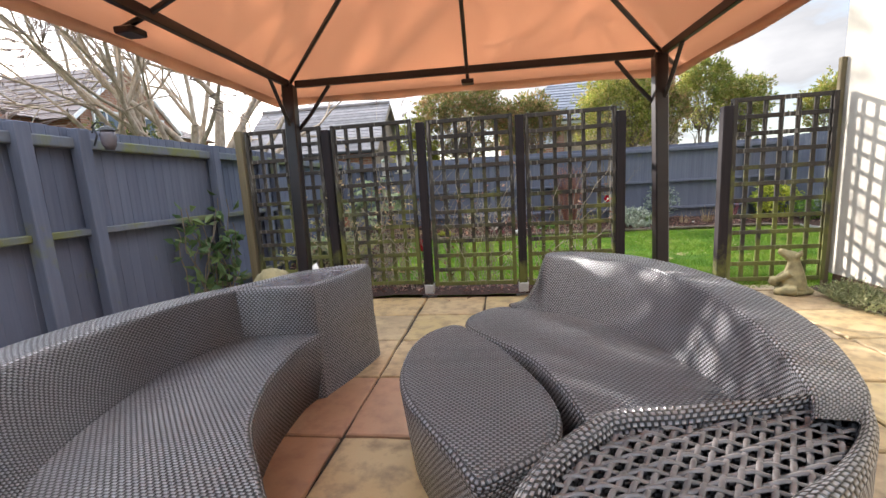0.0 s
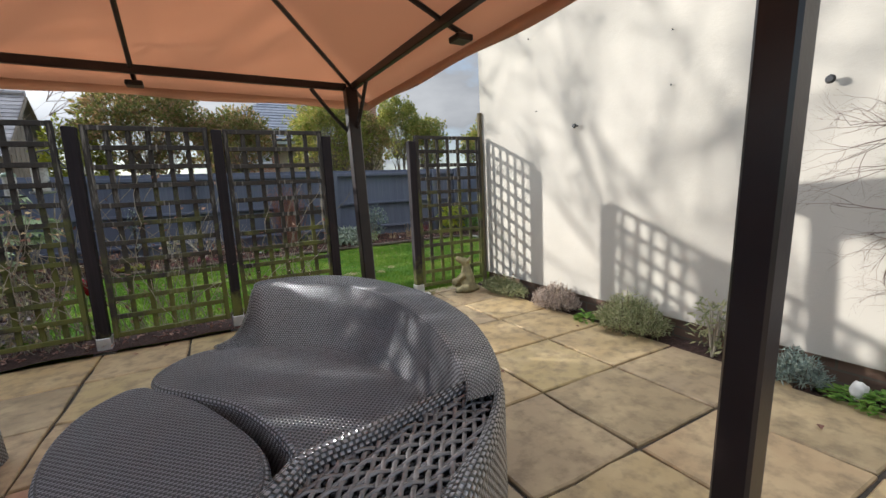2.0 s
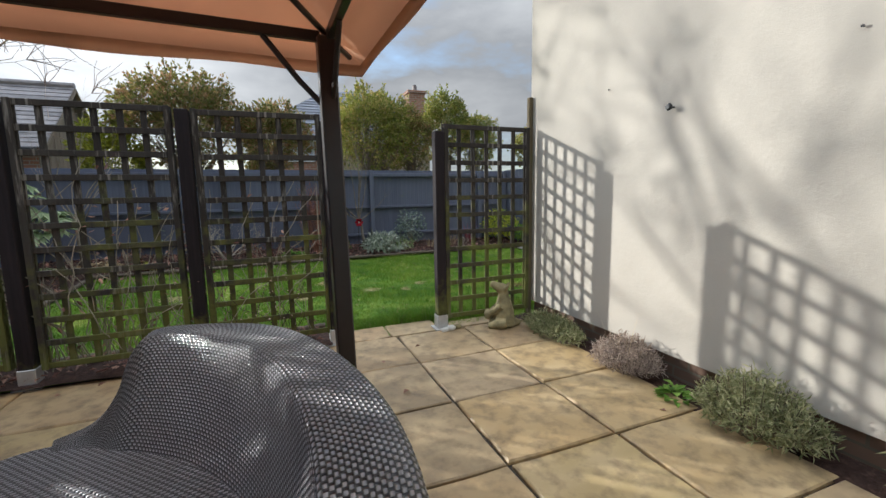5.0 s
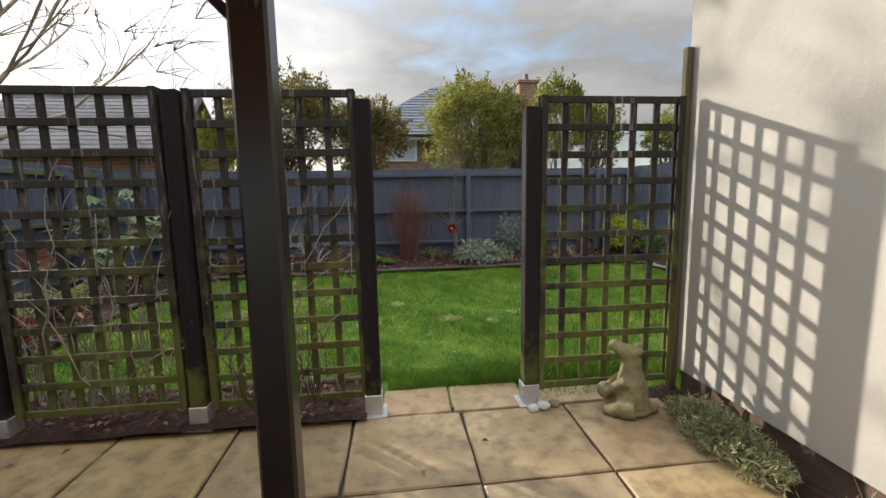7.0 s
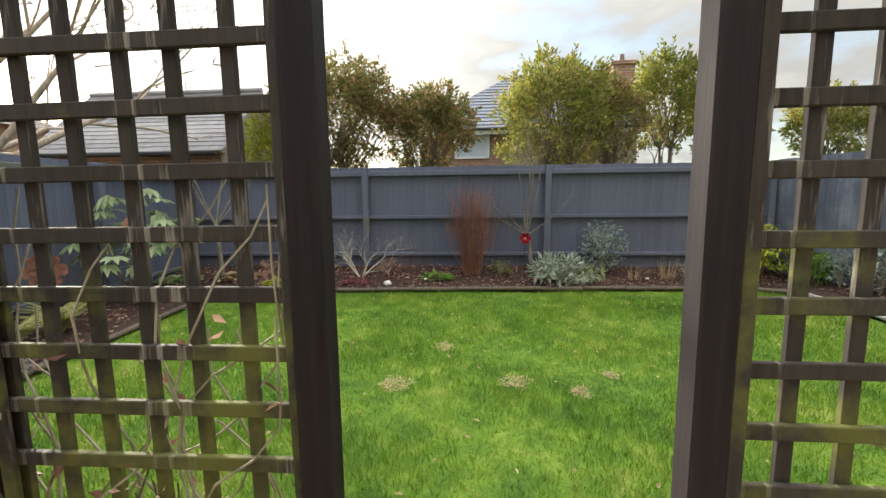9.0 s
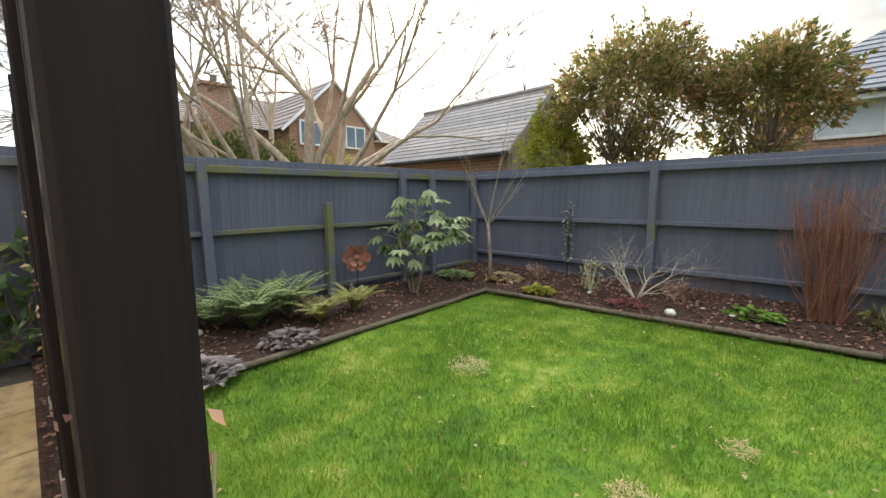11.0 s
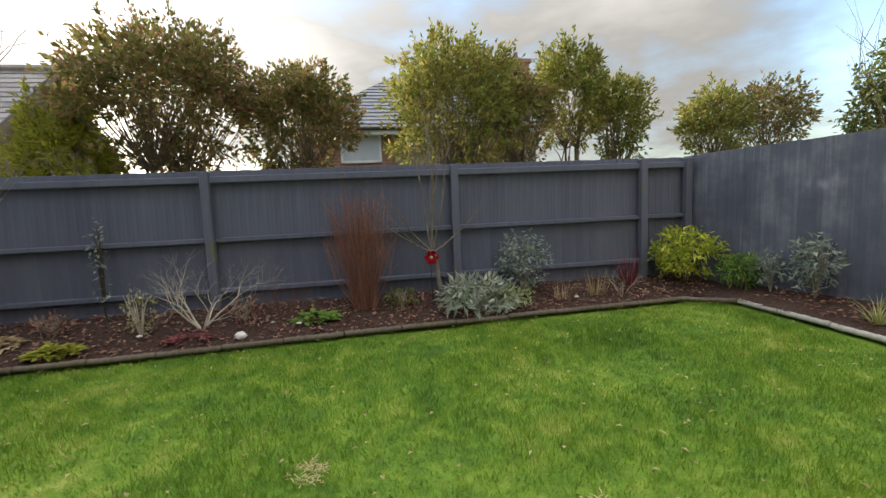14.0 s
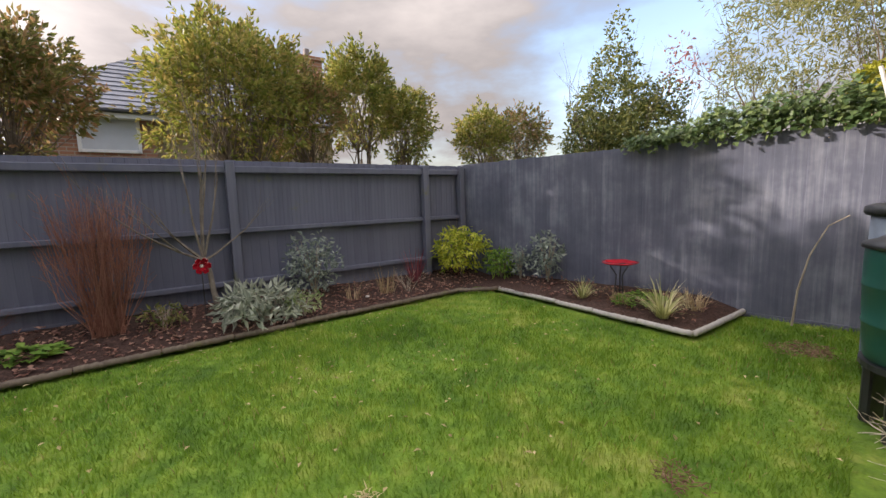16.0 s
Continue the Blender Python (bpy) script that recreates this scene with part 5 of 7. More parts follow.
def leaf_bush(name, label, x, y, z, w, h, mat, seed, n, L, W, stem=None, cat="shrub", shell=0.35, flowers=None):
    r = random.Random(seed)
    t = thing(name, label, cat, pose(x, y, z))
    bm = bmesh.new()
    for k in range(9):
        a = r.uniform(0, 6.28)
        q = r.uniform(0.2, 0.75)
        tube(bm, [(0, 0, -0.03), (w * q * 0.5 * math.cos(a), w * q * 0.5 * math.sin(a), h * 0.5), (w * q * math.cos(a), w * q * math.sin(a), h * r.uniform(0.7, 0.95))], [0.007, 0.006, 0.003], 4)
    part("stems", bm, stem or M_BARK, t)
    bm = bmesh.new()
    crown(bm, r, [((0, 0, h * 0.55), (w, w, h * 0.5)), ((w * .4, 0, h * 0.5), (w * .6, w * .6, h * .4)), ((-w * .35, w * .2, h * 0.62), (w * .55, w * .6, h * .4))], n, L, W, shell)
    part("leaves", bm, mat, t)
    return t, r

def blade_tuft(name, label, x, y, z, n, L, W, mat, seed, spread=0.7, cat="grass tuft", stiff=0.35, r0=0.05):
    r = random.Random(seed)
    t = thing(name, label, cat, pose(x, y, z))
    bm = bmesh.new()
    for _ in range(n):
        a = r.uniform(0, 6.283)
        rr = r0 * math.sqrt(r.random())
        p = Vector((rr * math.cos(a), rr * math.sin(a), -0.02))
        d = Vector((spread * r.random() * math.cos(a), spread * r.random() * math.sin(a), 1)).normalized()
        s = d.cross(Vector((0, 0, 1)))
        s = s.normalized() if s.length > 1e-3 else Vector((1, 0, 0))
        prev, l = None, L * r.uniform(0.6, 1.15)
        for i in range(5):
            w = W * (1 - i / 4.4)
            q = p + Vector((0, 0, 0))
            vs = (bm.verts.new(q - s * w / 2), bm.verts.new(q + s * w / 2))
            if prev:
                bm.faces.new((prev[0], prev[1], vs[1], vs[0]))
            prev = vs
            p = p + d * l / 4
            d = (d + Vector((d.x, d.y, 0)) * stiff - Vector((0, 0, stiff * 0.55 * (i + 1) / 2))).normalized()
    part("blades", bm, mat, t)
    return t

def fern(x, y, z, n, L, seed, label="arching pale-green fern at the fence", mat=None):
    r = random.Random(seed)
    t = thing("fern", label, "fern", pose(x, y, z), "ferns")
    for k in range(n):
        a = 2 * math.pi * k / n + r.uniform(-.3, .3)
        bm = bmesh.new()
        l = L * r.uniform(0.65, 1.1)
        k_ = r.uniform(0.05, 0.5)
        p, d = Vector((0, 0, -0.01)), Vector((k_ * math.cos(a), k_ * math.sin(a), 1)).normalized()
        m_ = 22
        pts = [p.copy()]
        for i in range(m_):
            p = p + d * l / m_
            d = (d + Vector((math.cos(a) * 0.040, math.sin(a) * 0.036, -0.045))).normalized()
            pts.append(p.copy())
            s = d.cross(Vector((0, 0, 1))).normalized()
            w = 0.19 * L * math.sin(math.pi * min(1, (i + 1.6) / (m_ + 2))) * (1 - 0.35 * i / m_)
            for e in (-1, 1):
                q = s * e + d * 0.35 + Vector((0, 0, -0.08))
                leaf(bm, p.copy(), q, Vector((0, 0, 1)), w, l / m_ * 0.95, 0.05)
        tube(bm, pts, [0.004] * (m_ - 2) + [0.002] * 3, 3)
        part("frond", bm, mat or M_FERN, t)
    return t

fern(-3.92, 1.50, 0.08, 34, 0.74, 1)
fern(-4.08, 1.95, 0.08, 28, 0.70, 2)
fern(-4.20, 1.25, 0.08, 20, 0.60, 6)
fern(-3.66, 2.12, 0.07, 22, 0.46, 3, "low yellow-green fern in the side bed", M_LIME)
fern(-3.72, 2.62, 0.07, 22, 0.48, 4, "low yellow-green fern in the side bed", M_LIME)
# palmate evergreen
r = random.Random(7)
fa = thing("fatsia", "tall fatsia with big hand-shaped pale-green leaves", "shrub", pose(-3.90, 3.70, 0.08) @ Matrix.Scale(1.32, 4))
stems = [((0, 0, 0), (-0.05, 0.03, 0.5), (-0.02, 0.1, 0.98)), ((0.05, 0, 0), (0.16, 0.05, 0.45), (0.12, 0.25, 0.80)), ((-0.04, 0, 0), (-0.1, -0.05, 0.4), (-0.14, -0.08, 0.62)), ((0, 0.04, 0), (0.08, 0.18, 0.5), (0.12, 0.30, 0.72))]
for s_ in stems:
    bm = bmesh.new()
    tube(bm, s_, [0.016, 0.013, 0.010], 6)
    part("stem", bm, M_BARK, fa)
    for k in range(14):
        a = r.uniform(0, 6.283)
        base = Vector(s_[2]) - Vector((0, 0, r.uniform(0, 0.34)))
        tip = base + Vector((math.cos(a) * 0.22, math.sin(a) * 0.22, r.uniform(0.0, 0.14)))
        bm = bmesh.new()
        tube(bm, [base, (base + tip) / 2 + Vector((0, 0, 0.03)), tip], 0.004, 4)
        out = Vector((math.cos(a), math.sin(a), r.uniform(-1.1, 0.0))).normalized()
        for j in range(7):
            f = (j - 3) / 3 * 1.9
            q = Matrix.Rotation(f, 3, "Z") @ out
            leaf(bm, tip.copy(), q, Vector((0.3 * math.cos(a), 0.3 * math.sin(a), 1)), 0.165 * (1 - 0.08 * abs(j - 3)), 0.058, 0.12)
        part("leaf", bm, M_FATSIA, fa)

def ground_leaves(name, label, x, y, w, d, n, mat, seed, z=0.06, L=0.07):
    r = random.Random(seed)
    bm = bmesh.new()
    for _ in range(n):
        a, q = r.uniform(0, 6.283), math.sqrt(r.random())
        leaf(bm, Vector((w * q * math.cos(a), d * q * math.sin(a), r.uniform(0, 0.10) * (1.1 - q))), Vector((math.cos(a), math.sin(a), r.uniform(-.1, .5))), Vector((0, 0, 1)), L * r.uniform(.6, 1.3), L * r.uniform(.5, 1.0), 0.15)
    return solid(name, bm, mat, label, "plant", m=pose(x, y, z))

ground_leaves("heuchera", "mounded grey-purple heuchera beside the edging", -3.10, 0.82, 0.30, 0.20, 260, M_HEUCH, 3, 0.07, 0.085)
ground_leaves("heuchera", "dusky purple heuchera beside the edging", -3.32, 1.62, 0.24, 0.24, 200, M_HEUCH, 4, 0.07, 0.07)
ground_leaves("bronze_plant", "low bronze-green mound in the bed corner", -3.45, 5.2, 0.28, 0.2, 190, M_STRAW, 5, 0.12, 0.10)
ground_leaves("lime_plant", "lime-green leafy clump at the edging", -2.62, 4.90, 0.20, 0.14, 150, M_YELLOW, 6, 0.08, 0.09)
ground_leaves("low_plant", "small dark green clump in the back bed", -0.25, 5.30, 0.22, 0.16, 120, M_MOSS, 8, 0.10, 0.10)
ground_leaves("low_plant", "small wine-red clump in the back bed", -1.45, 4.95, 0.22, 0.10, 110, M_PINK, 9, 0.09, 0.05)
ground_leaves("low_plant", "small pale leafy clump by the fern", -4.2, 4.9, 0.3, 0.25, 150, M_FERN, 10, 0.12, 0.10)

# young bare tree in the corner of the bed
def bare_tree(name, label, x, y, z, h, forks, mat, seed, rad=0.03):
    r = random.Random(seed)
    t = thing(name, label, "tree", pose(x, y, z))
    bm = bmesh.new()
    pts = [Vector((0.02 * r.uniform(-1, 1) * i, 0.02 * r.uniform(-1, 1) * i, h * i / 4 - 0.03)) for i in range(5)]
    tube(bm, pts, [rad * (1.1 - 0.1 * i) for i in range(5)], 7)
    part("trunk", bm, mat, t, smooth=True)
    for d, L in forks:
        bm, tips = bmesh.new(), []
        branch(bm, tips, r, pts[-1] - Vector((0, 0, 0.03)), Vector(d).normalized(), L, rad * (0.42 if L > 0.5 else 0.6), 2, 0.4, 2, 0.2, 5, 0.10, 0.75)
        part("limb", bm, mat, t)
    return t

bare_tree("young_bare_tree", "slender bare young tree in the bed corner", -3.60, 5.05, 0.10, 0.92, [((-0.35, -0.25, 1), 0.75), ((0.45, 0.3, 1), 0.9), ((0.05, 0.1, 1.2), 1.0), ((0.7, 0.5, 0.9), 0.7), ((-0.6, 0.2, 0.8), 0.6)], M_GREYTWIG, 61, 0.034)
bare_tree("young_bare_tree", "pruned bare fruit tree with tall thin shoots", 1.22, 5.48, 0.15, 0.66, [((-0.55, 0, 0.5), 0.42), ((0.75, 0.05, 0.35), 0.55), ((-0.10, 0.05, 1.3), 0.95), ((0.16, 0, 1.3), 1.05), ((0.35, 0.1, 1.1), 0.9), ((-0.32, 0.05, 1.2), 0.85), ((-0.95, -0.2, 0.55), 0.9), ((0.02, -0.1, 1.4), 1.0)], M_KNOTTY, 62, 0.034)
# dense russet stems
r = random.Random(63)
rs = thing("russet_shrub", "dense upright shrub of russet-brown bare stems", "shrub", pose(0.30, 5.50, 0.16))
for k in range(9):
    bm = bmesh.new()
    for _ in range(21):
        a = r.uniform(0, 6.283)
        q = r.uniform(0.06, 0.48)
        top = Vector((q * math.cos(a), q * .7 * math.sin(a), r.uniform(0.80, 1.42) - 0.45 * q * q))
        foot = Vector((0.13 * r.uniform(-1, 1), 0.10 * r.uniform(-1, 1), -0.03))
        mid = foot.lerp(top, 0.45) + Vector((0.16 * q * math.cos(a), 0.12 * q * math.sin(a), 0.02)) + rvec(r) * 0.05
        tube(bm, [foot, mid, top], [0.0042, 0.003, 0.0018], 3, caps=False)
        for j in range(4):
            s = mid.lerp(top, r.random())
            tube(bm, [s, s + (top - mid).normalized() * r.uniform(.05, .18) + rvec(r) * 0.09], [0.002, 0.0013], 3, caps=False)
    part("stem_clump", bm, M_RUSSET, rs)
shrub_twigs("pale_twig_shrub", "bare pale grey-branched shrub in the back bed", -1.45, 5.30, 0.12, M_PALETWIG, 64, 6, 0.46, 0.012, 0.80, 0.75, 4, 0.10)
shrub_twigs("twiggy_shrub", "thin brown-red twiggy shrub in the back bed", -0.62, 5.38, 0.12, M_REDTWIG, 65, 9, 0.28, 0.005, 0.6, 0.7, 3, 0.1)
leaf_bush("rose_shrub", "small bronze-leaved shrub with pale stems", -2.0, 5.18, 0.10, 0.18, 0.50, M_STRAWGREEN, 66, 110, 0.06, 0.028, M_PALETWIG)
leaf_bush("climbing_rose", "thin leafy rose sprig tied against the fence", -2.62, 5.72, 0.12, 0.09, 1.28, M_BLUE, 166, 55, 0.07, 0.036, M_DARKTWIG)
leaf_bush("sage_shrub", "spreading grey-white felted sage bush at the edging", 1.65, 5.12, 0.08, 0.46, 0.36, M_SAGE, 67, 760, 0.13, 0.042, M_TWIG, shell=0.5)
leaf_bush("blue_green_shrub", "loose blue-green leafy shrub before the fence", 2.35, 5.58, 0.15, 0.36, 0.78, M_BLUE, 68, 620, 0.075, 0.038, M_TWIG)
blade_tuft("straw_stubble", "cut straw-coloured stems in the soil", 3.25, 5.35, 0.12, 34, 0.34, 0.012, M_STRAW, 69, 0.5, stiff=0.05, r0=0.12)
blade_tuft("straw_stubble", "cut straw-coloured stems in the soil", 2.75, 5.32, 0.12, 20, 0.22, 0.012, M_STRAW, 70, 0.6, stiff=0.05, r0=0.12)
blade_tuft("red_spike_plant", "spiky wine-red leaves before the fence", 3.85, 5.55, 0.15, 40, 0.46, 0.020, M_PINK, 71, 0.6, stiff=0.1, r0=0.08)
leaf_bush("euphorbia", "lime-yellow flowering euphorbia clump in the corner", 4.68, 5.50, 0.15, 0.46, 0.70, M_EUPH, 72, 1100, 0.10, 0.036, M_BARK, shell=0.4)
blade_tuft("dry_stalks", "dry pale stalks above the euphorbia", 4.70, 5.62, 0.4, 22, 0.62, 0.008, M_STRAW, 73, 0.35, stiff=0.05)
leaf_bush("green_shrub", "bright green upright bushy plant", 5.05, 4.98, 0.12, 0.26, 0.42, M_MOSS, 74, 520, 0.09, 0.022, M_BARK)
leaf_bush("laurel_shrub", "upright pale blue-green laurel sprigs before the boards", 5.25, 4.25, 0.13, 0.24, 0.66, M_BLUE, 75, 300, 0.085, 0.040, M_TWIG)
leaf_bush("laurel_shrub", "small leafy laurel sprig before the boards", 5.15, 4.68, 0.13, 0.18, 0.48, M_BLUE, 76, 150, 0.075, 0.036, M_TWIG)
blade_tuft("variegated_grass", "cream-striped arching grass tuft", 4.92, 3.45, 0.10, 46, 0.32, 0.016, M_VARIEG, 77, 1.3, stiff=0.30)
blade_tuft("variegated_grass", "large cream-striped arching grass tuft", 4.80, 2.42, 0.10, 90, 0.42, 0.016, M_VARIEG, 78, 1.3, stiff=0.30)
blade_tuft("dry_grass", "dry brownish grass tuft at the corner edging", 5.32, 2.36, 0.10, 110, 0.26, 0.010, M_STRAW, 79, 0.9, stiff=0.25, r0=0.12)
ground_leaves("low_plant", "low green cushion in the corner bed", 5.15, 2.85, 0.30, 0.25, 260, M_MOSS, 80, 0.12, 0.06)
blade_tuft("dry_grass", "small dry grass tuft below the bird bath", 4.98, 3.0, 0.10, 60, 0.16, 0.010, M_STRAW, 81, 0.8, stiff=0.25, r0=0.08)

for k, (x, y, mt, lab) in enumerate([(-0.95, 5.12, M_REDTWIG, "low reddish twiggy stems in the bark mulch"), (-2.25, 5.35, M_BARK, "low brown twiggy stems before the fence"), (0.85, 5.15, M_REDTWIG, "low reddish twiggy stems in the bark mulch"),
                                     (3.0, 5.55, M_BARK, "low brown twiggy stems before the fence"), (-2.95, 5.25, M_BARK, "low brown twiggy stems before the fence"), (3.55, 5.25, M_PALETWIG, "bleached cut stems at the bed front")]):
    shrub_twigs("twiggy_shrub", lab, x, y, 0.10, mt, 120 + k, 6, 0.20, 0.004, 0.7, 0.8, 2, 0.1)
for k, (x, y, lab, mt) in enumerate([(-1.05, 5.45, "dry brown-leaved perennial in the back bed", M_DEAD), (0.75, 5.42, "dark green ferny clump in the back bed", M_HOLLY), (-3.0, 5.45, "bronze-leaved low perennial in the back bed", M_DEAD), (2.05, 5.05, "pale green low herb in the back bed", M_FERN)]):
    leaf_bush("perennial", lab, x, y, 0.10, 0.20, 0.26, mt, 140 + k, 150, 0.07, 0.026, M_TWIG)

# plants on the patio side, along the house wall
def cushion(name, label, x, y, w, d, h, mat, seed, n):
    r = random.Random(seed)
    t = thing(name, label, "plant", pose(x, y, 0.0))
    bm = bmesh.new()
    bs = bmesh.new()
    for k in range(n):
        a, q = r.uniform(0, 6.283), math.sqrt(r.random())
        bx, by = w * q * math.cos(a), d * q * math.sin(a)
        top = Vector((bx, by, h * (1.05 - 0.75 * q * q) * r.uniform(0.75, 1.15)))
        st = Vector((bx * 0.45, by * 0.45, 0))
        if k % 6 == 0:
            tube(bs, [st, (st + top) / 2 + Vector((bx * .1, by * .1, 0)), top], [0.003, 0.002, 0.0015], 3, caps=False)
        for j in range(5):
            f = r.uniform(0.45, 1.0)
            leaf(bm, st.lerp(top, f), (rvec(r) * 0.8 + Vector((bx, by, 0.25))).normalized(), rvec(r), r.uniform(0.03, 0.055), 0.009, 0.1)
    part("stems", bs, M_BARK, t)
    part("foliage", bm, mat, t)
    return t

cushion("lavender", "grey-green lavender cushion under the wall", 1.78, -2.30, 0.24, 0.34, 0.30, M_LAV, 1, 900)
cushion("lavender", "faded pink-grey lavender cushion under the wall", 1.78, -1.42, 0.22, 0.28, 0.24, M_LAVF, 2, 620)
cushion("lavender", "sprawling green plant beside the stone statue", 1.74, -0.62, 0.17, 0.42, 0.20, M_LAV, 3, 620)
cushion("lavender", "small grey lavender tuft under the wall", 1.77, -3.45, 0.14, 0.16, 0.20, M_BLUE, 5, 260)
leaf_bush("leafy_herb", "upright grey-green leafy herb under the wall", 1.80, -2.95, 0.0, 0.14, 0.42, M_LAV, 6, 160, 0.06, 0.018, M_TWIG)
ground_leaves("mossy_mat", "bright green creeping mat along the wall", 1.80, -3.95, 0.15, 0.40, 900, M_MOSS, 7, 0.01, 0.035)
ground_leaves("grass_tuft", "small tuft of fresh grass at the slab edge", 1.72, -1.88, 0.07, 0.07, 60, M_MOSS, 8, 0.0, 0.06)
for k in range(3):
    blade_tuft("seed_stalks", "thin dry seed stalks above the lavender", 1.80, -2.3 + 0.9 * k, 0.05, 10, 0.36, 0.004, M_STRAW, 90 + k, 0.5, stiff=0.05, r0=0.12)

# acer in a pot
pot = thing("plant_pot", "large grey ribbed plant pot with a weeping bare maple", "plant pot", pose(1.52, -4.28, 0))
bm = bmesh.new()
prof = [(0.0, 0.0), (0.165, 0.0), (0.17, 0.02), (0.215, 0.40), (0.225, 0.42), (0.245, 0.43), (0.25, 0.50), (0.235, 0.51), (0.215, 0.50), (0.205, 0.46), (0.0, 0.46)]
ns = 28
rings = [[bm.verts.new((rr * math.cos(2 * math.pi * k / ns), rr * math.sin(2 * math.pi * k / ns), z)) for k in range(ns)] for rr, z in prof[1:-1]]
for a, b in zip(rings, rings[1:]):
    for k in range(ns):
        bm.faces.new((a[k], a[(k + 1) % ns], b[(k + 1) % ns], b[k]))
bm.faces.new(rings[0][::-1])
part("pot_body", bm, plain("grey_plastic", (0.12, 0.125, 0.13), 0.55, vary=0.2, scale=5), pot, smooth=True)
bm = bmesh.new()
bmesh.ops.create_circle(bm, cap_ends=True, radius=0.21, segments=20)
part("pot_soil", bm, M_SOIL, pot, m=pose(0, 0, 0.45))
r = random.Random(15)
ac = thing("maple", "weeping bare Japanese maple with fine reddish twigs", "shrub", pose(1.52, -4.28, 0.45))
bm = bmesh.new()
tube(bm, [(0, 0, -0.02), (0.02, 0.03, 0.25), (-0.02, 0.05, 0.55), (-0.06, 0.02, 0.85)], [0.022, 0.02, 0.017, 0.013], 6)
part("trunk", bm, M_MAPLE, ac)
for k in range(17):
    bm, tips = bmesh.new(), []
    a = radians(60 + 200 * r.random()) if k % 3 else radians(360 * r.random())
    z = r.uniform(0.20, 0.88)
    branch(bm, tips, r, Vector((-0.02, 0.04, z)), Vector((0.30 * math.cos(a) - 0.12, math.sin(a) * 0.75 + 0.30, 0.42)).normalized(), r.uniform(0.26, 0.42), 0.0085, 4, 0.85, 3, -0.05, 4, 0.24, 0.66)
    part("limb", bm, M_MAPLE, ac)

# ---- climbers on the trellis ----
def vine(name, label, x0, x1, y, z0, z1, n, mat, leafmat, nleaf, seed, L=0.05, thick=0.004, m=None):
    r = random.Random(seed)
    t = thing(name, label, "climber", m or pose((x0 + x1) / 2, y, 0))
    w = (x1 - x0) / 2
    spots = []
    for _ in range(n):
        p = Vector((r.uniform(-w, w), r.uniform(-.05, .05), z0 + r.uniform(0, 0.1)))
        d = Vector((r.uniform(-.5, .5), 0, 1)).normalized()
        pts = [p.copy()]
        for i in range(r.randint(5, 12)):
            d = (d + rvec(r) * 0.55 + Vector((0, 0, 0.12))).normalized()
            d.y *= 0.5
            p = p + d * 0.14
            p.x = max(-w * 1.15, min(w * 1.15, p.x))
            p.y = max(-0.09, min(0.09, p.y))
            if p.z > z1:
                break
            pts.append(p.copy())
            spots.append(p.copy())
        if len(pts) > 2:
            bm = bmesh.new()
            tube(bm, pts, [thick * (1.2 - 0.5 * i / len(pts)) for i in range(len(pts))], 4, caps=False)
            part("stem", bm, mat, t)
    bm = bmesh.new()
    for _ in range(nleaf):
        p = r.choice(spots)
        leaf(bm, p + rvec(r) * 0.04, rvec(r), rvec(r), L * r.uniform(.7, 1.3), L * .5, 0.2)
    part("leaves", bm, leafmat, t)
    return t

vine("clematis", "tangle of bare pale clematis stems on the trellis", -2.55, -1.2, 0.075, 0.05, 1.95, 60, M_TWIG, M_DEAD, 160, 1)
vine("clematis", "thin bare climbing stems on the trellis", -1.2, -0.25, 0.07, 0.05, 1.5, 22, M_TWIG, M_DEAD, 50, 2)
vine("clematis", "bare stems and dead leaves over the trellis", -3.5, -2.4, 0.075, 0.05, 1.9, 40, M_TWIG, M_STRAW, 260, 3)
vine("jasmine", "long-leaved evergreen climber beside the fence", -4.64, -4.05, -0.18, 0.05, 1.25, 16, M_BARK, M_IVY, 150, 4, 0.15, 0.006, pose(LX + 0.22, -0.42, 0, 0, 0, 90))
vine("quince", "pale pink flowering quince twigs at the trellis foot", -0.95, -0.30, -0.05, 0.05, 0.62, 12, M_DARKTWIG, leafy("pale_pink_petal", (0.5, 0.3, 0.26), (0.6, 0.42, 0.36), (0.7, 0.55, 0.48)), 50, 6, 0.022, 0.003)
r = random.Random(44)
sl = thing("shrub_leaves", "mixed pale green shrub growing behind the trellis", "shrub", pose(-3.0, 0.28, 0.04))
bm = bmesh.new()
crown(bm, r, [((0, 0, 0.35), (0.5, 0.14, 0.35)), ((0.45, 0, 0.25), (0.4, 0.13, 0.25)), ((-0.7, 0, 0.3), (0.5, 0.14, 0.3)), ((-0.3, 0, 0.8), (0.35, 0.12, 0.3))], 900, 0.065, 0.026)
part("leaves", bm, M_STRAWGREEN, sl)
bm = bmesh.new()
for k in range(14):
    x = r.uniform(-1.0, 0.7)
    tube(bm, [(x, 0, -0.03), (x + r.uniform(-.1, .1), 0.03, 0.4), (x + r.uniform(-.2, .2), 0, r.uniform(.5, .95))], 0.005, 4)
part("stems", bm, M_TWIG, sl)

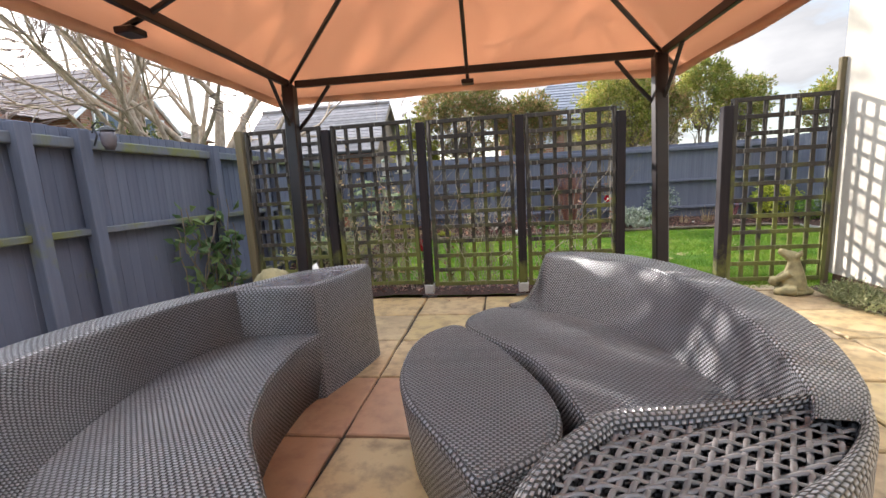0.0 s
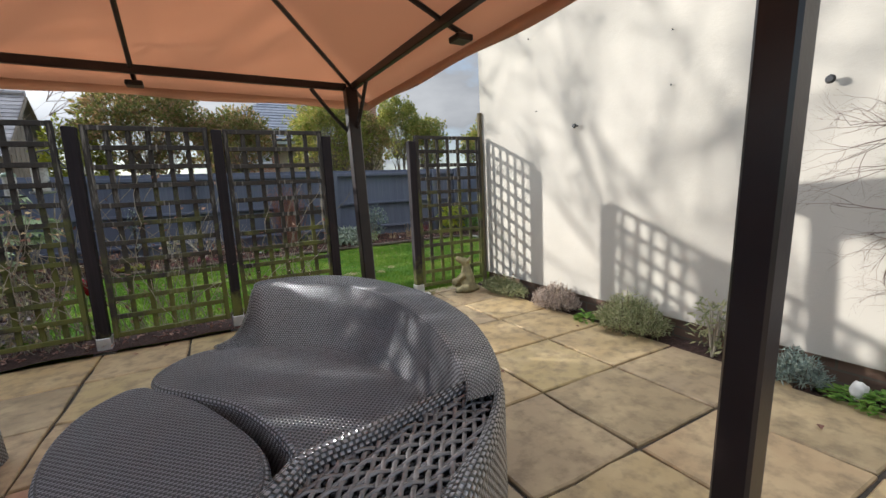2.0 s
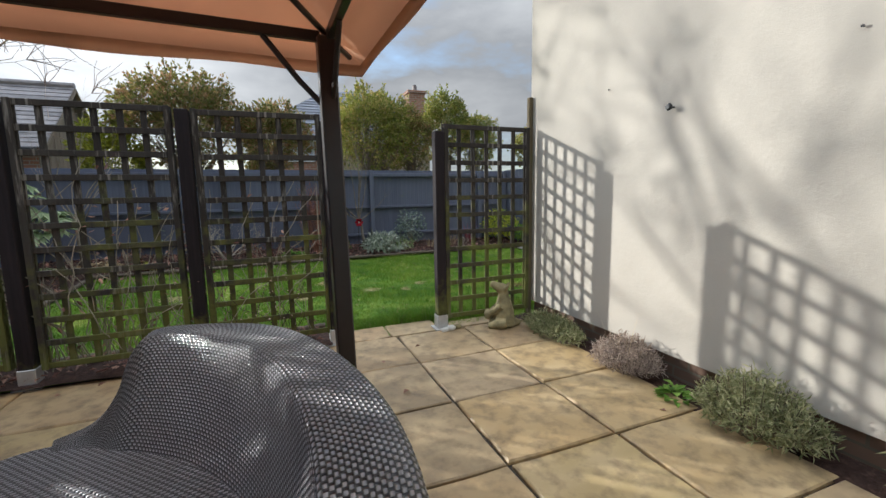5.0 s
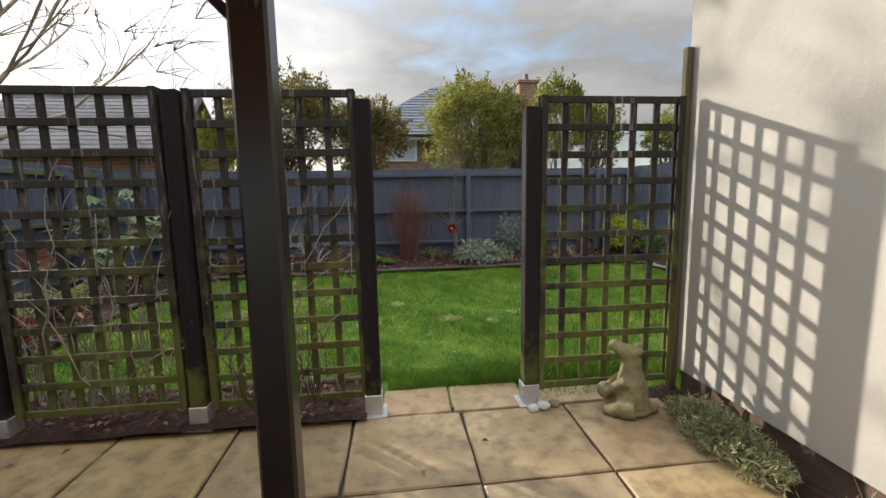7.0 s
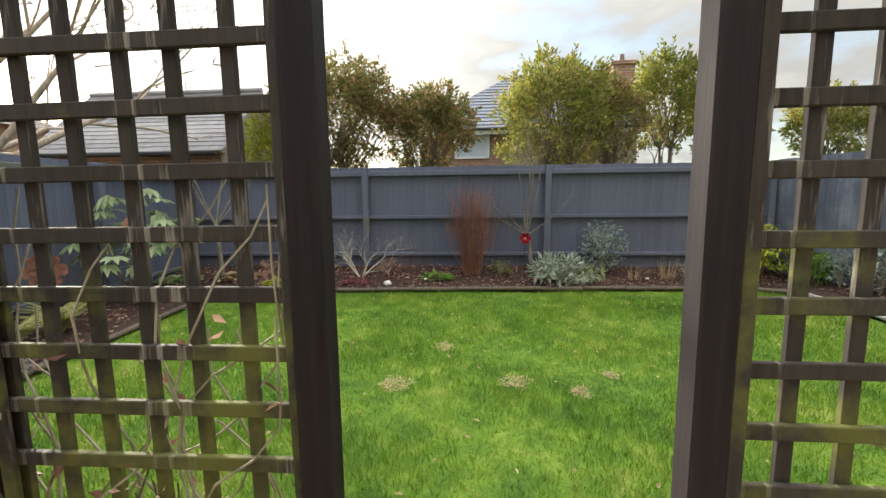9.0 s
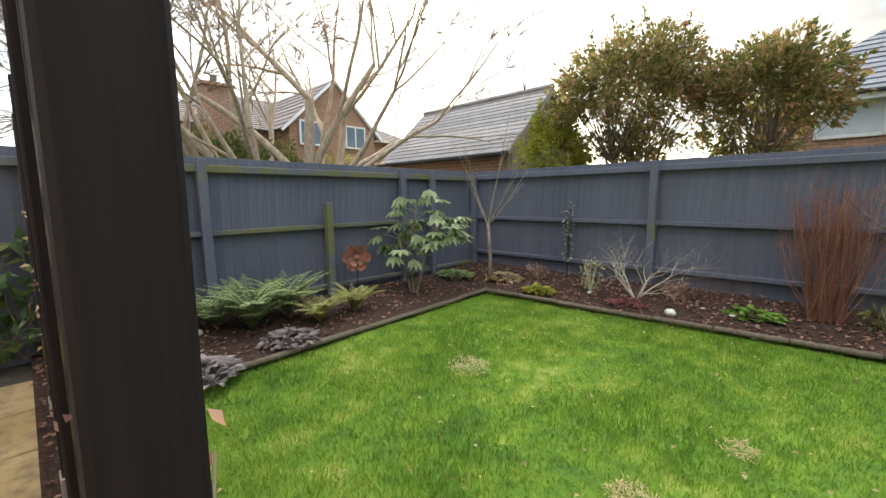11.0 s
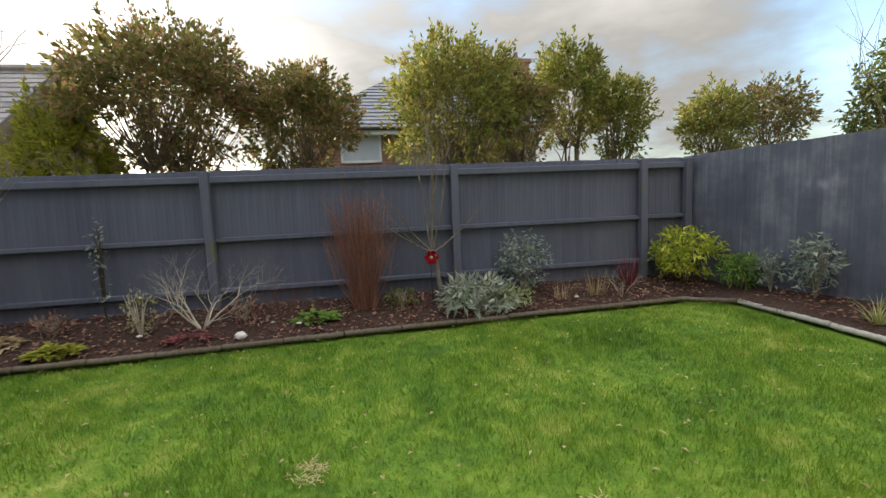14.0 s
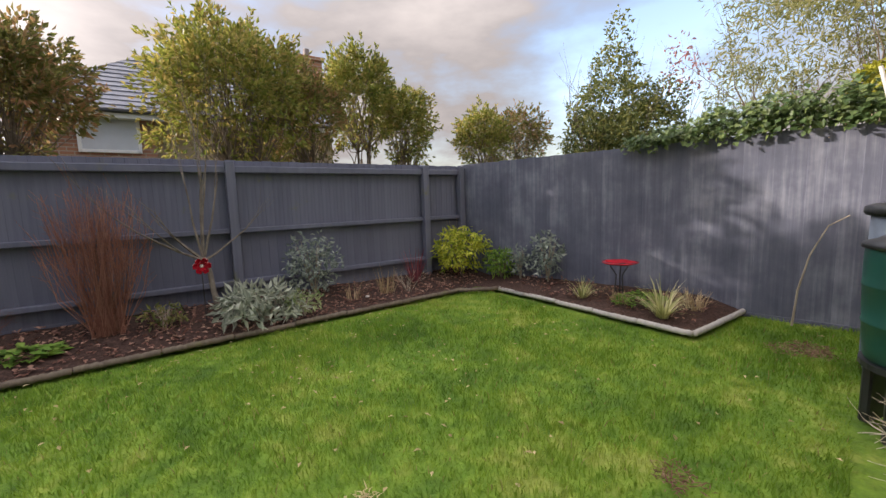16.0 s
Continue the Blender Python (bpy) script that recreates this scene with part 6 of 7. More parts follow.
# ---- ornaments ----
M_RED = plain("red_glaze", (0.33, 0.010, 0.02), 0.16, vary=0.2)
M_RUST = plain("rusty_steel", (0.30, 0.135, 0.09), 0.7, 0.3, vary=0.45, scale=14)
M_IRON = plain("black_iron", (0.02, 0.02, 0.022), 0.5)
M_PALESTONE = plain("mossy_stone", (0.24, 0.20, 0.10), 0.9, vary=0.4, scale=12, bump=0.7)
M_WHITE = plain("white_stone", (0.62, 0.60, 0.55), 0.7, vary=0.15)
M_GREEN = plain("green_plastic", (0.006, 0.066, 0.050), 0.40, vary=0.15, scale=3)
M_BLACK = plain("black_plastic", (0.022, 0.024, 0.026), 0.45, vary=0.3)

def petal_disc(bm, n, rad, cup, off=0.0, width=0.75, z=0.0):
    """A ring of cupped metal petals facing -y."""
    for k in range(n):
        a = 2 * math.pi * k / n + off
        u = Vector((math.cos(a), 0, math.sin(a)))
        v = Vector((-math.sin(a), 0, math.cos(a)))
        rows = []
        for f, w in ((0.12, 0.25), (0.45, 0.8), (0.8, 1.0), (1.0, 0.6)):
            rows.append([bm.verts.new(u * rad * f + v * rad * width * w * e * 0.5 + Vector((0, -cup * f * f - z + abs(e) * -0.012, 0))) for e in (-1, 0, 1)])
        for p, q in zip(rows, rows[1:]):
            for i in range(2):
                bm.faces.new((p[i], p[i + 1], q[i + 1], q[i]))

def flower_stake(x, y, z0, zc, rad, mat, cmat, label, yaw):
    t = thing("flower_ornament", label, "garden ornament", pose(x, y, 0, 0, 0, yaw))
    bm = bmesh.new()
    tube(bm, [(0, 0.02, z0), (0, 0.02, zc)], 0.006, 6)
    part("stake", bm, M_IRON, t)
    bm = bmesh.new()
    petal_disc(bm, 6, rad, 0.05, 0.0)
    ob = part("outer_petals", bm, mat, t, m=pose(0, 0, zc))
    ob.modifiers.new("thick", "SOLIDIFY").thickness = 0.004
    bm = bmesh.new()
    petal_disc(bm, 5, rad * 0.62, 0.05, 0.5, 0.85, 0.02)
    ob = part("inner_petals", bm, mat, t, m=pose(0, 0, zc))
    ob.modifiers.new("thick", "SOLIDIFY").thickness = 0.004
    bm = bmesh.new()
    bmesh.ops.create_icosphere(bm, subdivisions=2, radius=rad * 0.22)
    part("flower_eye", bm, cmat, t, m=pose(0, -0.035, zc), smooth=True)
    return t

flower_stake(-4.38, 3.10, 0.05, 0.60, 0.19, M_RUST, M_RUST, "large rusty metal rose ornament on a stake", 55)
flower_stake(1.12, 5.38, 0.12, 0.72, 0.085, M_RED, M_WHITE, "red glazed poppy ornament with pale centre", 0)
rp = thing("poppy_bud_ornament", "red glazed poppy bud on an iron stake behind the trellis", "garden ornament", pose(-2.28, 0.36, 0))
bm = bmesh.new()
tube(bm, [(0, 0, 0.0), (0.01, 0, 0.3), (0, 0, 0.46)], 0.006, 6)
part("stake", bm, M_IRON, rp)
bm = bmesh.new()
prof = [(0.012, -0.062), (0.042, -0.048), (0.060, -0.012), (0.058, 0.025), (0.046, 0.056), (0.050, 0.078), (0.040, 0.070), (0.030, 0.03)]
rings = []
for j, (rr, z) in enumerate(prof):
    ring = []
    for k in range(30):
        th = 2 * math.pi * k / 30
        q = rr * (1 + (0.05 + 0.03 * j) * math.cos(5 * th))
        ring.append(bm.verts.new((q * math.cos(th), q * math.sin(th), z + (0.014 * math.cos(5 * th) if j > 3 else 0.0))))
    rings.append(ring)
for a, b in zip(rings, rings[1:]):
    for k in range(30):
        bm.faces.new((a[k], a[(k + 1) % 30], b[(k + 1) % 30], b[k]))
bm.faces.new(rings[0][::-1])
bm.faces.new(rings[-1])
part("bud", bm, M_RED, rp, m=pose(0, 0, 0.52, 15, 10, 0), smooth=True)
# red bird bath
bb = thing("bird_bath", "shallow red bird bath dish on curved iron legs", "bird bath", pose(5.18, 3.12, 0.12) @ Matrix.Diagonal((0.95, 0.95, 0.74, 1)))
bm = bmesh.new()
prof = [(0.02, 0.50), (0.10, 0.505), (0.19, 0.535), (0.215, 0.555), (0.205, 0.56), (0.18, 0.545), (0.09, 0.52), (0.02, 0.515)]
rings = [[bm.verts.new((rr * (1 + 0.05 * math.sin(5 * 2 * math.pi * k / 30)) * math.cos(2 * math.pi * k / 30), rr * (1 + 0.05 * math.sin(5 * 2 * math.pi * k / 30)) * math.sin(2 * math.pi * k / 30), z)) for k in range(30)] for rr, z in prof]
for a, b in zip(rings, rings[1:]):
    for k in range(30):
        bm.faces.new((a[k], a[(k + 1) % 30], b[(k + 1) % 30], b[k]))
bm.faces.new(rings[0][::-1])
bm.faces.new(rings[-1])
part("dish", bm, M_RED, bb, smooth=True)
for k in range(3):
    a = 2 * math.pi * k / 3 + 0.4
    bm = bmesh.new()
    tube(bm, [(0.06 * math.cos(a), 0.06 * math.sin(a), -0.04), (0.04 * math.cos(a), 0.04 * math.sin(a), 0.35), (0.12 * math.cos(a), 0.12 * math.sin(a), 0.505)], 0.008, 6)
    part("leg", bm, M_IRON, bb)

# stone figure by the trellis, kept as a plain shape
bm = bmesh.new()
def blob(bm, c, s, seed, sub=3, amp=0.1):
    r_ = bmesh.ops.create_icosphere(bm, subdivisions=sub, radius=1.0)
    for v in r_["verts"]:
        k = 1 + amp * noise.noise(v.co * 2.2 + Vector((seed, 0, 0)))
        v.co = Vector((c[0] + v.co.x * s[0] * k, c[1] + v.co.y * s[1] * k, c[2] + v.co.z * s[2] * k))
blob(bm, (0.01, 0, 0.05), (0.155, 0.13, 0.06), 1)
blob(bm, (0.03, 0.01, 0.14), (0.105, 0.095, 0.13), 2, amp=0.06)
tube(bm, [(0.03, 0, 0.08), (0.03, 0, 0.20), (0.025, 0, 0.29), (0.02, 0, 0.37), (0.015, 0, 0.43)], [0.125, 0.108, 0.085, 0.062, 0.055], 16)
tube(bm, [(0.065, 0, 0.425), (0.045, 0, 0.432), (0.0, 0, 0.448), (-0.055, 0, 0.474), (-0.105, 0, 0.502), (-0.128, 0, 0.512)], [0.030, 0.060, 0.066, 0.050, 0.040, 0.022], 14)
for s_ in (-1, 1):
    tube(bm, [(0.045, 0.045 * s_, 0.455), (0.075, 0.060 * s_, 0.490), (0.085, 0.062 * s_, 0.515)], [0.026, 0.022, 0.008], 8)
    tube(bm, [(0.0, 0.085 * s_, 0.27), (-0.085, 0.075 * s_, 0.20), (-0.13, 0.035 * s_, 0.16)], [0.040, 0.036, 0.032], 10)
    tube(bm, [(0.06, 0.10 * s_, 0.07), (-0.06, 0.11 * s_, 0.055), (-0.14, 0.09 * s_, 0.03)], [0.065, 0.052, 0.034], 10)
blob(bm, (-0.15, 0.0, 0.14), (0.055, 0.06, 0.06), 5, amp=0.2)
tube(bm, [(0.12, 0.02, 0.06), (0.18, 0.06, 0.045), (0.20, 0.12, 0.035)], [0.06, 0.042, 0.02], 10)
st = solid("stone_statue", bm, M_PALESTONE, "weathered mossy stone animal statue on the paving", "statue", m=pose(1.46, -0.20, -0.005, 0, 0, -33) @ Matrix.Scale(0.84, 4), smooth=True)
fuse = st.modifiers.new("fuse", "REMESH")
fuse.mode, fuse.voxel_size, fuse.use_smooth_shade = "VOXEL", 0.009, True

def stone(x, y, z, s, mat, label, seed, name="stone"):
    bm = bmesh.new()
    blob(bm, (0, 0, 0), s, seed, 3, 0.25)
    return solid(name, bm, mat, label, "stone", m=pose(x, y, z + s[2] * 0.7), smooth=True)

stone(0.97, -0.10, 0, (0.045, 0.035, 0.028), M_WHITE, "smooth pale pebble at the post foot", 3)
stone(0.90, -0.12, 0, (0.035, 0.03, 0.024), M_WHITE, "smooth pale pebble at the post foot", 4)
stone(1.05, -0.08, 0, (0.04, 0.03, 0.024), M_PALESTONE, "smooth buff pebble at the post foot", 5)
stone(1.79, -3.72, 0.02, (0.05, 0.04, 0.055), M_WHITE, "small pale blue-white painted stone", 6)
stone(-0.95, 4.93, 0.06, (0.06, 0.05, 0.045), M_WHITE, "small cream stone bird at the bed edge", 8)
stone(-4.1, 1.05, 0.08, (0.045, 0.04, 0.03), M_WHITE, "small white stone on the soil", 9)
stone(-3.48, -0.95, 0, (0.25, 0.19, 0.33), M_PALESTONE, "big pale boulder on the patio by the trellis", 10)
stone(-3.12, -0.85, 0, (0.15, 0.13, 0.32), M_WHITE, "pale grey stone ornament on the patio", 11)

# bird feeder on its bracket
bk = thing("hanging_bracket", "black wrought-iron scroll bracket on the trellis post", "bracket", pose(-2.145, 0.05, 0))
bm = bmesh.new()
tube(bm, [(0, 0, 1.50), (0, 0.012, 1.78)], 0.008, 6)
tube(bm, [(0, 0.01, 1.76), (-0.15, 0.14, 1.765), (-0.29, 0.25, 1.755), (-0.33, 0.285, 1.735), (-0.325, 0.28, 1.70), (-0.295, 0.255, 1.70), (-0.29, 0.25, 1.72)], 0.006, 6)
tube(bm, [(0, 0.01, 1.53), (-0.12, 0.11, 1.64), (-0.22, 0.19, 1.75)], 0.006, 6)
tube(bm, [(0, 0.01, 1.58), (-0.24, 0.09, 1.62), (-0.45, 0.155, 1.64), (-0.475, 0.165, 1.61)], 0.005, 6)
part("iron_bar", bm, M_IRON, bk)
bf = thing("bird_feeder", "clear tube bird feeder with grey metal cap and tray", "bird feeder", pose(-2.45, 0.305, 1.40))
def lathe(prof, n=20):
    bm = bmesh.new()
    rings = [[bm.verts.new((rr * math.cos(2 * math.pi * k / n), rr * math.sin(2 * math.pi * k / n), z)) for k in range(n)] for rr, z in prof]
    for a, b in zip(rings, rings[1:]):
        for k in range(n):
            bm.faces.new((a[k], a[(k + 1) % n], b[(k + 1) % n], b[k]))
    bm.faces.new(rings[0][::-1])
    bm.faces.new(rings[-1])
    return bm
k = Mat("seed_tube", 0.2)
k.color(k.ramp(k.grain(60, 3), [(0.35, (0.5, 0.48, 0.40)), (0.6, (0.72, 0.70, 0.64))]))
part("seed_tube", lathe([(0.055, 0.02), (0.055, 0.22)]), k.m, bf, smooth=False)
part("cap", lathe([(0.07, 0.22), (0.068, 0.232), (0.04, 0.25), (0.01, 0.258)]), M_GALV, bf, "grey metal domed cap")
part("tray", lathe([(0.03, 0.0), (0.085, 0.005), (0.088, 0.02), (0.08, 0.018)]), M_GALV, bf)
part("port", lathe([(0.014, 0), (0.014, 0.012)], 10), M_BLACK, bf, m=pose(0.052, -0.02, 0.09, 0, 90, -20))
bm = bmesh.new()
tube(bm, [(0, 0, 0.255), (0, 0, 0.36)], 0.002, 4)
part("wire", bm, M_IRON, bf)

bf2 = thing("bird_feeder", "small green-capped glass seed feeder with a wide tray", "bird feeder", pose(-2.62, 0.215, 1.37))
part("seed_tube", lathe([(0.042, 0.01), (0.042, 0.17)]), k.m, bf2)
part("cap", lathe([(0.046, 0.17), (0.046, 0.19), (0.03, 0.205), (0.008, 0.21)]), plain("sage_plastic", (0.25, 0.34, 0.24), 0.5), bf2, "sage green cap")
part("tray", lathe([(0.03, 0.0), (0.088, 0.004), (0.09, 0.014), (0.084, 0.012)]), M_IRON, bf2)
bm = bmesh.new()
tube(bm, [(0, 0, 0.205), (0, 0, 0.272)], 0.002, 4)
part("wire", bm, M_IRON, bf2)

# lantern on the side fence post
lp = thing("wall_lantern", "small black iron candle lantern on a scroll bracket", "lantern", pose(LX + 0.16, -1.50, 1.70))
bm = bmesh.new()
tube(bm, [(0.0, 0, 0.16), (0.05, 0, 0.20), (0.12, 0, 0.19), (0.14, 0, 0.14)], 0.007, 6)
tube(bm, [(0.0, 0, 0.02), (0.04, 0, 0.10), (0.02, 0, 0.16), (-0.0, 0, 0.12)], 0.007, 6)
part("bracket", bm, M_IRON, lp)
part("glass_cup", lathe([(0.03, -0.06), (0.05, -0.02), (0.055, 0.05), (0.045, 0.09)], 14), plain("smoky_glass", (0.12, 0.10, 0.11), 0.12, vary=0.2), lp, m=pose(0.14, 0, 0.04), smooth=True)
part("lantern_cap", lathe([(0.06, 0.09), (0.05, 0.11), (0.015, 0.13)], 14), M_IRON, lp, m=pose(0.14, 0, 0.04))

# wall eye bolts
for k, (y, z, s_) in enumerate([(-1.57, 1.81, 0.8), (-3.45, 1.775, 0.85), (-2.50, 1.97, 0.22), (-2.50, 2.365, 0.22), (-1.0, 2.05, 0.2), (-0.90, 2.81, 0.25)]):
    w_ = thing("wall_bolt", "dark metal eye bolt fixed in the rendered wall", "wall bolt", pose(WX, y, z), "wall bolts")
    bm = bmesh.new()
    tube(bm, [(0.01, 0, 0), (-0.05 * s_, 0, 0)], 0.008 * s_, 6)
    part("shank", bm, M_IRON, w_)
    part("disc", lathe([(0.026 * s_, 0), (0.03 * s_, 0.008), (0.02 * s_, 0.03 * s_)], 14), M_IRON, w_, m=pose(-0.05 * s_, 0, 0, 0, -90, 0))

# water butt and clutter in the corner behind the house
wb = thing("water_butt", "round dark green water butt with lid on a black stand", "water butt", pose(3.89, 0.60, 0))
part("barrel", lathe([(0.262, 0.40), (0.275, 0.42), (0.283, 0.50), (0.290, 0.60), (0.2945, 0.605), (0.2945, 0.618), (0.291, 0.623), (0.296, 0.70), (0.299, 0.80), (0.303, 0.805), (0.303, 0.818), (0.300, 0.823), (0.301, 0.92), (0.299, 1.0), (0.294, 1.01)], 40), M_GREEN, wb, smooth=True)
part("lid", lathe([(0.30, 1.005), (0.315, 1.01), (0.312, 1.035), (0.26, 1.05), (0.24, 1.065), (0.05, 1.075)], 36), M_BLACK, wb, smooth=True)
bm = bmesh.new()
tube(bm, [(-0.06, 0.05, 1.07), (-0.055, 0.05, 1.13), (0.0, 0.05, 1.15), (0.05, 0.05, 1.13), (0.055, 0.05, 1.07)], 0.014, 6)
part("lid_handle", bm, M_BLACK, wb)
for k in range(4):
    a = math.pi / 4 + k * math.pi / 2 + 0.5
    part("stand_leg", one_box((0.16, 0.05, 0.40), 0.01), M_BLACK, wb, m=pose(0.235 * math.cos(a), 0.235 * math.sin(a), 0.20, 0, 0, math.degrees(a) + 90))
part("stand_top", lathe([(0.24, 0.36), (0.29, 0.37), (0.29, 0.40), (0.2, 0.40)], 28), M_BLACK, wb)
wb2 = thing("water_barrel", "blue-grey plastic barrel with a dark rimmed lid", "water butt", pose(4.92, 0.74, 0))
part("barrel", lathe([(0.27, 0.0), (0.29, 0.1), (0.30, 0.6), (0.295, 1.14)], 36), plain("blue_grey_plastic", (0.16, 0.20, 0.25), 0.5), wb2, smooth=True)
part("lid", lathe([(0.32, 1.13), (0.335, 1.15), (0.33, 1.19), (0.27, 1.21), (0.05, 1.215)], 36), M_BLACK, wb2, smooth=True)
wp = thing("white_pole", "white plastic pole leaning beside the water butt", "pole")
bm = bmesh.new()
tube(bm, [(4.12, 0.46, 0.0), (4.12, 0.70, 1.0), (4.12, 0.94, 2.0)], 0.010, 10)
part("pole", bm, plain("weathered_white_plastic", (0.5, 0.5, 0.48), 0.5), wp)
gp = thing("green_pot", "dark green pot with a heap of cut dry stems", "plant pot", pose(3.25, 0.30, 0))
part("pot", lathe([(0.11, 0.0), (0.15, 0.16), (0.165, 0.165), (0.165, 0.20), (0.15, 0.20)], 24), M_GREEN, gp, smooth=True)
r = random.Random(18)
for k in range(13):
    bm, tips = bmesh.new(), []
    a = r.uniform(0, 6.283)
    branch(bm, tips, r, Vector((0.05 * math.cos(a), 0.05 * math.sin(a), 0.12)), Vector((-0.5 + 0.8 * math.cos(a), 0.55 + 0.7 * math.sin(a), 0.75)).normalized(), r.uniform(0.24, 0.36), 0.013, 2, 0.8, 3, -0.02, 5, 0.2, 0.6)
    part("dry_stem", bm, M_PALETWIG, gp)
for k in range(11):
    stone(2.72 + r.uniform(0, 0.34), 0.16 + r.uniform(0, 0.28), 0.0, (r.uniform(.05, .08), r.uniform(.045, .07), r.uniform(.03, .05)), M_WHITE if k % 3 else M_PALESTONE, "rounded pale cobble in a small heap", 20 + k, "cobble")["group"] = "cobble heap"
part("paving_patch", one_box((0.9, 0.5, 0.03), 0.004, (3.3, 0.35, -0.005)), M_STONE, None)
tagged(bpy.data.objects["paving_patch"], "worn stone slab under the water butt", "paving", kind="structure")
# stick leaning on the boards
sk = thing("bare_stick", "pale thin bare stick leaning on the painted boards", "stick")
bm = bmesh.new()
tube(bm, [(5.70, 1.62, 0.0), (5.72, 1.60, 0.35), (5.72, 1.53, 0.7), (5.74, 1.42, 0.98), (5.73, 1.28, 1.08)], [0.010, 0.009, 0.007, 0.006, 0.004], 6)
part("stick", bm, M_TWIG, sk)
# small plant label tags and litter
for k, (x, y, z) in enumerate([(-1.95, 5.05, 0.14), (-0.72, 5.3, 0.62), (-0.4, 5.1, 0.12), (2.9, 5.2, 0.12)]):
    stone(x, y, z if z < 0.3 else 0.1, (0.03, 0.02, 0.012), M_WHITE, "small white pebble on the bark mulch", 60 + k)

# ---- ground litter and grass ----
r = random.Random(71)
bm = bmesh.new()
for _ in range(4200):
    q = r.random()
    if q < 0.62:
        x = r.uniform(LX + 0.1, 4.9)
        y = r.uniform(edge_back(x) + 0.06, BY - 0.05)
        z = soil_back(x, y) + 0.012
    elif q < 0.80:
        y = r.uniform(0.2, 4.6)
        x = r.uniform(LX + 0.1, edge_left(y) - 0.08)
        z = soil_left(x, y) + 0.012
    elif q < 0.92:
        x, y, z = r.uniform(-4.4, -0.2), r.uniform(-0.1, 0.36), 0.06
    else:
        x, y = r.uniform(4.78, 5.45), r.uniform(2.15, 4.6)
        z = 0.075 + 0.10 * (x - 4.6)
    leaf(bm, Vector((x, y, z + r.uniform(0, 0.012))), Vector((r.uniform(-1, 1), r.uniform(-1, 1), r.uniform(-.2, .4))), Vector((0, 0, 1)), r.uniform(.03, .075), r.uniform(.02, .045), 0.25)
solid("dead_leaves", bm, M_DEAD, "scattered brown fallen leaves and bark on the soil", "leaf litter", kind="stuff")

def on_lawn(x, y):
    if y < 0.03 or y > edge_back(x) - 0.05 or x < edge_left(max(0.9, y)) + 0.06:
        return False
    if x < 0.0 and y < 0.46:
        return False
    if -0.03 < x < 0.93 and y < 0.29:
        return False
    if x > 4.58 and y > 2.0:
        return False
    if x > CORNER.x + (BY - y) * 0.182 - 0.03:
        return False
    if x > 2.1 and y < 0.10:
        return False
    if 2.7 < x < 4.9 and y < 0.9 - 0.18 * abs(x - 3.9):
        return False
    return True

BALD = [(-1.78, 2.45, 0.18), (-0.25, 1.80, 0.13), (0.64, 1.90, 0.13), (0.06, 2.60, 0.10), (1.08, 1.76, 0.08), (1.37, 2.05, 0.07), (2.59, 1.26, 0.12), (5.0, 1.35, 0.26)]
def grass(name, n, x0, x1, y0, y1, h, w, seed, label):
    rs_ = np.random.RandomState(seed)
    P = rs_.uniform((x0, y0), (x1, y1), (n, 2))
    keep = []
    for x, y in P:
        if not on_lawn(x, y):
            continue
        if any((x - a) ** 2 + (y - b) ** 2 < (c * (0.75 + 0.5 * noise.noise((x * 9, y * 9, 0)))) ** 2 and rs_.rand() < 0.86 for a, b, c in BALD):
            continue
        keep.append((x, y))
    P = np.array(keep)
    n = len(P)
    yaw = rs_.uniform(0, 2 * np.pi, n)
    tall = np.array([0.75 + 0.5 * noise.noise((x * 1.4, y * 1.4, 2)) for x, y in P])
    hh = h * rs_.uniform(0.55, 1.25, n) * np.clip(tall + 0.25, 0.5, 1.5)
    lean = rs_.uniform(0.1, 0.9, n) * hh
    la = rs_.uniform(0, 2 * np.pi, n)
    ww = w * rs_.uniform(0.7, 1.3, n)
    V = np.zeros((n, 5, 3))
    sx, sy = np.cos(yaw) * ww / 2, np.sin(yaw) * ww / 2
    lx, ly = np.cos(la) * lean, np.sin(la) * lean
    z0 = -0.03
    V[:, 0] = np.stack([P[:, 0] - sx, P[:, 1] - sy, np.full(n, z0)], 1)
    V[:, 1] = np.stack([P[:, 0] + sx, P[:, 1] + sy, np.full(n, z0)], 1)
    V[:, 2] = np.stack([P[:, 0] + sx * .8 + lx * .35, P[:, 1] + sy * .8 + ly * .35, z0 + hh * .6], 1)
    V[:, 3] = np.stack([P[:, 0] - sx * .8 + lx * .35, P[:, 1] - sy * .8 + ly * .35, z0 + hh * .6], 1)
    V[:, 4] = np.stack([P[:, 0] + lx, P[:, 1] + ly, z0 + hh * .92], 1)
    b = np.arange(n)[:, None] * 5
    faces = [tuple(q) for q in (b + np.array([[0, 1, 2, 3]])).tolist()] + [tuple(q) for q in (b + np.array([[3, 2, 4]])).tolist()]
    me = bpy.data.meshes.new(name)
    me.from_pydata(V.reshape(-1, 3).tolist(), [], faces)
    me.materials.append(M_BLADE)
    return tagged(new(name, me), label, "grass", kind="stuff")

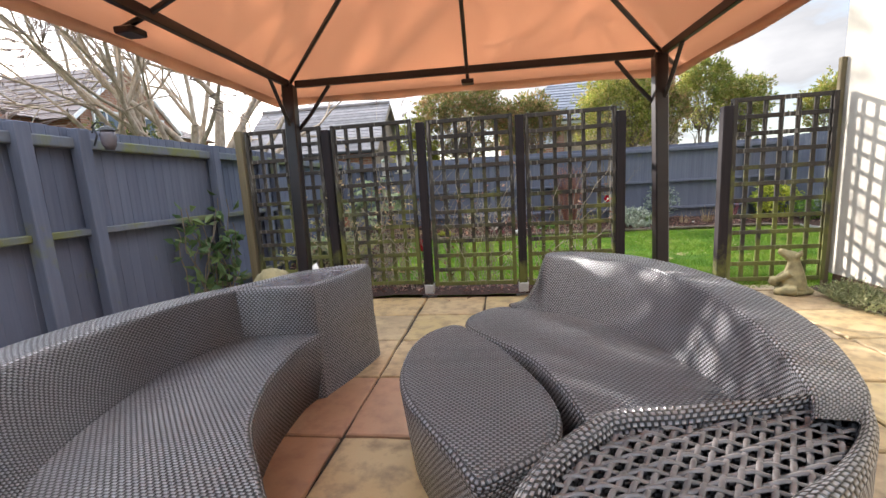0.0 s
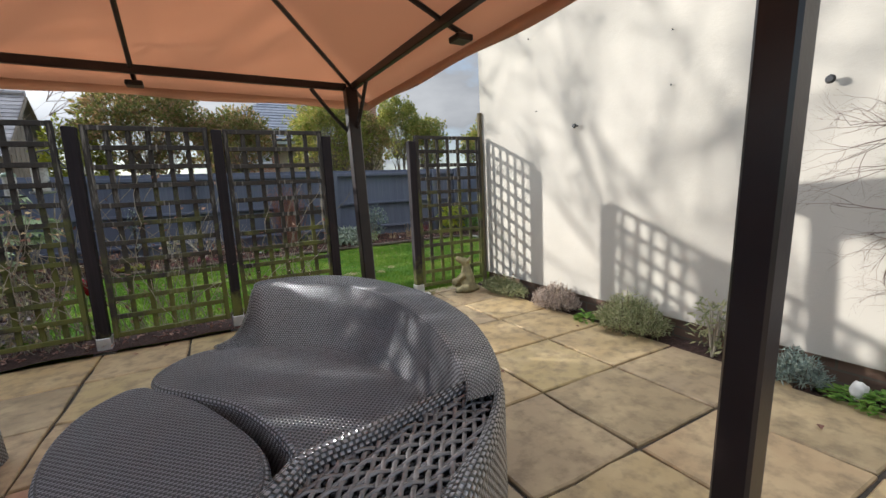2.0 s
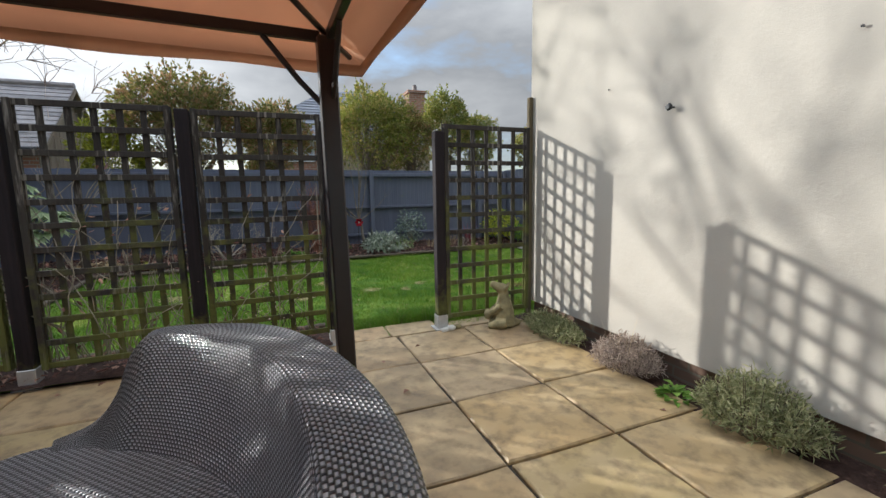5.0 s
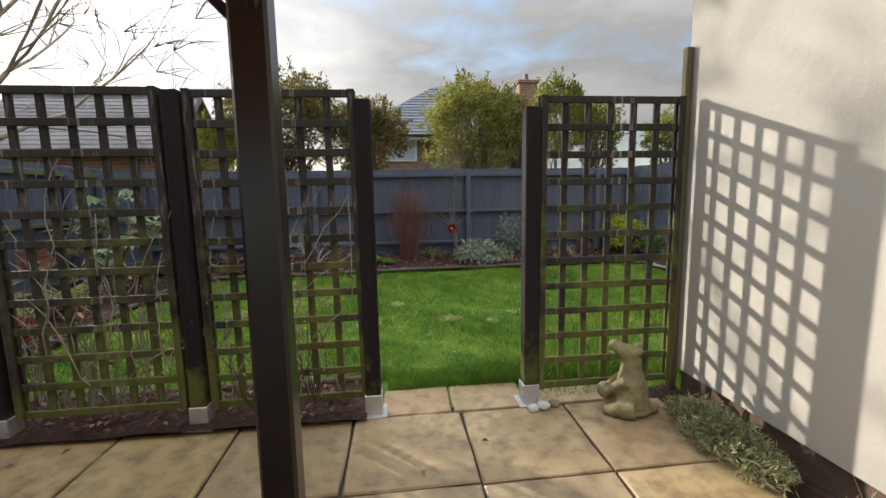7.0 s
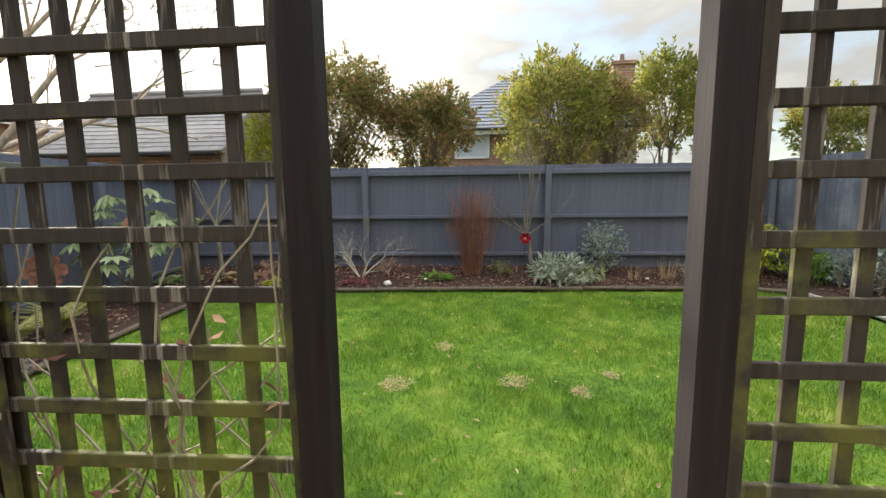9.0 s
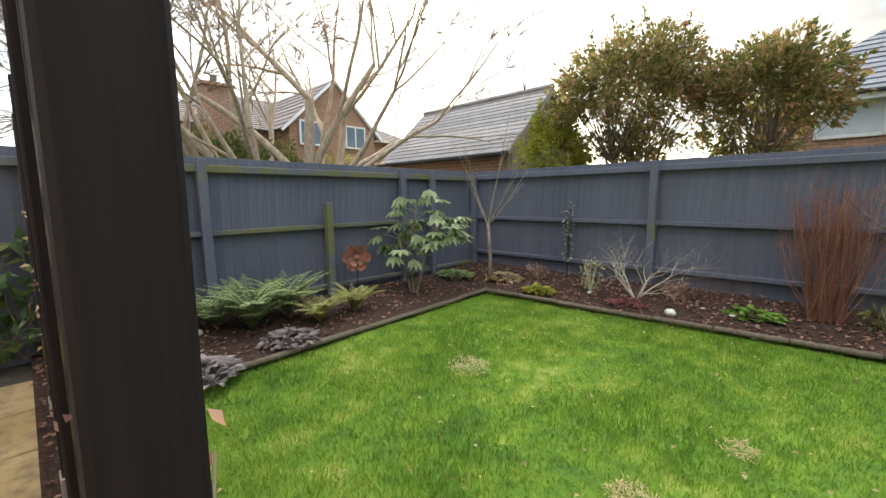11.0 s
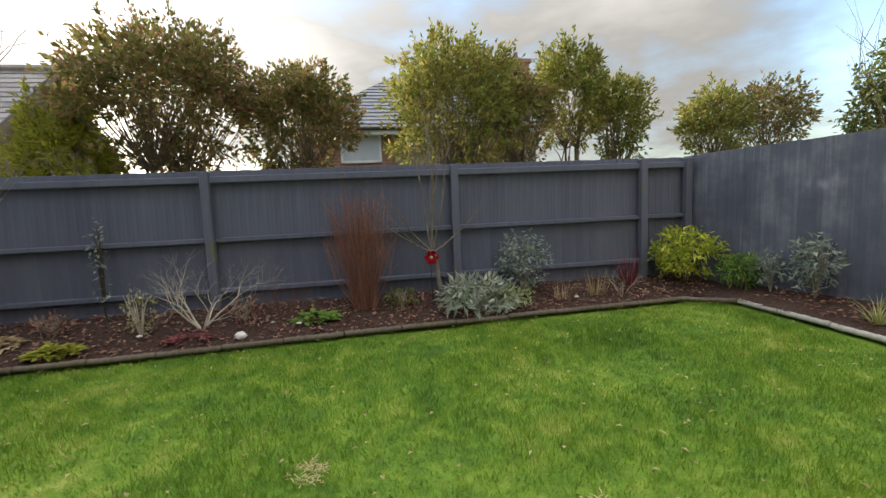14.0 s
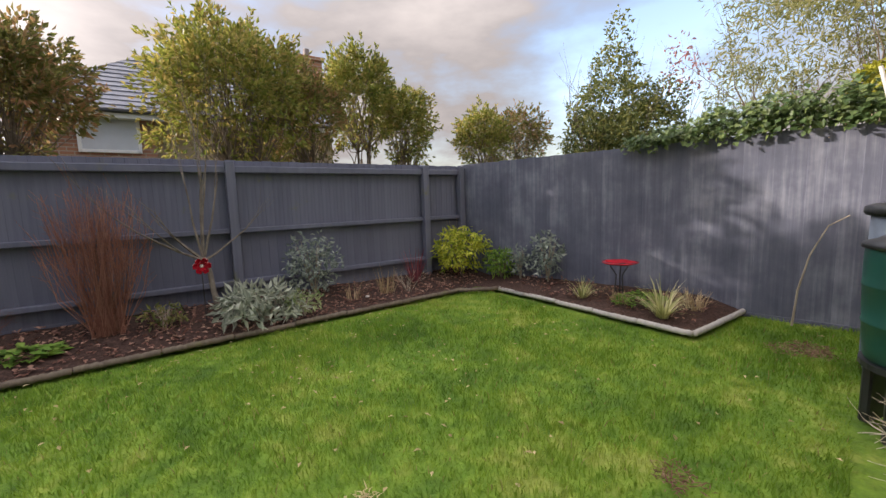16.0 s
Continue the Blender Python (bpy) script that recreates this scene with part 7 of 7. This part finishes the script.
r = random.Random(87)
bm = bmesh.new()
for _ in range(420):
    x = r.uniform(-3.2, 5.5)
    y = 4.9 - 4.7 * r.random() ** 1.5
    if on_lawn(x, y):
        leaf(bm, Vector((x, y, r.uniform(0.012, 0.03))), Vector((r.uniform(-1, 1), r.uniform(-1, 1), r.uniform(-.1, .3))), Vector((0, 0, 1)), r.uniform(.025, .05), r.uniform(.014, .028), 0.25)
solid("lawn_leaves", bm, M_STRAW, "small pale dry leaves scattered on the lawn", "leaf litter", kind="stuff")
bm = bmesh.new()
for _ in range(120):
    y = r.uniform(-5.0, -0.2)
    x = -4.65 + abs(r.gauss(0, 0.22)) if r.random() < 0.75 else r.uniform(-4.4, 1.6)
    leaf(bm, Vector((x, y, 0.012)), Vector((r.uniform(-1, 1), r.uniform(-1, 1), r.uniform(0, .4))), Vector((0, 0, 1)), r.uniform(.03, .07), r.uniform(.02, .04), 0.3)
solid("patio_leaves", bm, M_DEAD, "brown fallen leaves drifted along the patio edge", "leaf litter", kind="stuff")
r = random.Random(88)
for x, y, c in BALD:
    bm = bmesh.new()
    for _ in range(int(9000 * c * c) + 40):
        a = r.uniform(0, 6.283)
        q = math.sqrt(r.random()) * c * (0.85 + 0.6 * noise.noise((math.cos(a) * 1.3 + x, math.sin(a) * 1.3, y)))
        leaf(bm, Vector((x + q * math.cos(a), y + q * math.sin(a), r.uniform(-0.01, 0.012))), Vector((r.uniform(-1, 1), r.uniform(-1, 1), r.uniform(0, .4))), Vector((0, 0, 1)), r.uniform(.03, .06), 0.006, 0.1)
    solid("dry_grass_patch", bm, M_PALESTRAW if x < 2 else M_DEAD, "bald patch of dry straw-coloured grass in the lawn", "dry grass", kind="stuff")
grass("lawn_grass", 165000, -3.5, 6.0, 0.0, 5.0, 0.058, 0.0055, 3, "short bright green grass blades of the lawn")
grass("edge_grass", 9000, -0.3, 2.6, 0.25, 0.55, 0.11, 0.006, 4, "longer grass tufts at the paving edge")

# ---- pieces of the paving ----
def slab_mesh(seed, w=0.637, d=0.637, t=0.05, mat=None):
    r = random.Random(seed)
    bm = bmesh.new()
    n = 3
    top = []
    for i in range(4 * n):
        k, f = divmod(i, n)
        f /= n
        x, y = [(-1 + 2 * f, -1), (1, -1 + 2 * f), (1 - 2 * f, 1), (-1, 1 - 2 * f)][k]
        j = 0.006
        top.append((x * w / 2 + r.uniform(-j, j), y * d / 2 + r.uniform(-j, j)))
    a = [bm.verts.new((x, y, -t)) for x, y in top]
    b = [bm.verts.new((x, y, -0.007 + r.uniform(-.002, .002))) for x, y in top]
    c = [bm.verts.new((x * 0.975, y * 0.975, r.uniform(-.002, .002))) for x, y in top]
    for p, q in ((a, b), (b, c)):
        for i in range(len(p)):
            j = (i + 1) % len(p)
            bm.faces.new((p[i], p[j], q[j], q[i]))
    bm.faces.new(c)
    return mesh_of("paving_slab", bm, mat or M_STONE)

patio = thing("patio", "buff sandstone slab patio with dark sandy joints", "patio", kind="structure")
part("joint_bed", one_box((6.5, 8.6, 0.04), 0.0, (-1.49, -4.3, -0.04)), M_JOINT, patio)
slabs = [slab_mesh(k) for k in range(7)]
pink = [slab_mesh(k + 20, mat=M_STONE_PINK) for k in range(5)]
X0, Y0, PITCH = 0.456, -0.71, 0.655
for i in range(-8, 2):
    for j in range(-11, 1):
        x, y = X0 + (i + 0.5) * PITCH, Y0 + (j + 0.5) * PITCH
        if x - PITCH / 2 < LX or y > 0:
            continue
        part("paving_slab", pink[(i * 2 + j) % 5] if i < -2 and j < -2 and (i * 7 + j * 5) % 3 else slabs[(i * 5 + j * 3) % 7], None, patio, m=pose(x, y, rnd_(-.003, .003), rnd_(-.2, .2), rnd_(-.2, .2), 90 * random.randrange(4)))
for x0, x1 in ((-0.03, 0.405), (0.415, 0.90)):
    part("paving_slab", slab_mesh(31 + int(x0 * 10), x1 - x0 - 0.004, 0.335), None, patio, m=pose((x0 + x1) / 2, 0.118, 0))
part("paving_slab", slab_mesh(77, 0.72, 0.20), None, patio, m=pose(1.33, 0.06, 0.0))
